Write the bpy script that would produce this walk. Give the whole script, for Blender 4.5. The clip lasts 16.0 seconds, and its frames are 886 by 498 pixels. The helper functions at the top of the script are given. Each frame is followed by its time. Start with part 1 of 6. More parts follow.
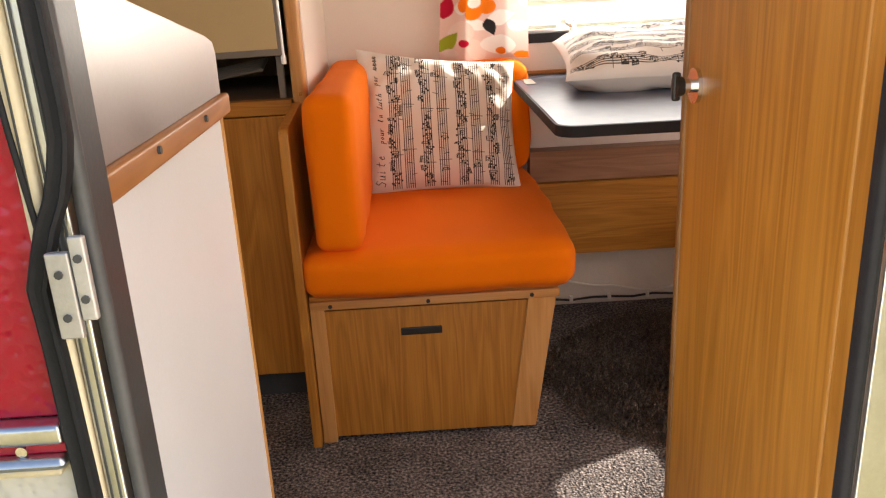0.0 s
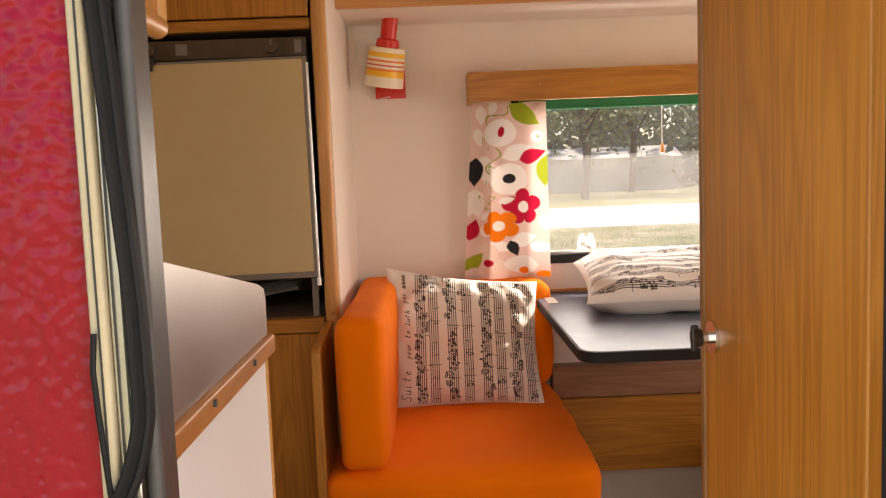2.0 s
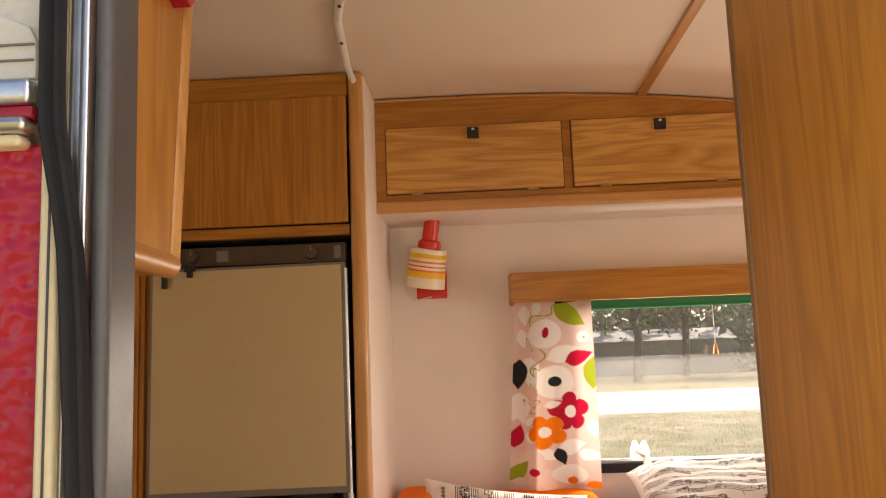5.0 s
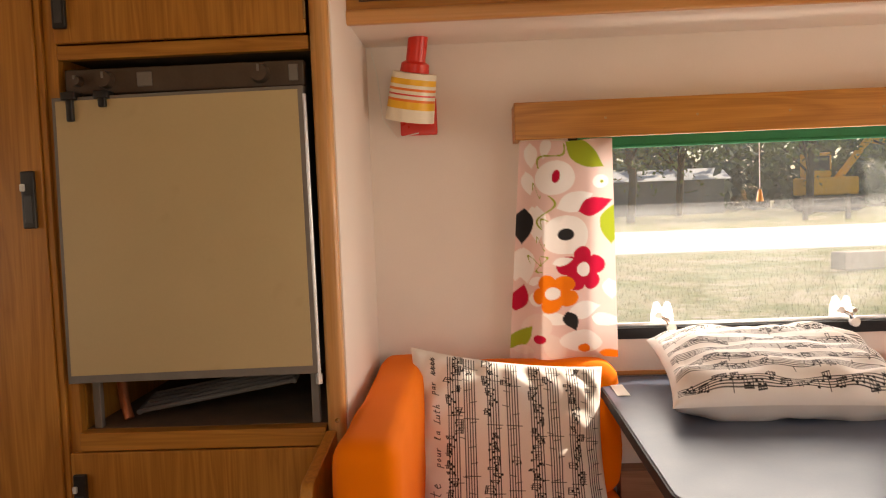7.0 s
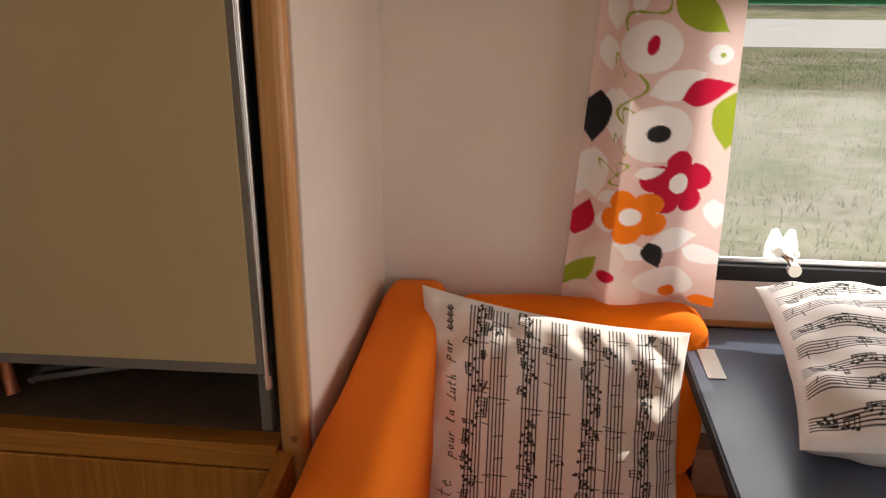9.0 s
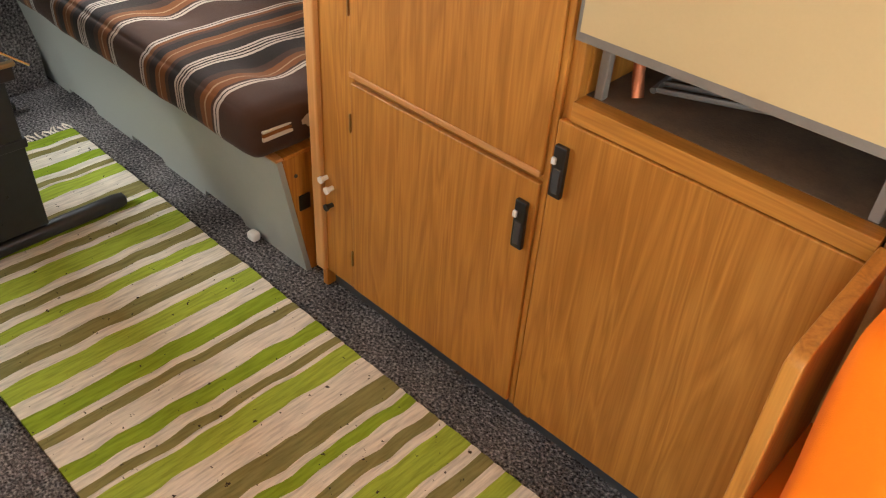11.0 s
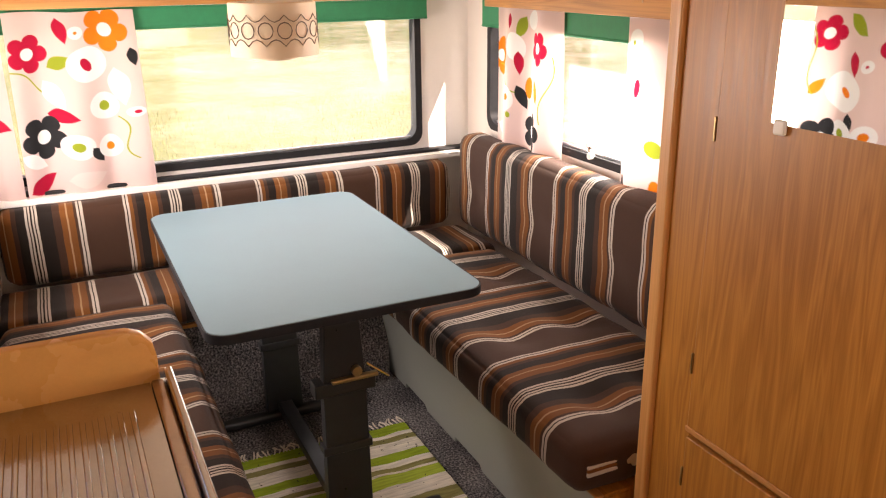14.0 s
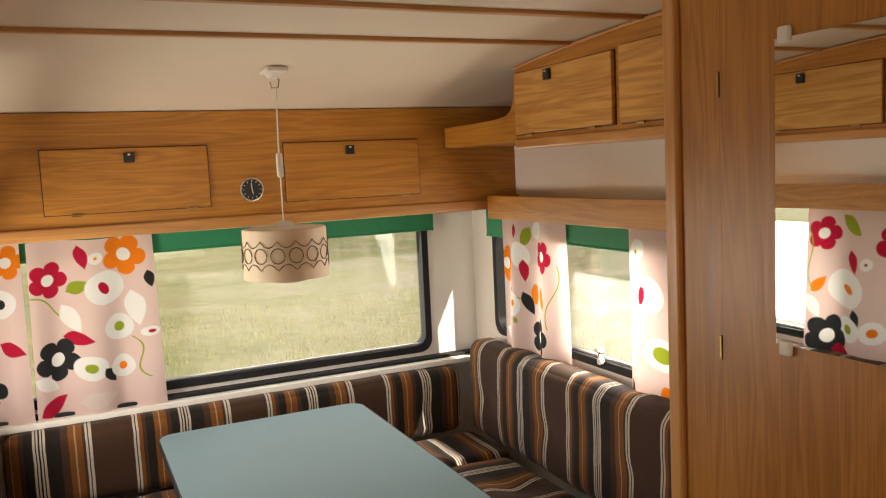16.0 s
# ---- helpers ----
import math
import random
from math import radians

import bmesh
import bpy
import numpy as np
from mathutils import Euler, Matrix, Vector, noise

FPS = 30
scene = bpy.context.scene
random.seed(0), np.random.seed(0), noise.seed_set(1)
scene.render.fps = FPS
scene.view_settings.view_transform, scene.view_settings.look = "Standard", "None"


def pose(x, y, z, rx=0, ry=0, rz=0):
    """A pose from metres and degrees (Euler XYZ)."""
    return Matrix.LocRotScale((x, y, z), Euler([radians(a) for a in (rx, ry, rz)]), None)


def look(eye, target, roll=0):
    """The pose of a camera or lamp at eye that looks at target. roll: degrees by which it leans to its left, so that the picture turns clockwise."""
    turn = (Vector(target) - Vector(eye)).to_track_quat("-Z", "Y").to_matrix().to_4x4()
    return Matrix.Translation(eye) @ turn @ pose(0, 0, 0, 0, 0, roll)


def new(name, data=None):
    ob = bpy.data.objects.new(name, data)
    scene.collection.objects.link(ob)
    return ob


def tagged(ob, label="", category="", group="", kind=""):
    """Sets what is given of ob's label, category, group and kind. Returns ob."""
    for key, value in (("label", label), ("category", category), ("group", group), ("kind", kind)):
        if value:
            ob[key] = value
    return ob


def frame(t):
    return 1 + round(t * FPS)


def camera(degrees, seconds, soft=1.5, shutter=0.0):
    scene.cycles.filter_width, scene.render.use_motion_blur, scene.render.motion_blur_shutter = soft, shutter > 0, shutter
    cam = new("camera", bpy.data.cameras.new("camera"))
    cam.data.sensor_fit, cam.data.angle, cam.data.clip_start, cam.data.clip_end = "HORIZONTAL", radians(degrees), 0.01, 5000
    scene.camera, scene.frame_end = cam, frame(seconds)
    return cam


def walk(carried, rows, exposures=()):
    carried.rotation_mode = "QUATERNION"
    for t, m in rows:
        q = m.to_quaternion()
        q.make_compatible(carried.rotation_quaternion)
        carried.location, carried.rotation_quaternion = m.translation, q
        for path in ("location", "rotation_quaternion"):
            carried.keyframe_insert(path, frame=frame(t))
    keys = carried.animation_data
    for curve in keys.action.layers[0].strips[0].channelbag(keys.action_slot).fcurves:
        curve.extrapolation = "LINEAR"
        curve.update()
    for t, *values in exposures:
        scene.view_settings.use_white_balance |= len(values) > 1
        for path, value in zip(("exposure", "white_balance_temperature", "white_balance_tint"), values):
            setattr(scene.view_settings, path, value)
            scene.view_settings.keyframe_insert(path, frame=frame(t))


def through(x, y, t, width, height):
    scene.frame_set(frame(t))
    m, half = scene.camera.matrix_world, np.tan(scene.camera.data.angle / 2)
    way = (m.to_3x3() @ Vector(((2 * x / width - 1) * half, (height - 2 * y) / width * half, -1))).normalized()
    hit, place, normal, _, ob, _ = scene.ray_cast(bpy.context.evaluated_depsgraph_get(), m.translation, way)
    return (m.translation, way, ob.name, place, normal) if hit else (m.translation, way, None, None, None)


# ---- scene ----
cam = camera(57.0, 16.0, soft=1.15, shutter=0.08)

PATH = [
    (0, (0.315, -2.022, 1.099), (0.359, -0.130, 0.453), -3.0),
    (0.5, (0.313, -2.035, 1.119), (0.356, -0.104, 0.600), -2.5),
    (1, (0.303, -2.048, 1.136), (0.343, -0.090, 0.728), -2.3),
    (1.5, (0.301, -2.059, 1.151), (0.331, -0.083, 0.848), -2.2),
    (2, (0.301, -2.067, 1.172), (0.320, -0.075, 0.990), -2.2),
    (2.5, (0.307, -2.060, 1.193), (0.311, -0.061, 1.159), -2.3),
    (3, (0.299, -2.045, 1.242), (0.300, -0.048, 1.358), -2.2),
    (3.5, (0.297, -2.059, 1.256), (0.284, -0.077, 1.528), -2.0),
    (6, (0.341, -1.884, 1.222), (0.235, 0.096, 1.450), -2.3),
    (6.5, (0.332, -1.785, 1.232), (0.229, 0.209, 1.285), -2.3),
    (7, (0.317, -1.559, 1.253), (0.234, 0.435, 1.129), -2.2),
    (7.5, (0.292, -1.382, 1.348), (0.290, 0.592, 1.030), -1.4),
    (8, (0.291, -1.285, 1.373), (0.344, 0.667, 0.940), -0.9),
    (8.5, (0.314, -1.101, 1.369), (0.344, 0.831, 0.853), -0.6),
    (9, (0.335, -0.913, 1.418), (0.118, 0.964, 0.763), 0.2),
    (9.5, (0.279, -0.923, 1.449), (-0.293, 0.808, 0.627), 2.0),
    (10, (0.217, -0.953, 1.432), (-0.598, 0.567, 0.419), 3.0),
    (10.2, (0.205, -0.971, 1.431), (-0.664, 0.470, 0.350), 3.3),
    (12.3, (0.093, -1.042, 1.401), (-1.267, -0.194, 0.204), 1.8),
    (12.5, (0.090, -1.052, 1.418), (-1.338, -0.232, 0.277), 1.5),
    (13, (0.090, -1.074, 1.467), (-1.482, -0.287, 0.492), 0.7),
    (13.5, (0.090, -1.084, 1.505), (-1.576, -0.282, 0.704), 0.1),
    (14, (0.090, -1.080, 1.554), (-1.627, -0.269, 0.900), -0.7),
    (14.5, (0.090, -1.081, 1.584), (-1.656, -0.256, 1.050), -1.3),
    (15, (0.090, -1.071, 1.599), (-1.681, -0.239, 1.173), -1.8),
    (15.5, (0.091, -1.067, 1.614), (-1.699, -0.233, 1.295), -2.2),
    (16, (0.090, -1.072, 1.622), (-1.717, -0.234, 1.423), -2.7),
]
EXPOSURES = [(0.0, 1.0, 7300, 17), (1.5, 0.82, 7600, 19), (2.5, 0.66, 7800, 22), (3.5, 0.65, 7900, 20), (6.0, 0.58, 8100, 22), (7.0, 0.62, 7700, 19), (8.0, 0.3, 7000, 17), (9.0, 0.1, 6700, 15),
             (9.5, 0.6, 6700, 12), (9.8, 1.2, 6500, 9), (10.0, 1.65, 6200, 8), (10.2, 1.85, 6200, 8), (12.5, 2.72, 6800, 7), (13.0, 2.2, 8200, 22), (13.5, 1.9, 7900, 28), (14.0, 1.4, 7300, 25), (14.5, 1.08, 6600, 14), (15.0, 0.88, 7000, 12), (16.0, 0.5, 7500, 12)]
walk(cam, [(t, look(eye, target, roll)) for t, eye, target, roll in PATH], EXPOSURES)

# ---- light ----
SUN_WAY = Vector((-1.0, -0.45, -0.93)).normalized()
world = bpy.data.worlds.new("sky")
scene.world = world
world.use_nodes = True
wn = world.node_tree
sky = wn.nodes.new("ShaderNodeTexSky")
sky.sky_type, sky.sun_disc = "NISHITA", False
sky.sun_elevation = math.asin(-SUN_WAY.z)
sky.sun_rotation = math.atan2(-SUN_WAY.x, -SUN_WAY.y)
wn.links.new(sky.outputs[0], wn.nodes["Background"].inputs[0])
wn.nodes["Background"].inputs[1].default_value = 0.15
sun = new("sun", bpy.data.lights.new("sun", "SUN"))
sun.data.energy, sun.data.angle, sun.data.color = 5.0, radians(0.5), (1.0, 0.93, 0.82)
sun.matrix_world = look((0, 0, 6), Vector((0, 0, 6)) + SUN_WAY)


def window_light(name, x, y, z, w, h, way, watts):
    """The sky's light in an opening."""
    ob = new(name, bpy.data.lights.new(name, "AREA"))
    ob.data.shape, ob.data.size, ob.data.size_y, ob.data.energy = "RECTANGLE", w, h, watts
    ob.data.color = (1.0, 0.97, 0.92)
    ob.matrix_world = look((x, y, z), Vector((x, y, z)) + Vector(way))
    return ob


window_light("window_light_desk", 1.0, 0.60, 1.13, 0.75, 0.42, (0, -1, -0.25), 4.5)
window_light("window_light_bench", -2.11, 0.60, 1.14, 0.5, 0.40, (0, -1, -0.25), 6)
window_light("window_light_dinette", -3.16, -0.18, 1.1, 0.95, 0.5, (1, 0, -0.25), 3.0)
window_light("window_light_end", 2.14, -0.45, 1.1, 1.3, 0.5, (-1, 0, -0.25), 6)
window_light("door_light", 0.37, -1.62, 1.0, 0.5, 1.6, (0, 1, 0), 2.0)
window_light("window_light_back", -2.35, -1.53, 1.15, 0.6, 0.42, (0, 1, -0.25), 8)

# ---- plan ----
NORTH, SOUTH, WEST, EAST = 0.55, -1.47, -3.09, 2.05
GROUND = -0.45


def ceiling_z(x):
    """The roof's inner height along the caravan: level in the middle, falling to both ends."""
    over = max(0.0, (x - 0.3) * 1.2, -1.3 - x)
    return 1.965 - 0.06 * over * over


# ---- materials ----
def nodes_of(name):
    m = bpy.data.materials.new(name)
    m.use_nodes = True
    t = m.node_tree
    return m, t, t.nodes["Principled BSDF"]


def node(t, kind, **inputs):
    n = t.nodes.new(kind)
    for key, value in inputs.items():
        n.inputs[key].default_value = value
    return n


def ramp(t, fac, stops, constant=False):
    r = t.nodes.new("ShaderNodeValToRGB")
    e = r.color_ramp.elements
    while len(e) < len(stops):
        e.new(1.0)
    for k, (p, c) in enumerate(stops):
        e[k].position, e[k].color = p, (*c, 1)
    if constant:
        r.color_ramp.interpolation = "CONSTANT"
    t.links.new(fac, r.inputs[0])
    return r.outputs[0]


def mapped(t, scale, coords="Object"):
    tc = t.nodes.new("ShaderNodeTexCoord")
    mp = t.nodes.new("ShaderNodeMapping")
    mp.inputs["Scale"].default_value = scale
    t.links.new(tc.outputs[coords], mp.inputs[0])
    return mp.outputs[0]


def noise_tex(t, vec, scale, detail=3.0, rough=0.55, distortion=0.0):
    n = node(t, "ShaderNodeTexNoise", Scale=scale, Detail=detail, Roughness=rough, Distortion=distortion)
    t.links.new(vec, n.inputs["Vector"])
    return n.outputs["Fac"]


def math_node(t, op, a, b=None, c=None):
    n = t.nodes.new("ShaderNodeMath")
    n.operation = op
    for k, v in enumerate((a, b, c)):
        if v is None:
            continue
        if isinstance(v, (int, float)):
            n.inputs[k].default_value = v
        else:
            t.links.new(v, n.inputs[k])
    return n.outputs[0]


def mixed(t, fac, a, b, mode="MIX"):
    n = t.nodes.new("ShaderNodeMix")
    n.data_type, n.blend_type = "RGBA", mode
    for slot, v in ((n.inputs[0], fac), (n.inputs[6], a), (n.inputs[7], b)):
        if isinstance(v, (int, float)):
            slot.default_value = v
        elif isinstance(v, tuple):
            slot.default_value = (*v, 1)
        else:
            t.links.new(v, slot)
    return n.outputs[2]


def bump(t, bsdf, height, strength, distance=0.002):
    b = node(t, "ShaderNodeBump", Strength=strength, Distance=distance)
    t.links.new(height, b.inputs["Height"])
    t.links.new(b.outputs[0], bsdf.inputs["Normal"])


def plain(name, color, rough=0.5, metal=0.0, vary=0.12, scale=25.0, relief=0.15, fine=220.0, spec=0.5):
    """A surface with soft stains and fine grain."""
    m, t, b = nodes_of(name)
    v = mapped(t, (1, 1, 1))
    big, small = noise_tex(t, v, scale, 4.0), noise_tex(t, v, fine, 2.0)
    f = math_node(t, "ADD", math_node(t, "MULTIPLY", big, 0.7), math_node(t, "MULTIPLY", small, 0.3))
    dark = tuple(c * (1 - vary) for c in color)
    light = tuple(min(1, c * (1 + vary)) for c in color)
    t.links.new(ramp(t, f, [(0.3, dark), (0.7, light)]), b.inputs["Base Color"])
    t.links.new(math_node(t, "MULTIPLY_ADD", big, 0.2, max(0.02, rough - 0.1)), b.inputs["Roughness"])
    b.inputs["Metallic"].default_value = metal
    b.inputs["Specular IOR Level"].default_value = spec
    if relief:
        bump(t, b, small, relief)
    return m


def wood(name, axis, dark, light, rough=0.38, figure=0.85, contrast=0.58):
    """Oak veneer with its grain along an axis."""
    m, t, b = nodes_of(name)
    along = {"x": (0.9, 11, 11), "y": (11, 0.9, 11), "z": (11, 11, 0.9)}[axis]
    pores = {"x": (4, 260, 260), "y": (260, 4, 260), "z": (260, 260, 4)}[axis]
    v = mapped(t, along)
    info = t.nodes.new("ShaderNodeObjectInfo")
    shift = t.nodes.new("ShaderNodeVectorMath")
    shift.operation = "ADD"
    t.links.new(v, shift.inputs[0])
    t.links.new(math_node(t, "MULTIPLY", info.outputs["Random"], 37.0), shift.inputs[1])
    v = shift.outputs[0]
    base = noise_tex(t, v, 1.3, 3.0, 0.5, 0.6)
    rings = math_node(t, "FRACT", math_node(t, "MULTIPLY", base, 9.0 * figure))
    rings = math_node(t, "ABSOLUTE", math_node(t, "SUBTRACT", rings, 0.5))
    fine = noise_tex(t, mapped(t, pores), 1.0, 2.0)
    tone = noise_tex(t, mapped(t, (1, 1, 1)), 2.5, 2.0)
    f = math_node(t, "ADD", math_node(t, "MULTIPLY", rings, contrast), math_node(t, "MULTIPLY", fine, 0.5))
    f = math_node(t, "ADD", f, math_node(t, "MULTIPLY", tone, 0.3))
    col = ramp(t, f, [(0.28, dark), (0.55, tuple((a + c) / 2 for a, c in zip(dark, light))), (0.82, light)])
    t.links.new(col, b.inputs["Base Color"])
    t.links.new(math_node(t, "MULTIPLY_ADD", fine, 0.22, rough - 0.1), b.inputs["Roughness"])
    bump(t, b, fine, 0.12, 0.001)
    return m


OAK_D, OAK_L = (0.33, 0.125, 0.016), (0.56, 0.248, 0.042)
oak_z = wood("oak veneer upright", "z", OAK_D, OAK_L)
oak_x = wood("oak veneer along", "x", OAK_D, OAK_L)
oak_y = wood("oak veneer across", "y", OAK_D, OAK_L)
pale_x = wood("pale oak locker front", "x", (0.42, 0.18, 0.034), (0.68, 0.36, 0.10), 0.35, 0.75, 0.85)
trim_wood = wood("varnished pine trim", "z", (0.50, 0.23, 0.06), (0.68, 0.36, 0.13), 0.32, 0.5)
trim_x = wood("varnished pine moulding", "x", (0.46, 0.20, 0.055), (0.64, 0.33, 0.12), 0.32, 0.5)
trim_y = wood("varnished pine lipping", "y", (0.40, 0.17, 0.05), (0.60, 0.30, 0.10), 0.32, 0.5)
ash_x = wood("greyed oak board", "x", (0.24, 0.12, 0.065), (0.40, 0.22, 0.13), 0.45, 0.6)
orange_board = plain("honey coloured end board", (0.72, 0.36, 0.10), 0.28, vary=0.06, scale=9, relief=0.03)
wall_paint = plain("warm white wall board", (0.81, 0.73, 0.66), 0.55, vary=0.03, scale=6, relief=0.06)
cool_white = plain("glossy white board", (0.80, 0.82, 0.84), 0.4, vary=0.03, scale=5, relief=0.08)
white_paint = plain("white painted board", (0.82, 0.80, 0.76), 0.5, vary=0.03, scale=6, relief=0.06)
ceiling_board = plain("cream ceiling board", (0.76, 0.66, 0.53), 0.6, vary=0.03, scale=5, relief=0.05)
grey_wall = plain("pale ribbed wall covering", (0.70, 0.66, 0.60), 0.7, vary=0.05, relief=0.5)
bench_grey = plain("grey green bench board", (0.36, 0.38, 0.34), 0.4, vary=0.06, relief=0.06)
black_plastic = plain("black plastic", (0.018, 0.017, 0.016), 0.35, vary=0.2, relief=0.05)
black_rubber = plain("black rubber", (0.016, 0.016, 0.018), 0.6, vary=0.3, relief=0.2, spec=0.25)
dark_grey = plain("dark grey paint", (0.055, 0.058, 0.06), 0.35, vary=0.2, relief=0.06)
leg_black = plain("black stove enamel", (0.017, 0.018, 0.020), 0.32, vary=0.2, relief=0.06)
fridge_grey = plain("dark brown fridge fascia", (0.085, 0.06, 0.042), 0.35, vary=0.15, relief=0.05)
fridge_rim = plain("grey fridge door rim", (0.20, 0.18, 0.155), 0.4, vary=0.1, relief=0.04)
fridge_cream = plain("cream fridge door", (0.55, 0.425, 0.225), 0.42, vary=0.035, scale=7, relief=0.04)
ft = fridge_cream.node_tree
fb = ft.nodes["Principled BSDF"]
smudge = noise_tex(ft, mapped(ft, (1, 1, 1)), 11, 2.0)
fcol = mixed(ft, math_node(ft, "MULTIPLY", math_node(ft, "SMOOTH_MIN", math_node(ft, "MAXIMUM", math_node(ft, "SUBTRACT", smudge, 0.64), 0.0), 0.1, 0.05), 2.5), fb.inputs["Base Color"].links[0].from_socket, (0.36, 0.22, 0.10))
ft.links.new(fcol, fb.inputs["Base Color"])
steel = plain("brushed stainless steel", (0.46, 0.425, 0.395), 0.17, 1.0, vary=0.14, scale=12, relief=0.03)
chrome = plain("chrome", (0.75, 0.74, 0.72), 0.12, 1.0, vary=0.05, relief=0.0)
brass = plain("dull brass", (0.42, 0.30, 0.14), 0.35, 1.0, vary=0.15, relief=0.05)
aluminium = plain("aluminium profile", (0.70, 0.71, 0.72), 0.33, 1.0, vary=0.1, relief=0.1)
cream_seal = plain("cream sealing strip", (0.78, 0.66, 0.44), 0.5, vary=0.08)
desk_top = plain("slate blue laminate", (0.078, 0.102, 0.150), 0.38, vary=0.10, scale=16, relief=0.03)
table_top = plain("pale blue green laminate", (0.170, 0.268, 0.305), 0.55, vary=0.06, scale=5, relief=0.02, spec=0.18)
white_plastic = plain("white plastic", (0.80, 0.78, 0.72), 0.35, vary=0.05, relief=0.03)
red_plastic = plain("red plastic", (0.72, 0.035, 0.02), 0.3, vary=0.06, relief=0.02)
red_frame = plain("dark red lacquer", (0.42, 0.012, 0.03), 0.22, vary=0.1, relief=0.02)
green_blind = plain("green roller blind cloth", (0.010, 0.20, 0.085), 0.7, vary=0.12, relief=0.1)
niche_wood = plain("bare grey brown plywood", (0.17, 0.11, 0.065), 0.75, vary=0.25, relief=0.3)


def mirror_mat():
    m, t, b = nodes_of("mirror glass")
    b.inputs["Base Color"].default_value = (0.86, 0.88, 0.87, 1)
    b.inputs["Metallic"].default_value, b.inputs["Roughness"].default_value = 1.0, 0.015
    return m


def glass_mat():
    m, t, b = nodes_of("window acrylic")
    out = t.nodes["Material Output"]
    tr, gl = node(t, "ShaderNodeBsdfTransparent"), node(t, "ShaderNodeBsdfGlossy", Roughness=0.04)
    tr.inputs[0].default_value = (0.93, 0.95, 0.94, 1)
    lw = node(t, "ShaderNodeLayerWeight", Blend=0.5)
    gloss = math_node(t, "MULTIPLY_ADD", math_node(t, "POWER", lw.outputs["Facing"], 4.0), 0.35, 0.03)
    # whitish veil: dirty acrylic, plus haze over the view put into the pane
    dirt_haze = node(t, "ShaderNodeBsdfTranslucent")
    dirt_haze.inputs[0].default_value = (0.9, 0.9, 0.88, 1)
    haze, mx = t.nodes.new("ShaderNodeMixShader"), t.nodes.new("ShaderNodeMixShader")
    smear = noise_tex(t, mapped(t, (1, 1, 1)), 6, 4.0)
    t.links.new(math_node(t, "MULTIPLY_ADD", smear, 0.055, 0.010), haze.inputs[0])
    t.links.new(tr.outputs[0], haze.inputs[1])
    t.links.new(dirt_haze.outputs[0], haze.inputs[2])
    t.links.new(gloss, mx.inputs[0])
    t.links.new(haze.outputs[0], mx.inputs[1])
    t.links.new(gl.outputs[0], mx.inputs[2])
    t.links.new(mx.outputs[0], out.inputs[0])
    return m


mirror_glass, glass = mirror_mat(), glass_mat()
clear_pad, pad_tree, pad_bsdf = nodes_of("frosted clear plastic")
pad_bsdf.inputs["Base Color"].default_value, pad_bsdf.inputs["Roughness"].default_value = (0.85, 0.86, 0.86, 1), 0.3
pad_glow, pad_mix = node(pad_tree, "ShaderNodeBsdfTranslucent"), pad_tree.nodes.new("ShaderNodeMixShader")
pad_glow.inputs[0].default_value = (0.95, 0.95, 0.95, 1)
pad_mix.inputs[0].default_value = 0.75
pad_tree.links.new(pad_bsdf.outputs[0], pad_mix.inputs[1])
pad_tree.links.new(pad_glow.outputs[0], pad_mix.inputs[2])
pad_tree.links.new(pad_mix.outputs[0], pad_tree.nodes["Material Output"].inputs[0])


def cloth(name, color, vary=0.10, thread=700.0, relief=0.25, rough=0.85, fold=6.0):
    m, t, b = nodes_of(name)
    v = mapped(t, (1, 1, 1))
    big, small = noise_tex(t, v, fold, 3.0), noise_tex(t, v, thread, 1.0)
    f = math_node(t, "MULTIPLY_ADD", small, 0.5, math_node(t, "MULTIPLY", big, 0.5))
    t.links.new(ramp(t, f, [(0.3, tuple(c * (1 - vary) for c in color)), (0.7, tuple(min(1, c * (1 + vary)) for c in color))]), b.inputs["Base Color"])
    b.inputs["Roughness"].default_value = rough
    b.inputs["Specular IOR Level"].default_value = 0.2
    b.inputs["Sheen Weight"].default_value = 0.03
    bump(t, b, small, relief, 0.001)
    return m


orange_cloth = cloth("bright orange cotton", (0.95, 0.20, 0.002), 0.07, relief=0.5)
# paler copy of the worktop steel, its whitish reflection put into the colour
splash_plate = plain("pale steel plate", (0.47, 0.46, 0.455), 0.36, 1.0, vary=0.06, scale=9, relief=0.05)
# dark colour for the shadow gap drawn round the locker flaps
gap_shade = plain("dark shade round flaps", (0.085, 0.035, 0.010), 0.6, vary=0.2)

BROWN, DARK, CREAM, RUST, TAN = (0.062, 0.030, 0.018), (0.020, 0.014, 0.011), (0.55, 0.49, 0.42), (0.20, 0.074, 0.017), (0.40, 0.25, 0.13)
STRIPES = [(0.00, CREAM), (0.012, DARK), (0.022, CREAM), (0.034, DARK), (0.044, CREAM), (0.056, DARK), (0.066, CREAM), (0.080, DARK), (0.14, BROWN), (0.17, RUST), (0.215, TAN), (0.225, RUST),
           (0.26, DARK), (0.32, BROWN), (0.345, RUST), (0.372, CREAM), (0.388, DARK), (0.397, CREAM), (0.413, BROWN), (0.695, CREAM), (0.711, DARK), (0.720, CREAM), (0.736, BROWN), (0.755, RUST), (0.80, TAN), (0.81, RUST), (0.85, BROWN), (0.90, DARK)]


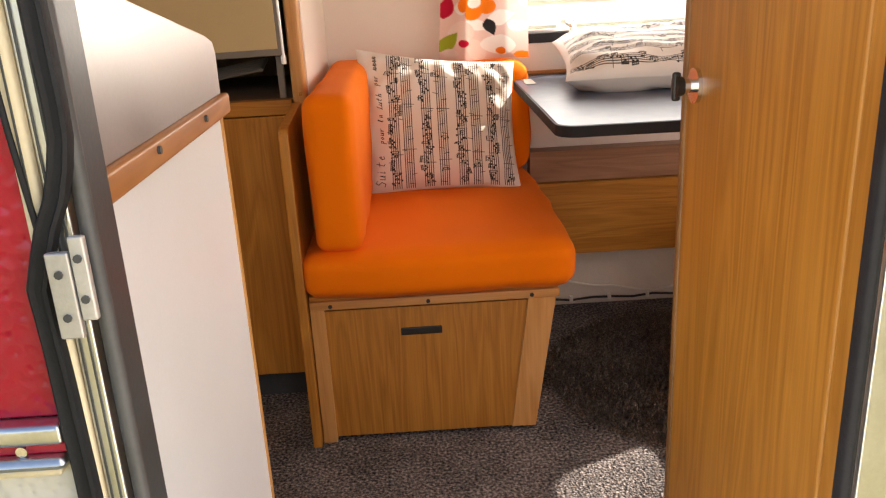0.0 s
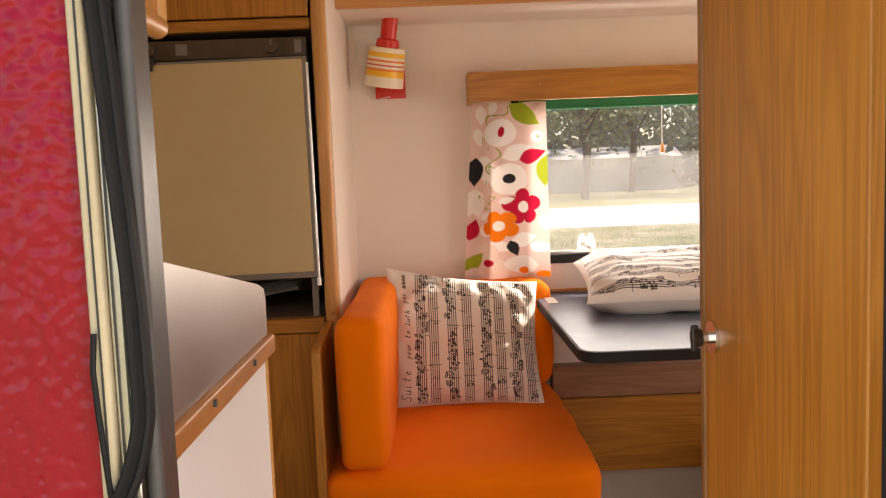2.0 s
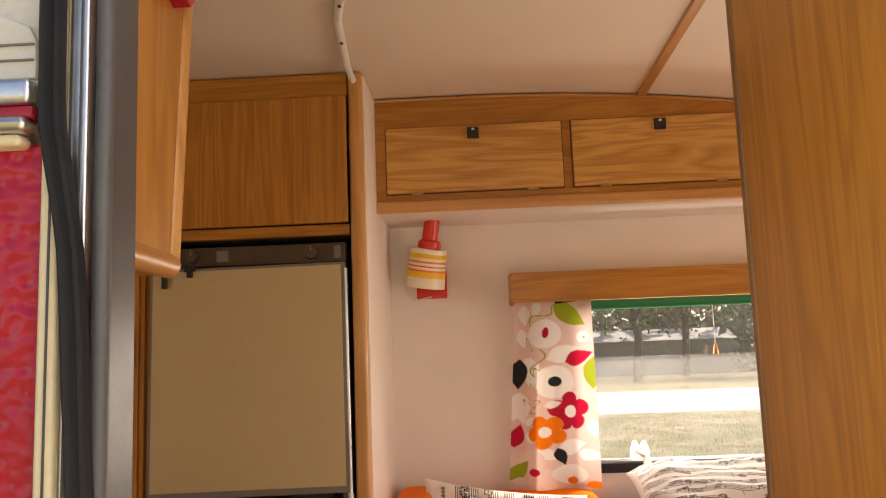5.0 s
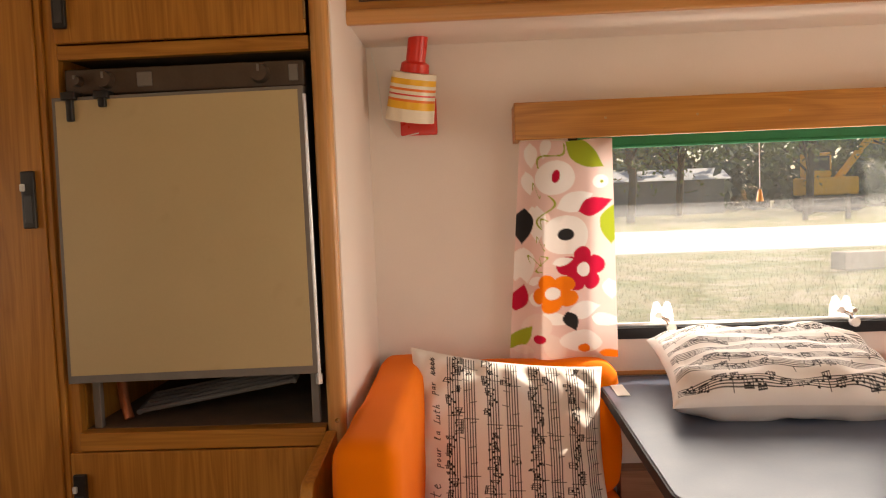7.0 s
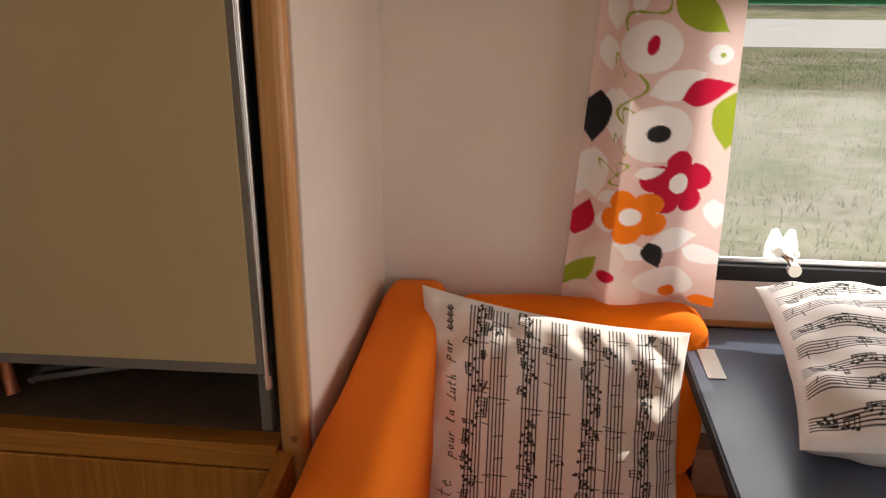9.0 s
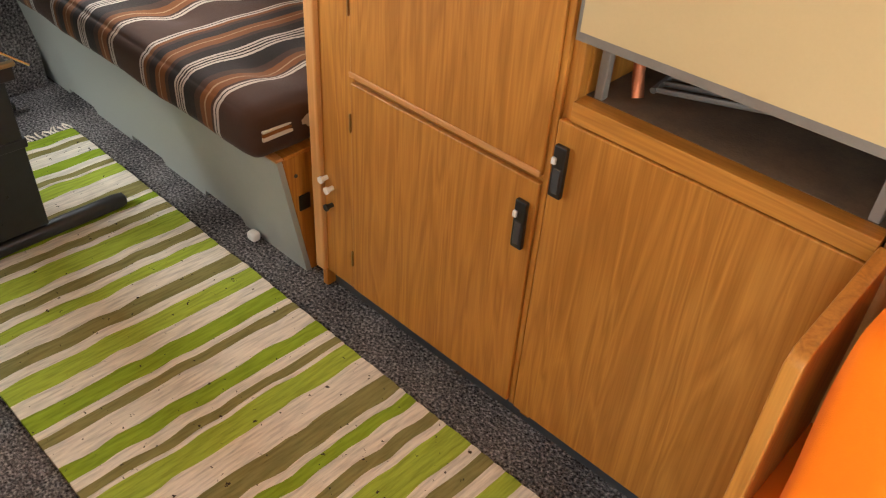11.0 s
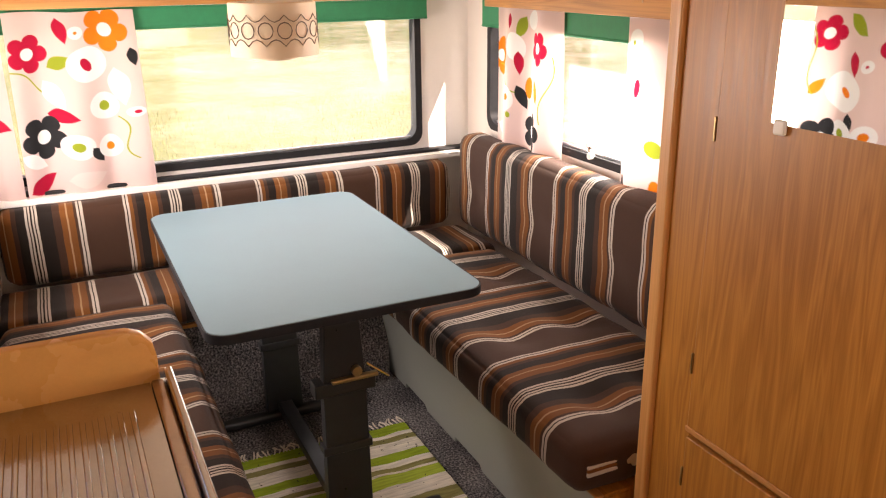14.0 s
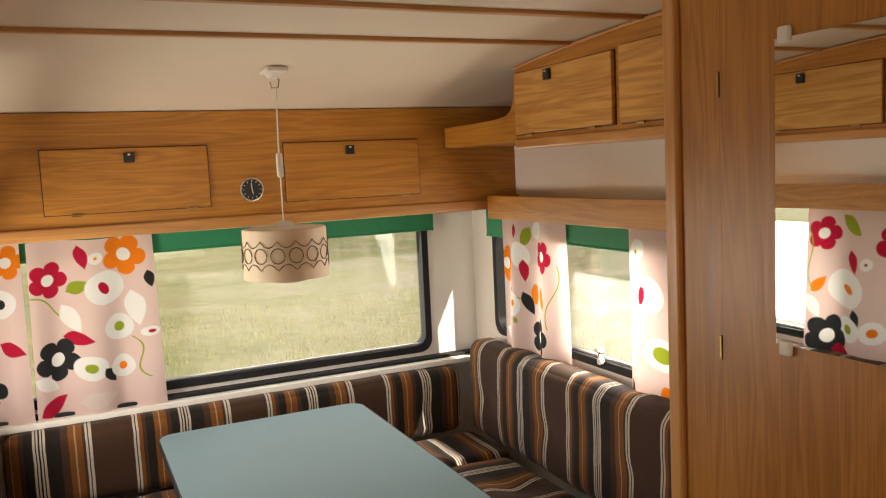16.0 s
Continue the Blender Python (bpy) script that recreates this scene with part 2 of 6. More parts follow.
def striped(name, axis, period, offset=0.0):
    """Woven upholstery: brown, rust, cream and black stripes across an axis."""
    m, t, b = nodes_of(name)
    sep = t.nodes.new("ShaderNodeSeparateXYZ")
    geo = t.nodes.new("ShaderNodeNewGeometry")
    t.links.new(geo.outputs["Position"], sep.inputs[0])
    v = mapped(t, (1, 1, 1))
    wob = math_node(t, "MULTIPLY", math_node(t, "SUBTRACT", noise_tex(t, v, 14, 2.0), 0.5), 0.005)
    pos = math_node(t, "ADD", sep.outputs["XYZ".index(axis.upper())], wob)
    f = math_node(t, "FRACT", math_node(t, "MULTIPLY_ADD", pos, -1.0 / period, offset + 40.0))
    col = ramp(t, f, STRIPES, True)
    weave = noise_tex(t, v, 900, 1.0)
    col = mixed(t, 0.35, col, ramp(t, weave, [(0.25, (0.25, 0.25, 0.25)), (0.75, (1, 1, 1))]), "MULTIPLY")
    t.links.new(col, b.inputs["Base Color"])
    b.inputs["Roughness"].default_value, b.inputs["Specular IOR Level"].default_value = 0.88, 0.2
    b.inputs["Sheen Weight"].default_value = 0.1
    bump(t, b, weave, 0.3, 0.001)
    return m


strap_mats = {"cream": cloth("cream strap webbing", CREAM), "rust": cloth("rust strap webbing", RUST)}
stripe_x, stripe_y = striped("striped upholstery lengthwise", "x", 0.48, 0.875), striped("striped upholstery crosswise", "y", 0.48, 0.52)


def carpet_mat(name, dark, light, scale):
    m, t, b = nodes_of(name)
    v = mapped(t, (1, 1, 1))
    vo = node(t, "ShaderNodeTexVoronoi", Scale=scale)
    t.links.new(v, vo.inputs["Vector"])
    n = noise_tex(t, v, scale * 0.8, 3.0)
    big = noise_tex(t, v, 5, 3.0)
    f = math_node(t, "ADD", math_node(t, "MULTIPLY", n, 0.75), math_node(t, "MULTIPLY", big, 0.25))
    t.links.new(ramp(t, f, [(0.38, dark), (0.52, tuple((a + c) / 2.4 for a, c in zip(dark, light))), (0.62, light)]), b.inputs["Base Color"])
    b.inputs["Roughness"].default_value, b.inputs["Specular IOR Level"].default_value = 0.95, 0.1
    bump(t, b, vo.outputs["Distance"], 0.9, 0.006)
    return m


carpet = carpet_mat("charcoal loop carpet", (0.026, 0.026, 0.030), (0.36, 0.335, 0.33), 170)
shag = carpet_mat("dark brown shag yarn", (0.075, 0.062, 0.053), (0.32, 0.265, 0.23), 240)


def hammered(name, color):
    m, t, b = nodes_of(name)
    v = mapped(t, (1, 1, 1))
    vo = node(t, "ShaderNodeTexVoronoi", Scale=120.0)
    vo.feature = "SMOOTH_F1"
    t.links.new(v, vo.inputs["Vector"])
    b.inputs["Roughness"].default_value = 0.2
    t.links.new(ramp(t, noise_tex(t, v, 8, 4.0), [(0.3, tuple(c * 0.85 for c in color)), (0.7, color)]), b.inputs["Base Color"])
    bump(t, b, vo.outputs["Distance"], 0.6, 0.0045)
    return m


red_metal, white_metal = hammered("hammered red aluminium", (0.52, 0.007, 0.032)), hammered("hammered white aluminium", (0.78, 0.74, 0.66))

# ---- builders ----
ORIGIN = {}


def thing(name, at, label, category, group="", kind=""):
    ob = new(name)
    ob.location = at
    ob.empty_display_size = 0.05
    ORIGIN[ob] = Vector(at)
    return tagged(ob, label, category, group, kind)


def mesh_of(bm, name, material, smooth=True):
    me = bpy.data.meshes.new(name)
    normals = []
    if smooth and len(bm.faces) < 500:
        # normals weighted by area: flat boards stay flat between their rounded edges
        bm.normal_update()
        area = {fc: fc.calc_area() for fc in bm.faces}
        for fc in bm.faces:
            for lp in fc.loops:
                acc = Vector()
                for g in lp.vert.link_faces:
                    if g.normal.dot(fc.normal) > 0.62:
                        acc += g.normal * area[g]
                normals.append(acc.normalized() if acc.length > 0 else fc.normal.copy())
    bm.to_mesh(me)
    bm.free()
    me.materials.append(material)
    if normals:
        me.shade_smooth()
        me.normals_split_custom_set(normals)
    elif smooth:
        me.shade_smooth()
        me.set_sharp_from_angle(angle=radians(38))
    return me


def part(name, bm, material, parent, label="", smooth=True):
    """Links a bmesh, built in the place's own coordinates, as one mesh under a thing or part."""
    o = ORIGIN[parent]
    bm.transform(Matrix.Translation(-o))
    ob = new(name, mesh_of(bm, name, material, smooth))
    ob.parent = parent
    ORIGIN[ob] = o
    return tagged(ob, label)


def solid(name, bm, material, label, category="", group="", kind="structure", smooth=True):
    """A thing or a piece of the setting that is one mesh."""
    ob = new(name, mesh_of(bm, name, material, smooth))
    ORIGIN[ob] = Vector()
    return tagged(ob, label, category, group, kind)


def under_roof(bm, cut=False):
    """Trim the top of a wall or skin to the arched roof."""
    if cut:
        for k in range(1, 26):
            x = WEST + k * 0.2
            bmesh.ops.bisect_plane(bm, geom=bm.verts[:] + bm.edges[:] + bm.faces[:], plane_co=(x, 0, 0), plane_no=(1, 0, 0))
    for v in bm.verts:
        v.co.z = min(v.co.z, ceiling_z(v.co.x) + 0.035)
    return bm


def add_box(bm, x0, x1, y0, y1, z0, z1, bevel=0.0, seg=2):
    made = bmesh.ops.create_cube(bm, size=1.0, matrix=Matrix.LocRotScale(((x0 + x1) / 2, (y0 + y1) / 2, (z0 + z1) / 2), None, (x1 - x0, y1 - y0, z1 - z0)))
    if bevel:
        edges = list({e for v in made["verts"] for e in v.link_edges})
        bmesh.ops.bevel(bm, geom=edges, offset=bevel, segments=seg, affect="EDGES", profile=0.5)
    return bm


def box(x0, x1, y0, y1, z0, z1, bevel=0.003, seg=2):
    return add_box(bmesh.new(), x0, x1, y0, y1, z0, z1, bevel, seg)


def boxes(*rows, bevel=0.0):
    bm = bmesh.new()
    for r in rows:
        add_box(bm, *r, bevel)
    return bm


def rod(a, b, r, seg=14, r2=None):
    """A cylinder or cone from a to b."""
    a, b = Vector(a), Vector(b)
    bm = bmesh.new()
    d = b - a
    m = Matrix.Translation((a + b) / 2) @ d.to_track_quat("Z", "Y").to_matrix().to_4x4()
    bmesh.ops.create_cone(bm, cap_ends=True, segments=seg, radius1=r, radius2=r if r2 is None else r2, depth=d.length, matrix=m)
    return bm


def joined(*bms):
    out = bmesh.new()
    for b in bms:
        me = bpy.data.meshes.new("tmp")
        b.to_mesh(me)
        b.free()
        out.from_mesh(me)
        bpy.data.meshes.remove(me)
    return out


def lathe(profile, seg=32):
    """A surface of revolution round z from (radius, height) pairs."""
    bm = bmesh.new()
    rings = [[bm.verts.new((r * math.cos(2 * math.pi * k / seg), r * math.sin(2 * math.pi * k / seg), z)) for k in range(seg)] for r, z in profile]
    for a, b in zip(rings, rings[1:]):
        for k in range(seg):
            bm.faces.new((a[k], a[(k + 1) % seg], b[(k + 1) % seg], b[k]))
    return bm


def tube(points, r, seg=10):
    """A round bar along points."""
    bm = bmesh.new()
    pts = [Vector(p) for p in points]
    rings = []
    for k, p in enumerate(pts):
        d = (pts[min(k + 1, len(pts) - 1)] - pts[max(k - 1, 0)]).normalized()
        side = d.cross(Vector((0, 0, 1)) if abs(d.z) < 0.9 else Vector((1, 0, 0))).normalized()
        up = side.cross(d)
        rings.append([bm.verts.new(p + r * (math.cos(a) * side + math.sin(a) * up)) for a in (2 * math.pi * j / seg for j in range(seg))])
    for a, b in zip(rings, rings[1:]):
        for j in range(seg):
            bm.faces.new((a[j], a[(j + 1) % seg], b[(j + 1) % seg], b[j]))
    bm.faces.new(rings[0][::-1])
    bm.faces.new(rings[-1])
    bmesh.ops.recalc_face_normals(bm, faces=bm.faces)
    return bm


def slab(outline, z0, z1, bevel=0.0, axis="z"):
    """A plate of an outline; axis z: (x, y) pairs; y: (x, z); x: (y, z)."""
    bm = bmesh.new()

    def at(p, h):
        return {"z": (p[0], p[1], h), "y": (p[0], h, p[1]), "x": (h, p[0], p[1])}[axis]

    low, high = [bm.verts.new(at(p, z0)) for p in outline], [bm.verts.new(at(p, z1)) for p in outline]
    rim = [*bm.faces.new(low[::-1]).edges, *bm.faces.new(high).edges]
    n = len(outline)
    for k in range(n):
        bm.faces.new((low[k], low[(k + 1) % n], high[(k + 1) % n], high[k]))
    bmesh.ops.recalc_face_normals(bm, faces=bm.faces)
    if bevel:
        bmesh.ops.bevel(bm, geom=rim, offset=bevel, segments=2, affect="EDGES", profile=0.5)
    return bm


def round_rect(a0, a1, b0, b1, r, seg=6):
    out = []
    for ca, cb, start in ((a1 - r, b1 - r, 0), (a0 + r, b1 - r, 90), (a0 + r, b0 + r, 180), (a1 - r, b0 + r, 270)):
        out += [(ca + r * math.cos(radians(start + 90 * k / seg)), cb + r * math.sin(radians(start + 90 * k / seg))) for k in range(seg + 1)]
    return out


def ring_plate(outer, inner, h0, h1, axis="y"):
    """A frame between two outlines of the same number of points."""
    bm = bmesh.new()

    def at(p, h):
        return {"z": (p[0], p[1], h), "y": (p[0], h, p[1]), "x": (h, p[0], p[1])}[axis]

    loops = [[bm.verts.new(at(p, h)) for p in o] for o, h in ((outer, h0), (outer, h1), (inner, h1), (inner, h0))]
    n = len(outer)
    for a, b in zip(loops, loops[1:] + loops[:1]):
        for k in range(n):
            bm.faces.new((a[k], a[(k + 1) % n], b[(k + 1) % n], b[k]))
    bmesh.ops.recalc_face_normals(bm, faces=bm.faces)
    return bm


def cushion(x0, x1, y0, y1, z0, z1, r=0.03, n=14, puff=0.008, lumps=0.004, tufts=()):
    """A soft block with rounded edges, slightly swollen and uneven; tufts pull its surface in."""
    bm = bmesh.new()
    bmesh.ops.create_cube(bm, size=2.0)
    bmesh.ops.subdivide_edges(bm, edges=bm.edges[:], cuts=n, use_grid_fill=True)
    half = Vector(((x1 - x0) / 2, (y1 - y0) / 2, (z1 - z0) / 2))
    mid = Vector(((x0 + x1) / 2, (y0 + y1) / 2, (z0 + z1) / 2))
    inner = Vector([max(0.001, h - r) for h in half])
    for v in bm.verts:
        s = v.co.copy()
        # spread the grid so that the edges have points enough
        p = Vector([math.copysign(1 - (1 - abs(c)) ** 1.35, c) * h for c, h in zip(s, half)])
        core = Vector([max(-i, min(i, c)) for c, i in zip(p, inner)])
        d = p - core
        out = d.normalized() if d.length > 1e-6 else Vector((0, 0, 0))
        q = core + out * r if d.length > 1e-6 else p
        bulge = [(1 - s[(k + 1) % 3] ** 2) * (1 - s[(k + 2) % 3] ** 2) for k in range(3)]
        q += Vector([math.copysign(puff * bulge[k], s[k]) if abs(s[k]) > 0.98 else 0 for k in range(3)])
        w = mid + q
        q += out * lumps * noise.noise(w * 9.0) if d.length > 1e-6 else Vector()
        w = mid + q
        for tx, ty, tz, depth, reach in tufts:
            e = (w - Vector((tx, ty, tz))).length
            q -= out * depth * math.exp(-(e / reach) ** 2)
        v.co = mid + q
    return bm

# ---- structure ----
floor = solid("floor", box(WEST, EAST, SOUTH, NORTH, -0.05, 0.0, 0), carpet, "charcoal grey loop-pile carpet over the whole floor", "floor")


def wall_with_openings(name, axis, inner, outer, a0, a1, b0, b1, holes, material, label):
    """A wall in the plane axis = inner, from a0 to a1 along it and b0 to b1 high, with rectangular holes (a0, a1, b0, b1)."""
    bm = bmesh.new()
    lo, hi = min(inner, outer), max(inner, outer)

    def piece(p0, p1, q0, q1):
        if p1 - p0 > 1e-4 and q1 - q0 > 1e-4:
            add_box(bm, *((p0, p1, lo, hi, q0, q1) if axis == "y" else (lo, hi, p0, p1, q0, q1)))

    at = a0
    for h0, h1, k0, k1 in sorted(holes):
        piece(at, h0, b0, b1)
        piece(h0, h1, b0, k0)
        piece(h0, h1, k1, b1)
        at = h1
    piece(at, a1, b0, b1)
    return solid(name, under_roof(bm, axis == "y"), material, label, "wall", smooth=False)


NW_HOLE, NE_HOLE = (-2.885, -1.26, 0.93, 1.43), (0.57, 1.43, 0.885, 1.43)
SW_HOLE = (-2.80, -1.30, 0.93, 1.43)
W_HOLE, E_HOLE, DOOR_HOLE = (-1.30, 0.315, 0.850, 1.43), (-1.1, 0.25, 0.80, 1.43), (0.097, 0.645, -0.02, 1.86)
wall_north = wall_with_openings("wall_north", "y", NORTH, NORTH + 0.04, WEST - 0.04, EAST + 0.04, -0.05, 2.0, [NW_HOLE, NE_HOLE], wall_paint, "warm white painted caravan side wall with two windows")
wall_west = wall_with_openings("wall_west", "x", WEST, WEST - 0.04, SOUTH - 0.04, NORTH, -0.05, 2.0, [W_HOLE], white_paint, "white painted caravan end wall with a wide window")
wall_east = wall_with_openings("wall_east", "x", EAST, EAST + 0.04, SOUTH - 0.04, NORTH, -0.05, 2.0, [E_HOLE], wall_paint, "warm white painted caravan end wall")
wall_south = wall_with_openings("wall_south", "y", SOUTH, SOUTH - 0.035, WEST, EAST, -0.05, 2.0, [SW_HOLE, DOOR_HOLE], wall_paint, "warm white painted caravan side wall with the entrance")

# the arched ceiling in one sheet, with its pine battens
bm = bmesh.new()
xs = [WEST - 0.04 + k * (EAST - WEST + 0.08) / 40 for k in range(41)]
rows = [[bm.verts.new((x, y, ceiling_z(x) + h)) for x in xs] for y, h in ((SOUTH - 0.04, 0), (NORTH + 0.04, 0), (NORTH + 0.04, 0.05), (SOUTH - 0.04, 0.05))]
for a, b in zip(rows, rows[1:] + rows[:1]):
    for k in range(40):
        bm.faces.new((a[k], a[k + 1], b[k + 1], b[k]))
bmesh.ops.recalc_face_normals(bm, faces=bm.faces)
ceiling = solid("ceiling", bm, ceiling_board, "cream ceiling board arching down to both ends", "ceiling")
for x in (-1.83, -1.52, 0.80):
    z = ceiling_z(x)
    solid("trim", box(x - 0.0125, x + 0.0125, SOUTH, NORTH, z - 0.009, z + 0.004, 0.003), trim_y, "narrow varnished wooden batten across the ceiling", "trim")

# outer skin beside the door: white below, red in the middle, white above
for name, x0, x1 in (("outer_skin_left", -1.25, 0.067), ("outer_skin_left", WEST - 0.04, -2.85), ("outer_skin_right", 0.663, EAST + 0.04)):
    for z0, z1, m, colour in ((-0.1, 0.785, white_metal, "white"), (0.822, 1.372, red_metal, "red"), (1.410, 2.0, white_metal, "white")):
        solid(f"{name}_{colour}", under_roof(box(x0, x1, SOUTH - 0.047, SOUTH - 0.037, z0, z1, 0.002), z1 == 2.0), m, f"hammered {colour} painted aluminium outer skin", "wall")
solid("outer_skin_top", box(0.067, 0.663, SOUTH - 0.047, SOUTH - 0.037, 1.87, 2.0, 0.002), white_metal, "hammered white painted aluminium outer skin", "wall")


def belt_rail(x0, x1, z0, z1):
    """Aluminium belt moulding with a red insert, outside."""
    y = SOUTH - 0.047
    rail = thing("belt_rail", ((x0 + x1) / 2, y, z0), "aluminium belt moulding with a red insert strip on the outside", "moulding", kind="structure")
    h = z1 - z0
    part("upper_profile", box(x0, x1, y - 0.014, y + 0.004, z0 + 0.58 * h, z1, 0.004), aluminium, rail)
    part("insert", box(x0, x1, y - 0.009, y + 0.004, z0 + 0.36 * h, z0 + 0.58 * h, 0.002), red_frame, rail, "dark red insert strip")
    part("lower_profile", box(x0, x1, y - 0.018, y + 0.004, z0 + 0.10 * h, z0 + 0.36 * h, 0.005), aluminium, rail)
    part("lower_lip", box(x0, x1 - 0.006, y - 0.012, y + 0.004, z0 - 0.10 * h, z0 + 0.10 * h, 0.003), cream_seal, rail, "cream lower lip")
    part("screw", rod((x1 - 0.03, y - 0.008, z0 + 0.47 * h), (x1 - 0.03, y - 0.012, z0 + 0.47 * h), 0.004), chrome, rail)
    return rail


for z0, z1 in ((0.785, 0.822), (1.372, 1.410)):
    belt_rail(-1.25, 0.062, z0, z1)
    belt_rail(0.668, EAST, z0, z1)

# the entrance: frame, seal and cable-like rubber gasket
Y = SOUTH - 0.037
entrance = thing("door_1", (0.36, Y, -0.02), "open caravan entrance with aluminium frame and black rubber seals", "door frame", kind="structure")
for x0, x1, c0, c1, j0, j1 in ((0.067, 0.079, 0.080, 0.0935, 0.094, 0.0995), (0.648, 0.662, 0.622, 0.647, 0.6475, 0.6525)):
    part("cream_strip", box(x0, x1, Y - 0.018, Y + 0.002, -0.05, 1.88, 0.003), cream_seal, entrance, "cream sealing strip")
    part("aluminium_jamb", box(c0, c1, Y - 0.014, SOUTH + 0.004 if c0 < 0.3 else Y - 0.001, -0.05, 1.86, 0.002), aluminium, entrance, "aluminium door jamb")
    part("inner_jamb", box(j0, j1, Y - 0.004, SOUTH + 0.008, -0.05, 1.86, 0.002), dark_grey, entrance, "dark grey inner jamb")
droop = [(-0.05, 0.078), (0.6, 0.073), (0.86, 0.070), (0.92, 0.068), (0.955, 0.079), (0.985, 0.094), (1.02, 0.101), (1.1, 0.100), (1.25, 0.092), (1.31, 0.088), (1.35, 0.080), (1.385, 0.074), (1.87, 0.074)]
# a flat strap with two raised ribs along it
section = [(-0.0085, 0.0), (-0.0085, -0.004), (-0.006, -0.006), (-0.003, -0.004), (0.002, -0.004), (0.0045, -0.0085), (0.0075, -0.008), (0.0085, -0.004), (0.0085, 0.0)]
bm = bmesh.new()
loops = []
for k in range(100):
    z = -0.04 + k * 0.0192
    x = float(np.interp(z, [p[0] for p in droop], [p[1] for p in droop])) + 0.0012 * noise.noise(Vector((0, 0, z * 9)))
    wide = 0.9 + 0.12 * noise.noise(Vector((3, 0, z * 14)))
    loops.append([bm.verts.new((x + a * wide, Y - 0.0185 + d + 0.001 * noise.noise(Vector((5, a * 90, z * 20))), z)) for a, d in section])
for a, b in zip(loops, loops[1:]):
    for k in range(len(section)):
        m = (k + 1) % len(section)
        bm.faces.new((a[k], a[m], b[m], b[k]))
bmesh.ops.recalc_face_normals(bm, faces=bm.faces)
part("rubber_seal", bm, black_rubber, entrance, "drooping flat black rubber door seal")
part("torn_strip", tube([(0.0710, Y - 0.020, 1.075), (0.0695, Y - 0.022, 1.05), (0.0705, Y - 0.021, 1.02), (0.073, Y - 0.020, 0.98), (0.076, Y - 0.020, 0.94)], 0.0020, 6), black_rubber, entrance, "torn strip of black rubber")
part("groove", box(0.0735, 0.0746, Y - 0.0192, Y - 0.017, -0.05, 1.86, 0), dark_grey, entrance)
part("rubber_seal", box(0.607, 0.616, Y - 0.022, Y - 0.006, -0.05, 1.86, 0.004), black_rubber, entrance, "black rubber door seal")
part("edge_seal", tube([(0.103 + 0.0012 * noise.noise(Vector((2, 0, z * 11))), Y - 0.012, z) for z in (-0.04 + k * 0.05 for k in range(38))], 0.0055), plain("grey rubber", (0.07, 0.07, 0.07), 0.5, vary=0.2), entrance, "worn grey rubber edge seal")
for x in (0.0835, 0.0895):
    part("groove", box(x - 0.0007, x + 0.0007, Y - 0.0152, Y - 0.013, -0.05, 1.86, 0), dark_grey, entrance)
part("header", box(0.067, 0.662, Y - 0.016, SOUTH + 0.004, 1.86, 1.885, 0.003), aluminium, entrance)
part("threshold", box(0.100, 0.606, Y - 0.02, SOUTH + 0.01, -0.045, 0.006, 0.003), aluminium, entrance)
for x0, x1, z0, z1 in ((0.080, 0.095, 0.888, 0.946), (0.096, 0.106, 0.900, 0.956)):
    strike = part("strike_plate", box(x0, x1, Y - 0.032, Y - 0.026, z0, z1, 0.0015), plain("scratched steel", (0.55, 0.53, 0.51), 0.5, 0.7, vary=0.15), entrance, "scratched steel strike plate")
    for z in (z0 + 0.015, z1 - 0.014):
        part("screw", rod(((x0 + x1) / 2, Y - 0.031, z), ((x0 + x1) / 2, Y - 0.0335, z), 0.0028, 8), dark_grey, strike)
vent = thing("vent_cover", (0.0, SOUTH - 0.048, 1.412), "arched pale plastic vent cover on the outer skin", "vent")
arch = [(-0.10, 1.4125), (0.060, 1.4125), (0.060, 1.436), (0.055, 1.446), (0.037, 1.454), (-0.03, 1.459), (-0.10, 1.459)]
part("plate", slab(arch, SOUTH - 0.0505, SOUTH - 0.0465, 0.001, "y"), plain("yellowed white plastic", (0.72, 0.69, 0.62), 0.45, vary=0.08), vent)
for z in (1.424, 1.434):
    part("rib", box(-0.10, 0.059, SOUTH - 0.052, SOUTH - 0.050, z - 0.0006, z + 0.0006, 0), fridge_rim, vent)


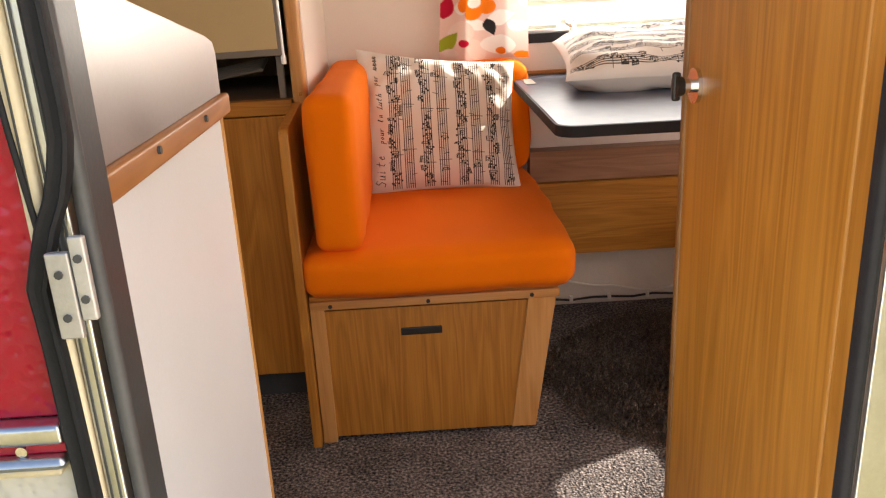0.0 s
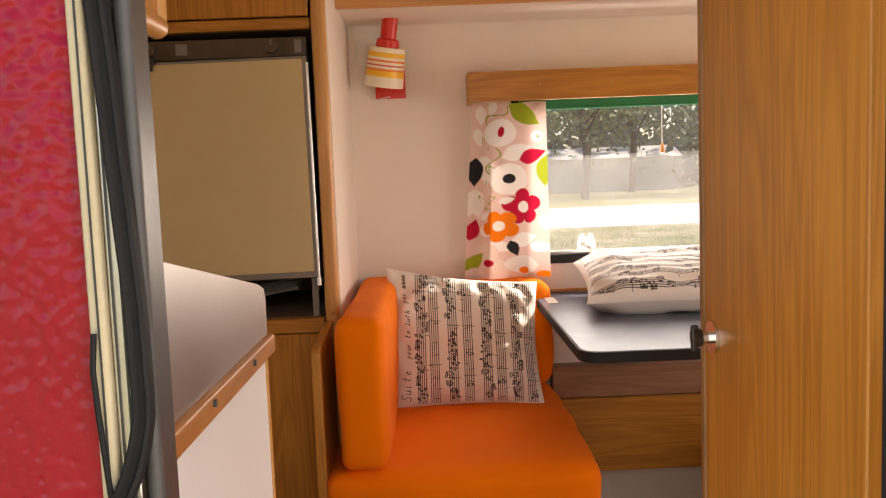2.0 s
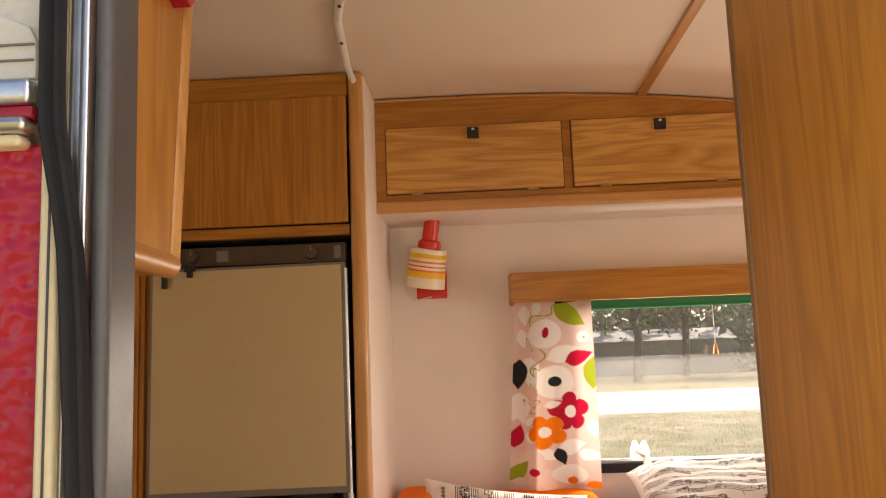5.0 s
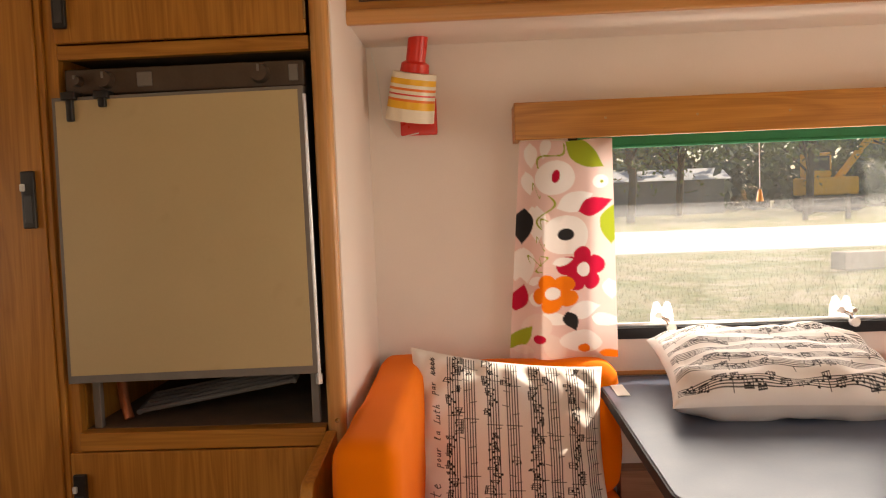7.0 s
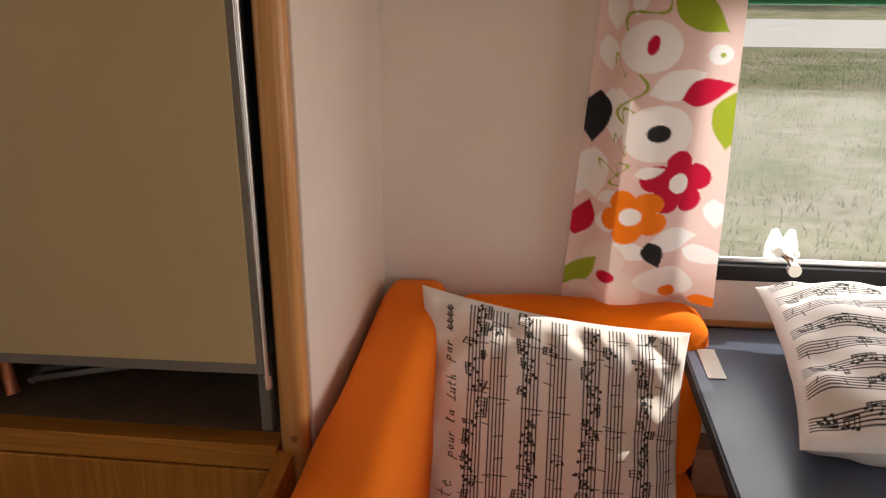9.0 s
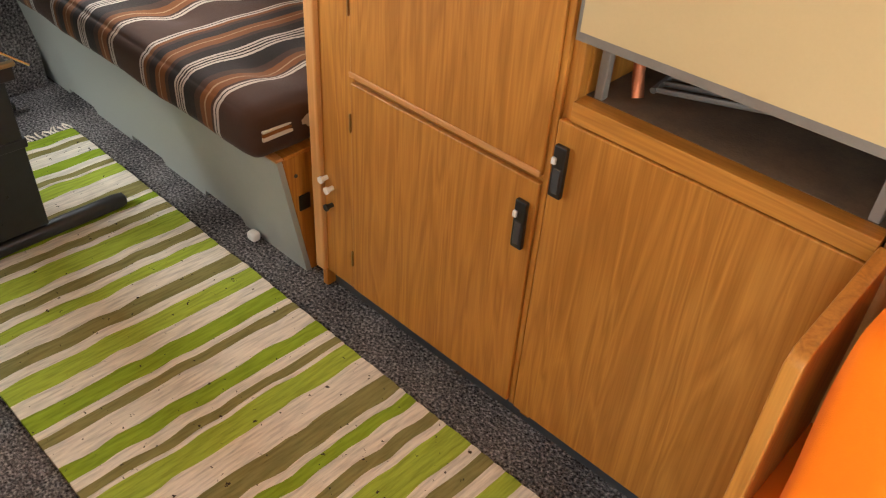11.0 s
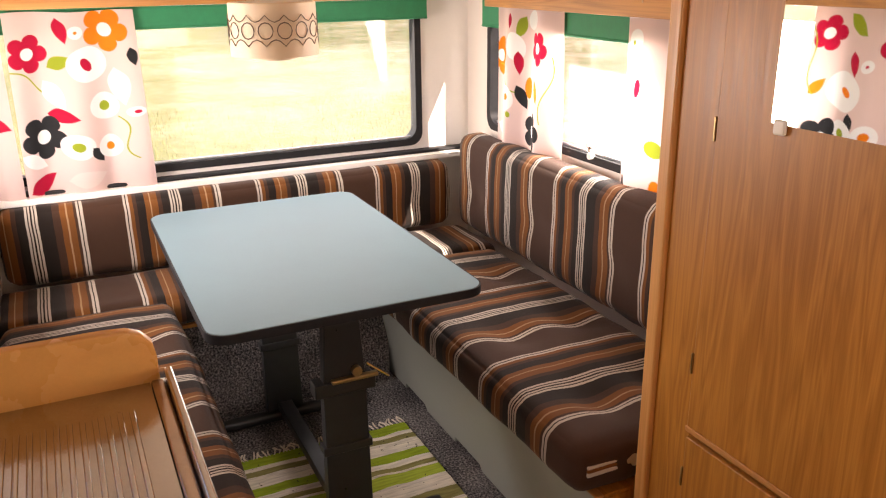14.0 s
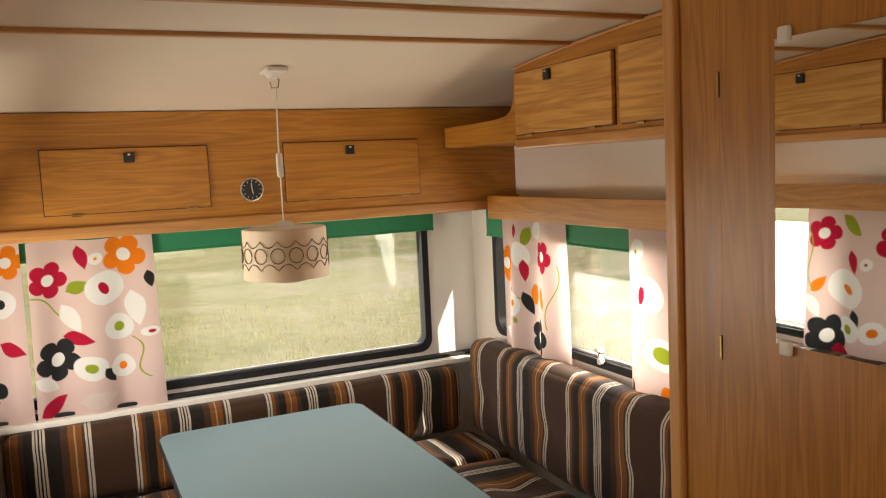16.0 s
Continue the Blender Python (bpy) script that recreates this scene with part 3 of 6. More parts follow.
# ---- windows ----
def window(name, axis, plane, sign, hole, label, catches=(), pads=False):
    """A window in a hole: rubber frame, acrylic pane, a sill lip and its catches."""
    a0, a1, b0, b1 = hole
    mid = ((a0 + a1) / 2, plane, b0) if axis == "y" else (plane, (a0 + a1) / 2, b0)
    w = thing(name, mid, label, "window", kind="structure")
    outer, inner = round_rect(a0 - 0.012, a1 + 0.012, b0 - 0.012, b1 + 0.012, 0.055), round_rect(a0 + 0.016, a1 - 0.016, b0 + 0.016, b1 - 0.016, 0.05)
    part("window_frame", ring_plate(outer, inner, plane - sign * 0.010, plane + sign * 0.045, axis), black_rubber, w, "black rubber window surround")
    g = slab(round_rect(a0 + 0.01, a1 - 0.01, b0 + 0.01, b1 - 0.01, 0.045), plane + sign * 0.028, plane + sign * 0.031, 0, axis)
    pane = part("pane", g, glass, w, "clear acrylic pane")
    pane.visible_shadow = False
    bar = (a0 + 0.03, a1 - 0.03, plane + sign * 0.006, plane + sign * 0.014, b0 + 0.017, b0 + 0.027)
    bar = tuple([bar[0], bar[1], *sorted(bar[2:4]), *bar[4:]])
    bar = bar if axis == "y" else (bar[2], bar[3], bar[0], bar[1], bar[4], bar[5])
    part("aluminium_bar", box(*bar, 0.002), aluminium, w, "aluminium bottom bar")
    for c in catches:
        def spot(along, off, z):
            p = plane - sign * off
            return (c + along, p, b0 + z) if axis == "y" else (p, c + along, b0 + z)

        pad = [(c - 0.030, b0 + 0.012), (c + 0.030, b0 + 0.012), (c + 0.029, b0 + 0.045), (c + 0.021, b0 + 0.074), (c + 0.011, b0 + 0.076), (c + 0.001, b0 + 0.058), (c - 0.010, b0 + 0.077), (c - 0.020, b0 + 0.074), (c - 0.029, b0 + 0.045)]
        if pads:
            part("catch_pad", slab(pad, plane + sign * 0.0325, plane + sign * 0.040, 0.001, axis), clear_pad, w, "frosted clear plastic catch pad")
        catch = part("catch", tube([spot(-0.014, -0.012, 0.046), spot(-0.006, 0.010, 0.042), spot(0.004, 0.018, 0.034), spot(0.010, 0.016, 0.020)], 0.0065, 8), chrome, w, "metal window catch")
        for a, off, z, rr in ((-0.018, 0.0, 0.047, 0.009), (0.012, 0.012, 0.016, 0.012)):
            part("knob", rod(spot(a, off + 0.012, z), spot(a, off - 0.004, z), rr, 12), white_plastic, catch)
        part("lug", rod(spot(0.012, 0.006, 0.046), spot(0.012, 0.02, 0.046), 0.006, 10), chrome, catch)
    return w


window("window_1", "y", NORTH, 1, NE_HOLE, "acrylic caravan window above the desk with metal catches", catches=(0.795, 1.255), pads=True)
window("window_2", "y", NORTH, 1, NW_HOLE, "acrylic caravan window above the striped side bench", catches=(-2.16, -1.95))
window("window_3", "x", WEST, -1, W_HOLE, "wide acrylic caravan end window with rounded corners", catches=())
window("window_5", "y", SOUTH, -1, SW_HOLE, "acrylic caravan window above the bench behind the kitchen")
window("window_4", "x", EAST, 1, E_HOLE, "acrylic caravan end window")

# ---- tall cupboard with fridge and wardrobe ----
fridge_unit = thing("tall_cupboard", (-0.24, 0.27, 0), "tall oak veneer cupboard holding the fridge, doors closed", "cupboard")
part("side_panel", box(0.032, 0.052, 0.0245, NORTH, 0, ceiling_z(0) - 0.003, 0.002), wall_paint, fridge_unit, "warm white side panel")
part("corner_post", box(0.015, 0.050, -0.012, 0.024, 0, ceiling_z(0) - 0.004, 0.011, 4), trim_wood, fridge_unit, "rounded varnished corner post")
part("stile", box(-0.498, -0.474, -0.004, 0.02, 0.08, ceiling_z(0) - 0.004, 0.002), oak_z, fridge_unit)
part("rail", box(-0.474, 0.012, -0.004, 0.02, 1.545, 1.572, 0.002), oak_x, fridge_unit)
part("rail", box(-0.474, 0.012, -0.016, 0.02, 0.784, 0.820, 0.002), oak_x, fridge_unit)
part("top_board", box(-0.474, 0.012, -0.002, 0.02, 1.90, ceiling_z(0) - 0.004, 0.002), oak_x, fridge_unit)
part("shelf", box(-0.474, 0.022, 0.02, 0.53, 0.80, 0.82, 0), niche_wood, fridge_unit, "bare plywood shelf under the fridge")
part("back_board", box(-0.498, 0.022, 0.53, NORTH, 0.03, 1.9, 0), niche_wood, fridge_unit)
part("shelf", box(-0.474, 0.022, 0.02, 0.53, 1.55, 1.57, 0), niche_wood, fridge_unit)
part("partition", box(-0.498, -0.474, 0.02, 0.53, 0.03, ceiling_z(0) - 0.004, 0), oak_z, fridge_unit)
part("plinth", box(-0.498, 0.012, 0.03, 0.05, 0, 0.085, 0), dark_grey, fridge_unit)

part("screw", rod((0.036, -0.011, 0.832), (0.036, -0.0145, 0.832), 0.005, 10), chrome, fridge_unit)


def catch_handle(name, x, y, z, parent, h=0.10, w=0.026):
    """A black recessed pull with a small white push button."""
    hd = part(name, box(x - w / 2, x + w / 2, y - 0.011, y, z - h, z, 0.003), black_plastic, parent, "black plastic catch handle")
    part("push_button", box(x - 0.005 - w * 0.3, x + 0.004 - w * 0.3, y - 0.016, y - 0.008, z - 0.35 * h, z - 0.22 * h, 0.002), white_plastic, hd, "white push button")
    part("recess", box(x - w * 0.28, x + w * 0.28, y - 0.0125, y - 0.010, z - 0.9 * h, z - 0.42 * h, 0.001), dark_grey, hd)
    return hd


def hinges(x, y, zs, parent):
    for z in zs:
        part("hinge", box(x - 0.0022, x + 0.0022, y - 0.003, y + 0.002, z - 0.022, z + 0.022, 0.001), brass, parent, "small brown hinge")


d = part("door", box(-0.472, 0.010, -0.018, -0.0045, 1.574, 1.897, 0.003), oak_z, fridge_unit)
catch_handle("handle", -0.455, -0.018, 1.70, d)
hinges(0.010, -0.018, (1.62, 1.85), d)
d = part("door", box(-0.494, 0.010, -0.018, -0.0045, 0.085, 0.7815, 0.003), oak_z, fridge_unit)
catch_handle("handle", -0.474, -0.018, 0.741, d)

wardrobe = thing("wardrobe", (-0.84, 0.27, 0), "oak veneer wardrobe with two closed doors and small brown hinges", "wardrobe")
WX0, WX1 = -1.157, -0.500
part("side_panel", box(WX0, WX0 + 0.018, 0.004, NORTH, 0, ceiling_z(-1.1) - 0.003, 0.002), oak_z, wardrobe)
part("edge_post", box(WX0 - 0.002, WX0 + 0.032, -0.016, 0.004, 0.07, ceiling_z(-1.1) - 0.003, 0.005, 3), trim_wood, wardrobe, "varnished edge strip")
part("stile", box(WX0 + 0.032, -1.014, -0.004, 0.016, 0.07, ceiling_z(-1.1) - 0.003, 0.002), oak_z, wardrobe)
part("top_board", box(-1.014, WX1, -0.004, 0.016, 1.93, ceiling_z(-1) - 0.003, 0.002), oak_x, wardrobe)
part("stile", box(-0.5115, WX1 + 0.0015, -0.012, 0.016, 0.08, ceiling_z(-1) - 0.003, 0.002), oak_z, wardrobe)
part("rail", box(-1.014, WX1, -0.003, 0.016, 0.632, 0.672, 0.002), oak_x, wardrobe)
part("back_board", box(WX0 + 0.018, WX1, 0.50, NORTH, 0, 1.93, 0), oak_z, wardrobe)
part("plinth", box(WX0 + 0.02, WX1, 0.03, 0.05, 0, 0.085, 0), dark_grey, wardrobe)
upper = part("door", box(-1.010, -0.512, -0.018, -0.0045, 0.660, 1.925, 0.003), oak_z, wardrobe)
lower = part("door", box(-1.010, -0.512, -0.018, -0.0045, 0.085, 0.645, 0.003), oak_z, wardrobe)
part("bottom_lipping", box(-1.010, -0.512, -0.022, -0.0185, 0.660, 0.672, 0.002), trim_x, upper)
hinges(-1.011, -0.018, (0.81, 1.276, 1.743), upper)
hinges(-1.011, -0.018, (0.18, 0.55), lower)
catch_handle("handle", -0.538, -0.018, 0.600, lower, 0.105)
catch_handle("handle", -0.537, -0.018, 1.335, upper, 0.11)

mirror = thing("wall_mirror", (-0.74, -0.02, 1.28), "frameless rectangular mirror in plastic clips on the wardrobe door", "mirror")
part("glass", box(-0.882, -0.60, -0.023, -0.0185, 1.308, 1.800, 0), mirror_glass, mirror, "mirror glass")
for x in (-0.862, -0.623):
    for z, s in ((1.308, -1), (1.800, 1)):
        part("clip", box(x - 0.012, x + 0.012, -0.028, -0.0185, min(z - s * 0.008, z + s * 0.018), max(z - s * 0.008, z + s * 0.018), 0.004), white_plastic, mirror, "white plastic clip")

# coat-hook like plugs low on the wardrobe stile and the bench end
for x, y, z, m, c in ((-1.115, -0.004, 0.356, white_plastic, "white"), (-1.095, -0.004, 0.336, white_plastic, "white"), (-1.098, -0.004, 0.286, black_plastic, "black")):
    solid("plug", joined(rod((x, y + 0.001, z), (x, y - 0.016, z), 0.006, 12), rod((x, y - 0.016, z), (x, y - 0.022, z), 0.009, 12)), m, f"small round {c} plug on the wardrobe stile", "plug", kind="thing")

# ---- the fridge ----
fridge = thing("fridge", (-0.24, 0.25, 0.86), "cream caravan fridge with brown fascia, slightly crooked in its niche", "fridge")
part("cabinet", box(-0.468, -0.006, 0.03, 0.50, 0.922, 1.525, 0.004), dark_grey, fridge)
part("fascia", box(-0.468, 0.0, 0.006, 0.03, 1.478, 1.528, 0.004), fridge_grey, fridge, "dark brown control fascia")
for x, r in ((-0.385, 0.017), (-0.085, 0.019), (-0.44, 0.011)):
    k = part("knob", rod((x, 0.006, 1.505), (x, -0.012, 1.505), r, 20, r * 0.85), fridge_grey, fridge)
    part("pointer", box(x - 0.002, x + 0.002, -0.015, -0.011, 1.507, 1.505 + r * 0.8, 0), fridge_rim, k)
part("badge", box(-0.325, -0.295, 0.003, 0.0065, 1.49, 1.518, 0.002), fridge_rim, fridge)
part("badge", box(-0.03, -0.012, 0.003, 0.0065, 1.488, 1.52, 0.002), fridge_rim, fridge)
door = slab([(-0.484, 1.472), (0.0, 1.476), (0.004, 0.926), (-0.488, 0.919)], -0.018, 0.004, 0.002, "y")
fdoor = part("door", door, fridge_rim, fridge, "grey rimmed door")
part("door_panel", slab([(-0.476, 1.465), (-0.010, 1.469), (-0.006, 0.942), (-0.480, 0.935)], -0.0205, -0.0175, 0.001, "y"), fridge_cream, fdoor, "cream door panel")
part("hinge_rod", rod((0.0045, -0.014, 0.912), (0.001, -0.014, 1.46), 0.0045, 8), aluminium, fridge, "thin metal rod")
part("hinge_pin", rod((0.004, -0.012, 0.905), (0.004, -0.012, 0.924), 0.007, 10), aluminium, fridge)
for x, z0, w in ((-0.445, 1.425, 0.014), (-0.382, 1.450, 0.015)):
    part("latch", joined(box(x - w / 2, x + w / 2, -0.030, -0.019, z0, 1.468, 0.003), box(x - 0.017, x + 0.012, -0.028, 0.004, 1.466, 1.482, 0.003)), black_plastic, fridge, "black plastic door latch")
for x in (-0.452, -0.012):
    part("foot", box(x - 0.008, x + 0.008, 0.02, 0.036, 0.82, 0.922, 0.002), fridge_rim, fridge)

# loose things in the niche under the fridge
grille = thing("ventilation_grille", (-0.26, 0.12, 0.822), "grey plastic ventilation grille lying under the fridge", "grille")
for k in range(5):
    a, b = Vector((-0.40, 0.10 + k * 0.022, 0.832 + k * 0.004)), Vector((-0.08, 0.14 + k * 0.022, 0.880 + k * 0.004))
    part("slat", tube([a, (a + b) / 2, b], 0.005, 6), fridge_rim, grille)
part("end_bar", tube([(-0.40, 0.095, 0.831), (-0.40, 0.195, 0.848)], 0.006, 6), fridge_rim, grille)
part("end_bar", tube([(-0.08, 0.135, 0.879), (-0.08, 0.235, 0.896)], 0.006, 6), fridge_rim, grille)
copper = plain("copper pipe", (0.62, 0.22, 0.10), 0.35, 0.8, vary=0.2)
pipe = thing("gas_pipe", (-0.42, 0.08, 0.822), "copper gas pipe with a white collar under the fridge", "pipe")
part("pipe", tube([(-0.405, 0.06, 0.828), (-0.418, 0.07, 0.86), (-0.432, 0.09, 0.913)], 0.010, 10), copper, pipe)
part("collar", tube([(-0.405, 0.06, 0.822), (-0.405, 0.06, 0.822)], 0.016, 14), white_plastic, pipe, "white collar")


# ---- lockers along the ceiling ----
def knob_catch(x, y, z, parent, along="x", name="catch"):
    s = 0.016
    b = (x - s, x + s, y - 0.010, y, z - s, z + s) if along == "x" else (x, x + 0.010, y - s, y + s, z - s, z + s)
    k = part(name, box(*b, 0.003), black_plastic, parent, "square black plastic push catch")
    b = (x - 0.004, x + 0.004, y - 0.0125, y - 0.009, z + 0.006, z + 0.012) if along == "x" else (x + 0.009, x + 0.0125, y - 0.004, y + 0.004, z + 0.006, z + 0.012)
    part("button", box(*b, 0.001), white_plastic, k)
    return k


def butt_hinge(x, y, z, parent, along="x"):
    m = 0.016
    b = (x - m, x + m, y - 0.006, y + 0.001, z - 0.004, z + 0.004) if along == "x" else (x - 0.001, x + 0.006, y - m, y + m, z - 0.004, z + 0.004)
    part("hinge", box(*b, 0.002), brass, parent, "small brass hinge")


def side_locker(x0, x1, doors, yf, label, bottom=1.662):
    """An overhead locker on the north wall: face frame under the arched ceiling, hinged flaps, floor with a moulding."""
    lk = thing("overhead_locker", ((x0 + x1) / 2, NORTH, bottom), label, "cupboard")
    outline = [(x0, bottom), (x1, bottom)] + [(x1 - k * (x1 - x0) / 14, ceiling_z(x1 - k * (x1 - x0) / 14) - 0.004) for k in range(15)]
    part("face_frame", slab(outline, yf, yf + 0.018, 0, "y"), oak_x, lk)
    part("bottom_board", box(x0, x1, yf + 0.004, NORTH, bottom - 0.018, bottom, 0.002), wall_paint, lk)
    part("moulding", box(x0, x1, yf - 0.012, yf + 0.016, bottom - 0.026, bottom + 0.006, 0.009, 4), trim_x, lk, "rounded varnished moulding")
    top = outline[2:]
    bead = [(x, yf - 0.003, z - 0.004) for x, z in top]
    part("top_bead", tube(bead, 0.005, 8), trim_x, lk)
    for a, b, z0, z1, knob in doors:
        f = part("flap", box(a, b, yf - 0.013, yf - 0.0005, z0, z1, 0.003), pale_x, lk, "pale oak flap door")
        # dark plate 3 mm wider than the flap paints its shadow gap
        part("rebate", box(a - 0.003, b + 0.003, yf - 0.0022, yf + 0.0004, z0 - 0.003, z1 + 0.003, 0), gap_shade, lk)
        knob_catch((a + b) / 2 if knob is None else knob, yf - 0.013, z1 - 0.024, f)
        butt_hinge(a + 0.085, yf - 0.012, z0 - 0.003, f)
        butt_hinge(b - 0.085, yf - 0.012, z0 - 0.003, f)
    return lk


side_locker(0.046, 1.95, [(0.083, 0.572, 1.688, 1.874, None), (0.600, 1.085, 1.688, 1.874, None), (1.115, 1.60, 1.688, 1.866, None)], 0.235, "oak overhead locker with flap doors above the desk window")

# small lockers beyond the wardrobe, with a shaped shelf at their end
nl = side_locker(-2.135, -1.160, [(-2.125, -1.635, 1.712, 1.898, -1.93), (-1.605, -1.19, 1.712, 1.906, -1.40)], 0.235, "oak overhead locker with flap doors above the side bench", 1.692)
bracket = [(-2.66, 1.765), (-2.66, 1.692), (-2.135, 1.692), (-2.135, 1.905), (-2.145, 1.87), (-2.150, 1.83), (-2.165, 1.795), (-2.20, 1.775), (-2.28, 1.768), (-2.45, 1.765)]
part("shelf_rail", slab(bracket, 0.232, 0.250, 0.001, "y"), oak_x, nl, "curved shelf rail")
part("shelf", box(-2.66, -2.135, 0.25, NORTH, 1.690, 1.706, 0.001), oak_x, nl)

# end locker over the wide window
WF = -2.70
sl = side_locker(-2.10, -1.10, [(-2.085, -1.605, 1.695, 1.885, -1.90), (-1.58, -1.12, 1.695, 1.89, -1.38)], 0.335, "oak overhead locker with flap doors above the kitchen-side bench", 1.675)
sl.matrix_basis = Matrix.Translation((0, NORTH + SOUTH, 0)) @ Matrix.Diagonal((1, -1, 1, 1)) @ sl.matrix_basis
el = thing("end_locker", (WF - 0.2, -0.46, 1.46), "oak locker across the end wall with two flap doors", "cupboard")
top_z = ceiling_z(WF) - 0.004
part("front_board", box(WF - 0.018, WF, SOUTH, NORTH, 1.48, top_z, 0.001), oak_y, el)
part("bottom_moulding", box(WF - 0.016, WF + 0.012, SOUTH, NORTH, 1.452, 1.492, 0.008, 4), trim_y, el, "rounded varnished moulding")
part("bottom_board", box(WEST, WF - 0.002, SOUTH, NORTH, 1.462, 1.478, 0), white_paint, el)
for y0, y1, z0, z1, yk in ((-1.12, -0.622, 1.53, 1.730, -0.865), (-0.365, 0.137, 1.53, 1.730, -0.13)):
    f = part("flap", box(WF - 0.001, WF + 0.010, y0, y1, z0, z1, 0.003), oak_y, el)
    # painted shadow line round the end locker's flap
    part("rebate", box(WF - 0.0004, WF + 0.0022, y0 - 0.003, y1 + 0.003, z0 - 0.003, z1 + 0.003, 0), gap_shade, el)
    knob_catch(WF + 0.010, yk, z1 - 0.03, f, "y")
    butt_hinge(WF + 0.010, y0 + 0.09, z0 - 0.003, f, "y")
    butt_hinge(WF + 0.010, y1 - 0.06, z0 - 0.003, f, "y")

# round clock or thermometer on the end locker
clock = thing("round_clock", (WF + 0.002, -0.485, 1.578), "small round black dial clock with a chrome rim", "clock")
cx, cy, cz = WF + 0.002, -0.485, 1.578
part("case", rod((cx - 0.002, cy, cz), (cx + 0.014, cy, cz), 0.040, 32), chrome, clock, "chrome rim")
part("dial", rod((cx + 0.010, cy, cz), (cx + 0.0155, cy, cz), 0.035, 32), black_plastic, clock, "black dial")
for k in range(12):
    a = radians(30 * k)
    part("hour_mark", tube([(cx + 0.016, cy + 0.026 * math.sin(a), cz + 0.026 * math.cos(a)), (cx + 0.016, cy + 0.031 * math.sin(a), cz + 0.031 * math.cos(a))], 0.001, 6), white_plastic, clock)
part("clock_hand", tube([(cx + 0.0165, cy, cz), (cx + 0.0165, cy - 0.002, cz + 0.022)], 0.0012, 6), white_plastic, clock)
part("clock_hand", tube([(cx + 0.0165, cy, cz), (cx + 0.0165, cy + 0.003, cz - 0.014)], 0.0012, 6), white_plastic, clock)

# pelmets over the windows
def pelmet(x0, x1, z0, z1, label):
    p = thing("pelmet", ((x0 + x1) / 2, NORTH, z0), label, "pelmet")
    part("front_board", box(x0, x1, NORTH - 0.135, NORTH - 0.12, z0, z1, 0.002), oak_x, p)
    part("end_board", box(x0, x0 + 0.014, NORTH - 0.12, NORTH, z0, z1, 0.001), oak_y, p)
    part("end_board", box(x1 - 0.014, x1, NORTH - 0.12, NORTH, z0, z1, 0.001), oak_y, p)
    for k in range(4):
        x = x0 + (0.2 + 0.2 * k) * (x1 - x0)
        part("screw", rod((x, NORTH - 0.134, (z0 + z1) / 2), (x, NORTH - 0.137, (z0 + z1) / 2), 0.003, 8), brass, p)
    return p


pelmet(0.418, 1.50, 1.385, 1.474, "oak veneer pelmet board above the desk window")
pelmet(-2.69, -1.168, 1.418, 1.505, "oak veneer pelmet board above the side bench window")
sp = pelmet(-2.69, -1.10, 1.418, 1.505, "oak veneer pelmet board above the kitchen-side bench window")
sp.matrix_basis = Matrix.Translation((0, NORTH + SOUTH, 0)) @ Matrix.Diagonal((1, -1, 1, 1)) @ sp.matrix_basis

# roller blinds
def blind(name_label, axis, a0, a1, plane, z0, z1, r=0.012):
    b = thing("roller_blind", ((a0 + a1) / 2, plane, z1) if axis == "y" else (plane, (a0 + a1) / 2, z1), name_label, "blind")
    f = (a0, a1, plane - 0.0015, plane + 0.0015, z0, z1) if axis == "y" else (plane - 0.0015, plane + 0.0015, a0, a1, z0, z1)
    part("cloth", box(*f, 0), green_blind, b)
    e = ((a0, plane, z0), (a1, plane, z0)) if axis == "y" else ((plane, a0, z0), (plane, a1, z0))
    part("bottom_rod", rod(*e, 0.005, 8), green_blind, b)
    e = ((a0, plane, z1), (a1, plane, z1)) if axis == "y" else ((plane, a0, z1), (plane, a1, z1))
    part("roller", rod(*e, 0.018, 14), green_blind, b)
    return b


b1 = blind("green roller blind rolled up behind the desk window pelmet", "y", 0.58, 1.42, NORTH - 0.03, 1.366, 1.44)
part("pull_cord", tube([(1.03, NORTH - 0.03, 1.366), (1.03, NORTH - 0.03, 1.24)], 0.0012, 6), white_plastic, b1)
part("pull_knob", rod((1.03, NORTH - 0.03, 1.215), (1.03, NORTH - 0.03, 1.245), 0.009, 12, 0.004), trim_wood, b1, "small wooden pull")
blind("green roller blind partly drawn at the side bench window", "y", -2.90, -1.25, NORTH - 0.03, 1.335, 1.47)
blind("green roller blind rolled up above the end window", "x", -1.28, 0.345, WEST + 0.035, 1.365, 1.452)

# ---- orange seat ----
seat = thing("corner_seat", (0.33, 0.15, 0), "oak box seat with bright orange cotton cushions", "seat")
SY = -0.235
part("front_board", slab([(0.066, 0.012), (0.512, 0.012), (0.560, 0.350), (0.066, 0.350)], SY, SY + 0.012, 0.001, "y"), oak_z, seat)
part("post", slab([(0.036, 0.0), (0.070, 0.0), (0.070, 0.358), (0.036, 0.358)], SY - 0.008, SY + 0.02, 0.002, "y"), trim_wood, seat)
part("post", slab([(0.506, 0.012), (0.566, 0.012), (0.619, 0.358), (0.552, 0.358)], SY - 0.006, SY + 0.02, 0.002, "y"), trim_wood, seat)
part("top_rail", box(0.036, 0.626, SY - 0.010, SY + 0.02, 0.356, 0.378, 0.003), trim_x, seat)
part("side_board", slab([(SY + 0.02, 0.0), (NORTH - 0.06, 0.0), (NORTH - 0.06, 0.372), (SY + 0.02, 0.372)], 0.55, 0.566, 0.001, "x"), oak_y, seat)
part("seat_board", box(0.036, 0.622, SY, NORTH - 0.002, 0.374, 0.388, 0.001), oak_x, seat)
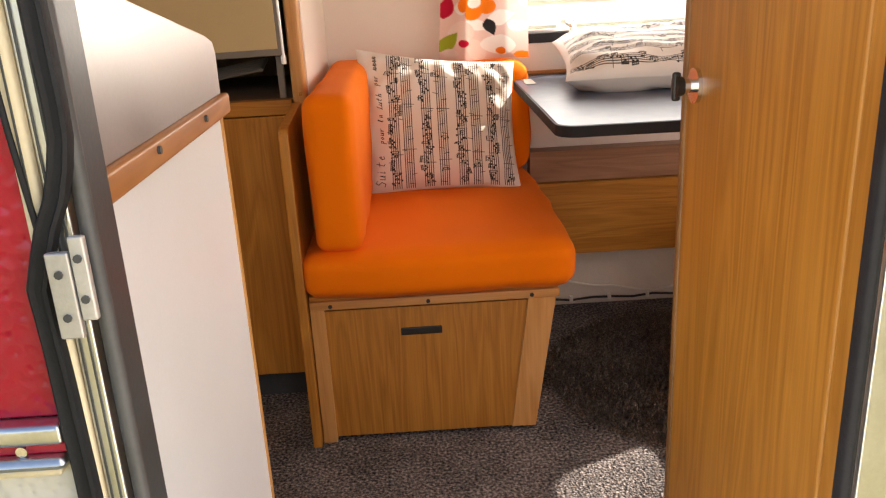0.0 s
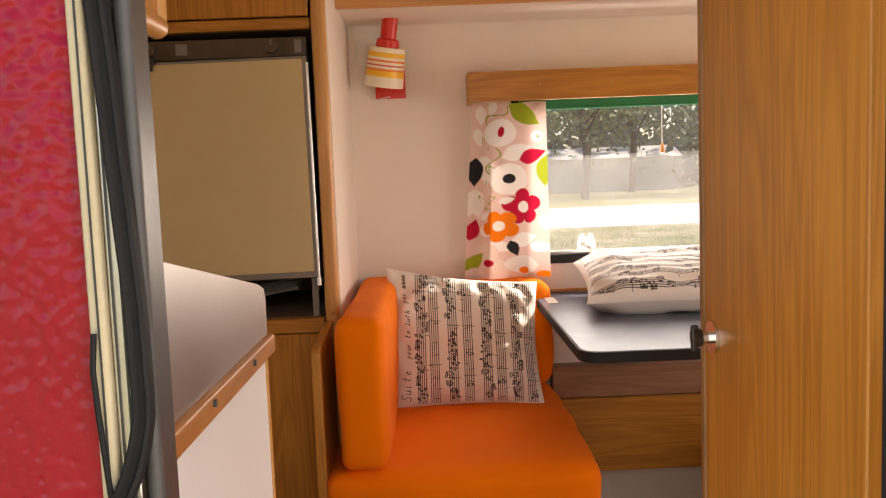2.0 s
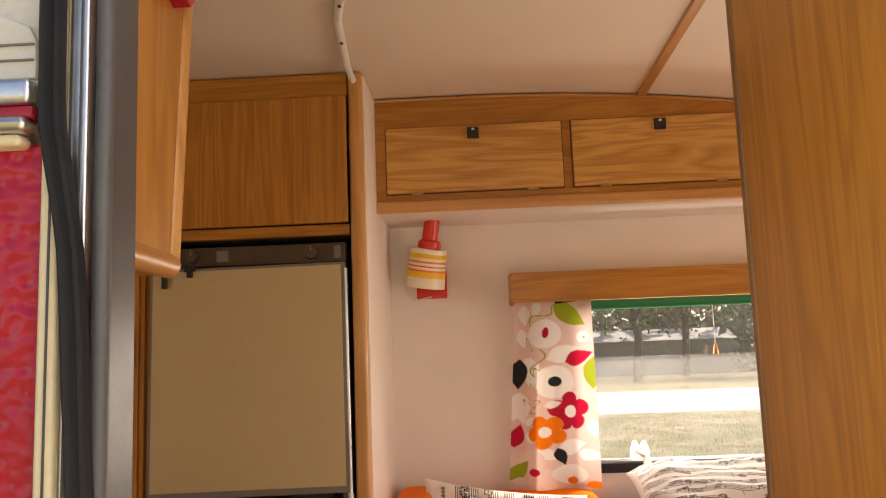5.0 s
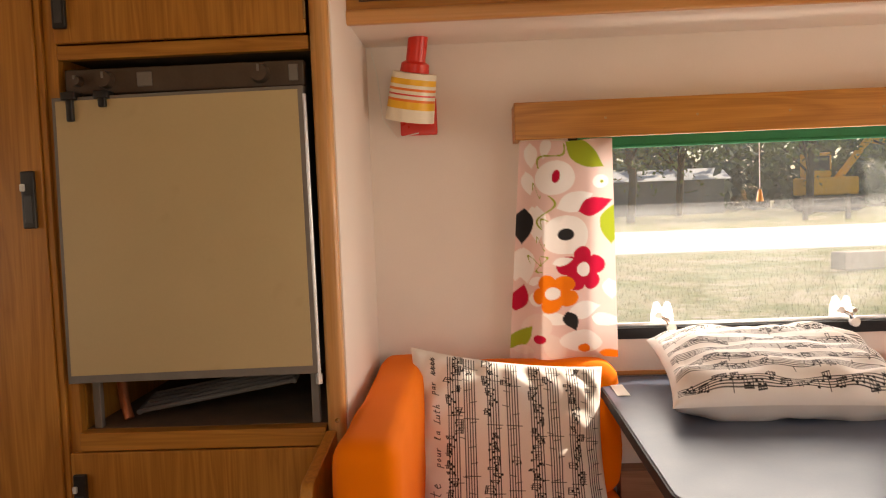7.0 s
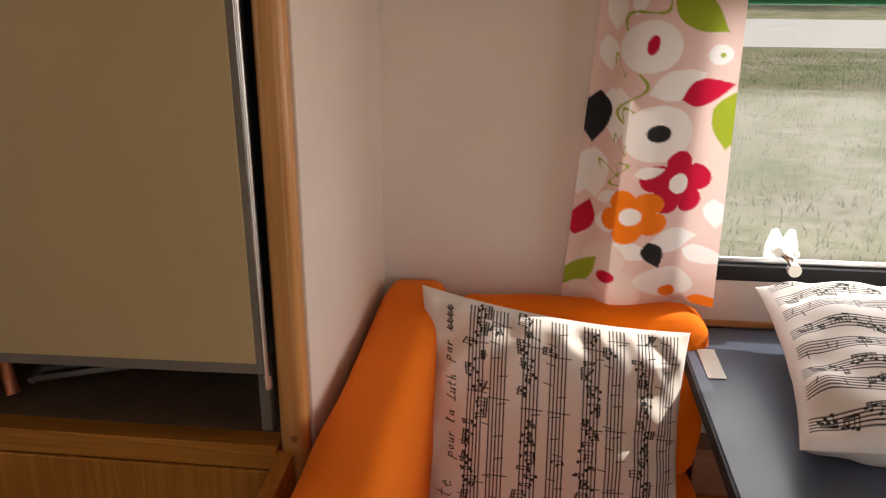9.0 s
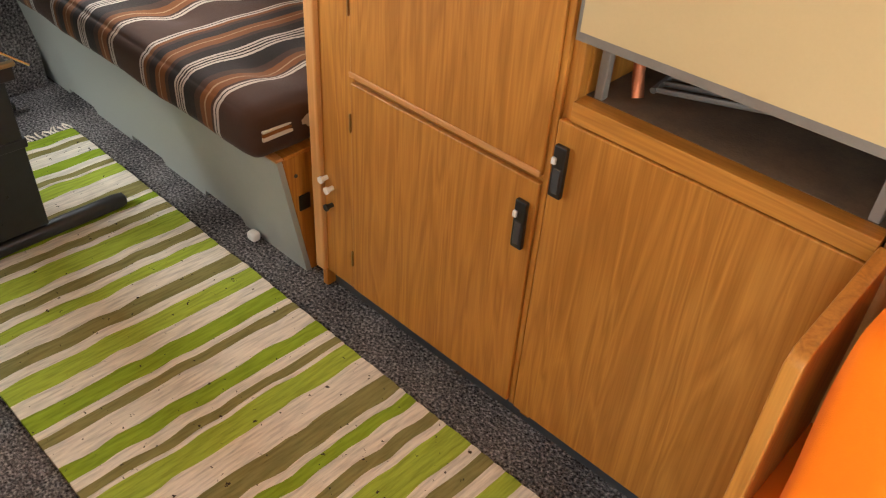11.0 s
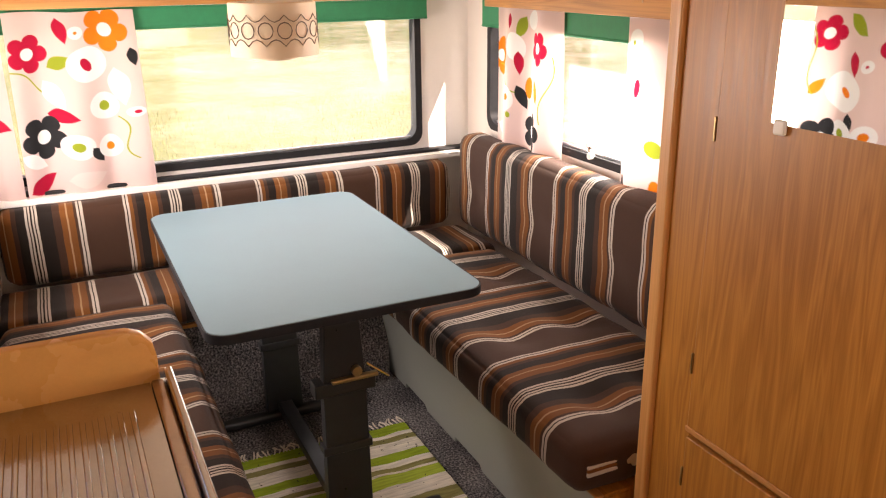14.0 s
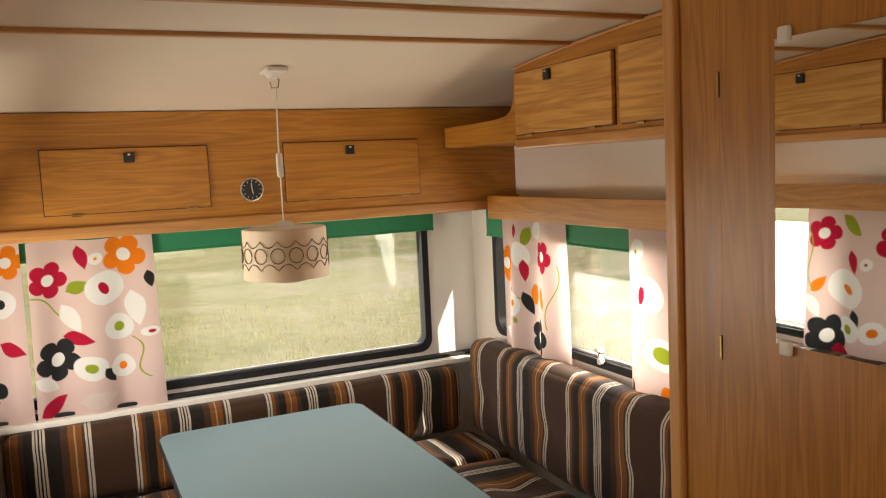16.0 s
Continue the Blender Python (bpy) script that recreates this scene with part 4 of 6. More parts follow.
part("end_panel", slab([(-0.262, 0.0), (-0.0125, 0.0), (-0.0125, 0.812), (-0.245, 0.792), (-0.262, 0.775)], 0.012, 0.034, 0.003, "x"), oak_z, seat, "oak end panel")
part("pull_slot", box(0.246, 0.345, SY - 0.004, SY + 0.004, 0.278, 0.297, 0.002), black_plastic, seat, "black plastic pull slot")
for x in (0.085, 0.315, 0.56):
    part("screw", rod((x, SY - 0.009, 0.366), (x, SY - 0.013, 0.366), 0.005, 10), black_plastic, seat)
part("seat_cushion", cushion(0.030, 0.660, -0.275, NORTH - 0.004, 0.388, 0.498, 0.035, 16, 0.012, 0.006), orange_cloth, seat, "orange seat cushion")
part("side_cushion", cushion(0.066, 0.178, -0.262, NORTH - 0.01, 0.500, 0.857, 0.030, 18, 0.004, 0.005), orange_cloth, seat, "orange upright side cushion")
part("back_cushion", cushion(0.184, 0.655, NORTH - 0.118, NORTH - 0.006, 0.500, 0.832, 0.038, 14, 0.006, 0.006), orange_cloth, seat, "orange upright back cushion")

# second seat on the far side of the desk
seat2 = thing("corner_seat", (1.67, 0.15, 0), "oak box seat with bright orange cotton cushions, beyond the desk", "seat")
part("front_board", box(1.37, 1.95, SY, SY + 0.016, 0, 0.372, 0.002), oak_z, seat2)
part("seat_board", box(1.37, EAST - 0.002, SY, NORTH - 0.002, 0.374, 0.388, 0.001), oak_x, seat2)
part("side_board", box(1.37, 1.386, SY + 0.016, NORTH - 0.06, 0, 0.372, 0.001), oak_y, seat2)
part("seat_cushion", cushion(1.34, 1.95, -0.275, NORTH - 0.004, 0.388, 0.498, 0.035, 12, 0.012, 0.006), orange_cloth, seat2)
part("back_cushion", cushion(1.345, 1.84, NORTH - 0.118, NORTH - 0.006, 0.500, 0.832, 0.038, 12, 0.006, 0.006), orange_cloth, seat2)
part("side_cushion", cushion(1.85, 1.98, -0.262, NORTH - 0.01, 0.500, 0.842, 0.040, 12, 0.008, 0.008), orange_cloth, seat2)

# ---- desk by the window ----
desk = thing("window_desk", (0.97, 0.12, 0), "slate blue laminate desk with a black edge under the window", "desk")
o = round_rect(0.608, 1.335, -0.336, NORTH - 0.004, 0.045)
part("tabletop", slab(round_rect(0.612, 1.331, -0.332, NORTH - 0.008, 0.043), 0.755, 0.777, 0.002), desk_top, desk, "slate blue laminate top")
part("edge_band", ring_plate(o, round_rect(0.6125, 1.3305, -0.3315, NORTH - 0.0085, 0.0425), 0.752, 0.7755, "z"), black_rubber, desk, "black rubber edge band")
part("wall_batten", box(0.66, 1.32, NORTH - 0.045, NORTH - 0.004, 0.70, 0.752, 0.002), trim_x, desk)
part("leg", joined(rod((0.97, -0.13, 0.0), (0.97, -0.13, 0.752), 0.021, 16)), black_plastic, desk, "black metal leg")
part("foot_bar", box(0.93, 1.01, -0.16, -0.10, 0.0, 0.02, 0.004), black_plastic, desk)
# pale plate painted in for a sun patch; thin pine batten along the wall
solid("adhesive_tape", box(0.632, 0.662, 0.33, 0.44, 0.7775, 0.779, 0.0004), white_plastic, "pale strip standing in for a sun patch on the desk edge", "tape", kind="thing")
solid("trim_desk", box(0.66, 1.33, NORTH - 0.008, NORTH - 0.001, 0.778, 0.79, 0.002), trim_x, "thin varnished batten where desk meets wall", "trim")

# heater box below the window: boards and pale covering
box_unit = thing("wall_locker", (1.0, 0.5, 0), "low oak locker against the wall under the desk", "cupboard")
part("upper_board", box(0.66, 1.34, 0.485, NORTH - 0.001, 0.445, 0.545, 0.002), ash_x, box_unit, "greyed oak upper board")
part("lower_board", box(0.66, 1.34, 0.470, NORTH - 0.001, 0.205, 0.443, 0.002), oak_x, box_unit)
solid("wall_covering", box(0.568, 1.368, NORTH - 0.012, NORTH - 0.001, 0.0, 0.20, 0), grey_wall, "pale ribbed covering low on the wall", "wall")
cable = thing("cable", (0.9, 0.5, 0.1), "thin pale cable running along the wall above the carpet", "cable")
part("wire", tube([(0.66 + k * 0.07, 0.525, 0.13 - 0.085 * math.sin(min(1.0, k / 6) * 1.5) + 0.006 * math.sin(k * 1.9)) for k in range(10)], 0.004, 6), white_plastic, cable)
black_cable = thing("cable", (0.9, 0.5, 0.02), "black cable clipped along the foot of the wall", "cable")
part("wire", tube([(0.66 + k * 0.07, 0.528, 0.022 + 0.004 * math.sin(k * 2.3)) for k in range(10)], 0.004, 6), black_plastic, black_cable)
for x in (0.80, 0.93, 1.06):
    part("cable_clip", box(x - 0.006, x + 0.006, 0.522, 0.537, 0.014, 0.034, 0.002), white_plastic, black_cable)

# ---- round shag rug ----
def shag_rug(cx, cy, r):
    rug = thing("round_rug", (cx, cy, 0), "round dark brown shag rug on the carpet", "rug", kind="")
    part("backing", lathe([(0.001, 0.008), (r * 0.98, 0.008), (r, 0.003), (r, 0.0005)], 48), shag, rug)
    rug.children[0].data.transform(Matrix.Translation((cx, cy, 0)))
    rng = random.Random(5)
    verts, faces = [], []
    for k in range(9000):
        a, q = rng.uniform(0, 2 * math.pi), r * math.sqrt(rng.random()) * 1.0
        x, y = cx + q * math.cos(a), cy + q * math.sin(a)
        h, lean, way = rng.uniform(0.018, 0.036), rng.uniform(0.004, 0.03), rng.uniform(0, 2 * math.pi)
        w = rng.uniform(0.0016, 0.0030)
        px, py = -math.sin(way + 1) * w, math.cos(way + 1) * w
        tx, ty = x + lean * math.cos(way), y + lean * math.sin(way)
        n = len(verts)
        verts += [(x - px, y - py, 0.004), (x + px, y + py, 0.004), (tx + px, ty + py, 0.004 + h), (tx - px, ty - py, 0.004 + h), (x + py, y - px, 0.004)]
        faces += [(n, n + 1, n + 2, n + 3), (n + 4, n, n + 3), (n + 1, n + 4, n + 2)]
    me = bpy.data.meshes.new("pile")
    me.from_pydata([(x - cx, y - cy, z) for x, y, z in verts], [], faces)
    me.materials.append(shag)
    ob = new("pile", me)
    ob.parent = rug
    ORIGIN[ob] = ORIGIN[rug]
    tagged(ob, kind="stuff")
    return rug


shag_rug(1.03, -0.01, 0.385)

# ---- closet beside the entrance ----
closet = thing("closet", (0.95, -1.24, 0), "tall oak veneer closet beside the entrance, door shut", "closet")
CZ = ceiling_z(0.9) - 0.004
cdoor = part("door", box(0.648, 0.666, SOUTH + 0.05, -1.022, 0.02, CZ - 0.02, 0.003), oak_z, closet, "oak veneer door")
part("door_lipping", box(0.6455, 0.669, -1.022, -1.008, 0.0, CZ, 0.004, 3), wood("dark stained lipping", "z", (0.16, 0.07, 0.02), (0.30, 0.14, 0.045)), closet, "darker wooden lipping")
part("hinge_post", box(0.648, 0.67, SOUTH + 0.002, SOUTH + 0.048, 0.0, CZ, 0.003), oak_z, closet)
part("front_board", slab([(0.67, 0.0), (1.35, 0.0)] + [(1.35 - k * 0.067, ceiling_z(1.35 - k * 0.067) - 0.004) for k in range(11)], -1.022, -1.008, 0.001, "y"), oak_z, closet)
part("end_board", box(1.335, 1.35, SOUTH + 0.002, -1.023, 0.0, ceiling_z(1.35) - 0.006, 0.002), oak_z, closet)
rose = part("rosette", joined(rod((0.648, -1.058, 0.955), (0.643, -1.058, 0.955), 0.021, 24), rod((0.643, -1.058, 0.955), (0.63, -1.058, 0.955), 0.008, 14)), chrome, cdoor, "chrome rosette")
part("knob", joined(rod((0.631, -1.058, 0.955), (0.621, -1.058, 0.955), 0.011, 12, 0.014), box(0.618, 0.628, -1.062, -1.054, 0.938, 0.972, 0.003)), black_plastic, rose, "black turn knob")

# ---- kitchen unit ----
KX0, KX1, KF = -1.06, 0.068, -0.987
kit = thing("kitchen_unit", (-0.5, -1.25, 0), "low kitchen unit with a white end panel and pine trim", "cabinet")
part("end_panel", box(KX1 - 0.018, KX1 - 0.003, SOUTH + 0.002, KF + 0.01, 0.0, 0.938, 0.001), cool_white, kit, "white painted end panel with a worn edge")
part("edge_trim", box(KX1 - 0.020, KX1 - 0.001, KF + 0.010, KF + 0.020, 0.0, 0.945, 0.002), trim_wood, kit, "pine edge strip")
part("top_trim", box(KX1 - 0.006, KX1 + 0.010, SOUTH + 0.002, KF + 0.022, 0.940, 0.966, 0.004), wood("stained pine strip", "y", (0.34, 0.13, 0.035), (0.50, 0.22, 0.07)), kit, "stained pine strip")
part("front_board", box(KX0, KX1 - 0.021, KF - 0.016, KF, 0.06, 0.945, 0.002), oak_z, kit)
part("plinth", box(KX0, KX1 - 0.021, KF - 0.06, KF - 0.045, 0.0, 0.06, 0), dark_grey, kit)
part("west_panel", box(KX0, KX0 + 0.016, SOUTH + 0.002, KF - 0.017, 0.0, 0.945, 0.001), oak_z, kit)
board = [(SOUTH + 0.002, 0.70), (KF - 0.012, 0.70), (KF - 0.012, 1.022), (KF - 0.016, 1.046), (KF - 0.030, 1.062), (KF - 0.050, 1.070), (KF - 0.08, 1.072), (SOUTH + 0.002, 1.076)]
part("end_board", slab(board, KX0 - 0.022, KX0 - 0.001, 0.004, "x"), orange_board, kit, "raised honey coloured end board")
for y, z in ((-1.10, 0.955), (-1.28, 0.957), (-1.43, 0.952)):
    part("screw", rod((KX1 + 0.009, y, z), (KX1 + 0.013, y, z), 0.004, 8), dark_grey, kit)

sink = thing("steel_worktop", (-0.5, -1.25, 0.95), "stainless steel sink worktop with a raised rim and grooved drainer", "sink")
TOP = 0.985
part("sheet", boxes((KX0, KX1, SOUTH + 0.004, KF - 0.027, TOP - 0.012, TOP)), steel, sink)
part("front_rim", box(KX0, KX1 - 0.004, KF - 0.006, KF + 0.006, 0.95, TOP + 0.022, 0.004), steel, sink, "raised front rim")
# the brown paints the end board's orange reflection into the gutter's colour
part("gutter", box(KX0, KX1 - 0.004, KF - 0.026, KF - 0.0065, 0.955, TOP + 0.004, 0.004), plain("steel tinted by reflected wood", (0.42, 0.33, 0.27), 0.22, 1.0, vary=0.2, scale=30), sink, "gutter along the rim, tinted with a painted brown reflection")
splash = [(SOUTH + 0.004, 0.966), (KF + 0.010, 0.966), (KF + 0.012, 1.015), (KF + 0.004, 1.030), (KF - 0.03, 1.040), (SOUTH + 0.004, 1.125)]
part("end_splash", slab(splash, KX1 - 0.003, KX1 + 0.002, 0.0015, "x"), splash_plate, sink, "tapered metal end splash")
for k in range(24):
    y = -1.41 + k * 0.0158
    part("groove", box(-0.985, -0.71, y - 0.0038, y + 0.0038, TOP - 0.002, TOP + 0.0025, 0.002, 2), steel, sink)
lid = thing("sink_cover", (-0.49, -1.24, TOP), "wood grained sink cover with a cream rubber rim", "cover")
part("rim", ring_plate(round_rect(-0.665, -0.330, -1.39, -1.037, 0.115, 10), round_rect(-0.642, -0.353, -1.367, -1.060, 0.10, 10), TOP + 0.0005, TOP + 0.012, "z"), plain("cream rubber", (0.70, 0.64, 0.50), 0.5), lid, "cream rubber rim")
part("board", slab(round_rect(-0.643, -0.352, -1.368, -1.059, 0.10, 10), TOP + 0.0006, TOP + 0.007), wood("striped brown veneer", "y", (0.12, 0.042, 0.012), (0.42, 0.18, 0.055), 0.3, 2.2), lid, "brown wood grained board")
part("knob", joined(rod((-0.501, -1.068, TOP + 0.007), (-0.501, -1.068, TOP + 0.014), 0.006, 14), rod((-0.501, -1.068, TOP + 0.014), (-0.501, -1.068, TOP + 0.023), 0.010, 16)), white_plastic, lid, "white plastic knob")

# overhead cupboard above the kitchen, its front leaning out towards the top
oc = thing("kitchen_locker", (-0.5, -1.3, 1.33), "oak overhead kitchen cupboard with a leaning front", "cupboard")
OX = 0.032
prof = [(SOUTH + 0.002, 1.337), (-1.222, 1.337), (-1.145, ceiling_z(0) - 0.006), (SOUTH + 0.002, ceiling_z(0) - 0.006)]
part("end_panel", slab(prof, OX - 0.016, OX, 0.001, "x"), oak_z, oc)
part("front_board", slab([(-1.239, 1.339), (-1.224, 1.339), (-1.147, ceiling_z(0) - 0.007), (-1.162, ceiling_z(0) - 0.007)], KX0, OX - 0.017, 0, "x"), oak_x, oc)
part("bottom_board", box(KX0, OX - 0.002, SOUTH + 0.002, -1.242, 1.320, 1.3365, 0.001), oak_x, oc)
part("edge_bead", tube([(OX - 0.004, -1.220, 1.332), (OX - 0.004, -1.145, ceiling_z(0) - 0.01)], 0.010, 10), trim_wood, oc, "rounded varnished edge")
part("bottom_bead", tube([(OX - 0.004, SOUTH + 0.004, 1.331), (OX - 0.004, -1.220, 1.331)], 0.012, 10), trim_y, oc, "rounded varnished edge")

hung = thing("framed_mirror", (OX, -1.33, 1.55), "small mirror in a dark red frame hung on the cupboard end", "mirror")
fo = [(-1.42, 1.70), (-1.27, 1.605), (-1.225, 1.59), (-1.21, 1.605), (-1.205, 1.87), (-1.42, 1.87)]
mid = Vector((-1.30, 1.74))
fi = [tuple(mid + (Vector(p) - mid) * 0.82) for p in fo]
part("frame", ring_plate(fo, fi, OX + 0.0005, OX + 0.018, "x"), red_frame, hung, "dark red frame")
part("glass", slab(fi, OX + 0.001, OX + 0.008, 0, "x"), mirror_glass, hung, "mirror glass")

# ---- dinette ----
def bench(x0, x1, yfront, yback, label, lean=0.0):
    """A bench: grey front board, oak end board, and boards under the cushions."""
    s = 1 if yback > yfront else -1
    b = thing("dinette_bench", ((x0 + x1) / 2, (yfront + yback) / 2, 0), label, "bench")
    lo, hi = sorted((yfront, yfront + s * 0.016))
    notch = [(x0, 0.0)]
    for c in (-2.45, -2.02, -1.60):
        notch += [(c - 0.10, 0.0), (c - 0.09, 0.025), (c + 0.09, 0.025), (c + 0.10, 0.0)]
    outline = notch + [(x1, 0.0), (x1, 0.366), (x0, 0.366)]
    tilt = -s * lean / 0.366
    front = slab(outline, lo, hi, 0.001, "y")
    for v in front.verts:
        v.co.y += tilt * v.co.z
    part("front_board", front, bench_grey, b, "grey green front board")
    lo, hi = sorted((yfront - s * (0.002 + lean), yfront + s * (0.02 - lean)))
    part("top_lipping", box(x0, x1, lo, hi, 0.3665, 0.376, 0.003), trim_x, b, "worn wooden lipping")
    lo, hi = sorted((yfront + s * 0.017, yback - s * 0.002))
    end = box(x1 - 0.018, x1, lo, hi, 0.0, 0.366, 0.002)
    for v in end.verts:
        if abs(v.co.y - yfront) < 0.1:
            v.co.y += tilt * v.co.z
    end = part("end_board", end, oak_z, b, "oak end board")
    if lean:
        part("screw", rod((x1 - 0.001, -0.016, 0.312), (x1 + 0.003, -0.016, 0.312), 0.005, 10), dark_grey, end)
    lo, hi = sorted((yfront + s * (0.021 - lean), yback - s * 0.002))
    part("seat_board", box(x0, x1, lo, hi, 0.367, 0.376, 0.001), oak_x, b)
    return b


north_bench = bench(WEST + 0.004, -1.222, 0.0, NORTH, "side bench with grey front and striped cushions beside the wardrobe", 0.068)
south_bench = bench(WEST + 0.004, -1.205, -0.828, SOUTH, "side bench with grey front and striped cushions behind the kitchen")
solid("socket", box(-1.2215, -1.2165, -0.012, 0.022, 0.205, 0.25, 0.002), black_plastic, "small black socket in the bench end board", "socket", kind="thing")
solid("door_stop", cushion(-1.44, -1.405, -0.040, -0.011, 0.006, 0.034, 0.01, 4, 0, 0), white_plastic, "small white plastic stop at the bench foot", "stopper", kind="thing")

tufts_n = [(x, y, 0.508, 0.032, 0.07) for x in (-2.75, -2.3, -1.85, -1.42) for y in (0.06, 0.28)]
part("seat_cushion", cushion(-2.62, -1.228, -0.122, NORTH - 0.13, 0.376, 0.508, 0.042, 26, 0.010, 0.006, tufts_n), stripe_x, north_bench, "striped seat cushion")
for z0, z1, m in ((0.436, 0.447, "cream"), (0.447, 0.457, "rust"), (0.457, 0.464, "cream")):
    part("strap", box(-1.2290, -1.2215, -0.098, 0.040, z0, z1, 0.002), strap_mats[m], north_bench, f"{m} woven carrying strap")
tb = [(x, NORTH - 0.14, 0.67, 0.018, 0.05) for x in (-2.75, -2.3, -1.85, -1.42)]
part("back_cushion", cushion(-2.93, -1.175, NORTH - 0.14, NORTH - 0.012, 0.510, 0.905, 0.05, 26, 0.006, 0.008, tb), stripe_x, north_bench, "striped back cushion")
tufts_s = [(x, y, 0.508, 0.032, 0.07) for x in (-2.75, -2.3, -1.85, -1.42) for y in (-0.96, -1.2)]
part("seat_cushion", cushion(-2.62, -1.208, SOUTH + 0.13, -0.820, 0.376, 0.508, 0.042, 26, 0.010, 0.006, tufts_s), stripe_x, south_bench, "striped seat cushion")
part("back_cushion", cushion(-2.93, -1.21, SOUTH + 0.012, SOUTH + 0.14, 0.510, 0.90, 0.05, 20, 0.006, 0.008), stripe_x, south_bench, "striped back cushion")
end_bench = thing("dinette_bench", (-2.85, -0.45, 0), "end bench with striped cushions under the wide window", "bench")
# the front board reuses the floor's dark material
part("front_board", box(-2.66, -2.645, -0.810, -0.030, 0.0, 0.376, 0.002), carpet, end_bench, "dark front board in the floor carpet's material")
part("seat_board", box(WEST + 0.004, -2.645, -0.827, -0.063, 0.376, 0.388, 0.001), oak_x, end_bench)
part("seat_cushion", cushion(WEST + 0.13, -2.625, SOUTH + 0.10, NORTH - 0.10, 0.390, 0.506, 0.042, 20, 0.008, 0.006), stripe_y, end_bench, "striped seat cushion")
te = [(WEST + 0.14, y, 0.62, 0.016, 0.05) for y in (-1.1, -0.65, -0.2, 0.2)]
part("back_cushion", cushion(WEST + 0.012, WEST + 0.145, SOUTH + 0.15, NORTH - 0.15, 0.508, 0.782, 0.045, 22, 0.006, 0.008, te), stripe_y, end_bench, "striped back cushion")
ledge = solid("window_sill", box(WEST + 0.001, WEST + 0.085, SOUTH, NORTH - 0.02, 0.785, 0.808, 0.004), white_paint, "white painted ledge along the foot of the wide window", "sill")
solid("trim_ledge", box(WEST + 0.001, WEST + 0.05, SOUTH, NORTH - 0.02, 0.8085, 0.822, 0.006), black_rubber, "black rubber strip along the window ledge", "trim")

# folding dinette table
table = thing("dinette_table", (-2.22, -0.48, 0), "dinette table with a pale blue-green top and black folding legs", "table")
part("tabletop", slab(round_rect(-2.779, -1.674, -0.841, -0.121, 0.055), 0.738, 0.760, 0.002), table_top, table, "pale blue-green laminate top")
part("edge_band", ring_plate(round_rect(-2.783, -1.670, -0.845, -0.117, 0.058), round_rect(-2.7785, -1.6745, -0.8405, -0.1215, 0.0545), 0.735, 0.7585, "z"), black_rubber, table, "black rubber edge band")
for x in (-1.80, -2.52):
    leg = part("leg", slab([(-0.555, 0.06), (-0.425, 0.06), (-0.430, 0.50), (-0.445, 0.735), (-0.535, 0.735), (-0.550, 0.50)], x - 0.018, x + 0.018, 0.003, "x"), leg_black, table, "black metal leg")
    part("foot_bar", cushion(x - 0.022, x + 0.022, -0.71, -0.20, 0.012, 0.052, 0.016, 8, 0, 0), black_plastic, table)
    part("collar", box(x - 0.026, x + 0.026, -0.575, -0.405, 0.48, 0.52, 0.004), black_plastic, leg)
    part("hinge_plate", box(x - 0.022, x + 0.022, -0.56, -0.42, 0.30, 0.325, 0.003), leg_black, leg)
part("stretcher", box(-2.51, -1.81, -0.515, -0.465, 0.055, 0.09, 0.004), leg_black, table, "black metal stretcher")
part("stay", tube([(-1.83, -0.49, 0.50), (-2.15, -0.50, 0.735)], 0.006, 8), chrome, table, "thin steel stay")
part("latch", joined(rod((-1.778, -0.46, 0.545), (-1.762, -0.46, 0.545), 0.014, 12), box(-1.782, -1.764, -0.53, -0.40, 0.518, 0.53, 0.003)), brass, table, "brass latch knob")
part("spring_rod", tube([(-1.772, -0.43, 0.56), (-1.768, -0.37, 0.51)], 0.003, 6), chrome, table)

# ---- woven rag rug ----
GREEN, OLIVE, ECRU, LIME = (0.28, 0.385, 0.03), (0.26, 0.235, 0.085), (0.76, 0.69, 0.58), (0.37, 0.465, 0.055)
BANDS = [(GREEN, 0.055), (ECRU, 0.022), (OLIVE, 0.03), (ECRU, 0.065), (GREEN, 0.045), (ECRU, 0.03), (OLIVE, 0.025), (ECRU, 0.012), (LIME, 0.06), (ECRU, 0.075), (OLIVE, 0.058), (ECRU, 0.02), (GREEN, 0.032), (ECRU, 0.04),
         (OLIVE, 0.032), (ECRU, 0.022), (LIME, 0.075), (ECRU, 0.03), (OLIVE, 0.036), (ECRU, 0.03), (LIME, 0.042), (ECRU, 0.06), (OLIVE, 0.05), (ECRU, 0.03), (LIME, 0.06), (ECRU, 0.05)]


def rag_mat(name, color):
    m, t, b = nodes_of(name)
    v = mapped(t, (90, 9, 40))
    n = noise_tex(t, v, 1.6, 3.0)
    speck = noise_tex(t, mapped(t, (1, 1, 1)), 60, 3.0)
    col = ramp(t, n, [(0.3, tuple(c * 0.72 for c in color)), (0.55, color), (0.8, tuple(min(1, c * 1.2) for c in color))])
    col = mixed(t, math_node(t, "GREATER_THAN", speck, 0.70), col, (0.05, 0.04, 0.03))
    t.links.new(col, b.inputs["Base Color"])
    b.inputs["Roughness"].default_value, b.inputs["Specular IOR Level"].default_value = 0.95, 0.1
    bump(t, b, n, 0.9, 0.004)
    return m


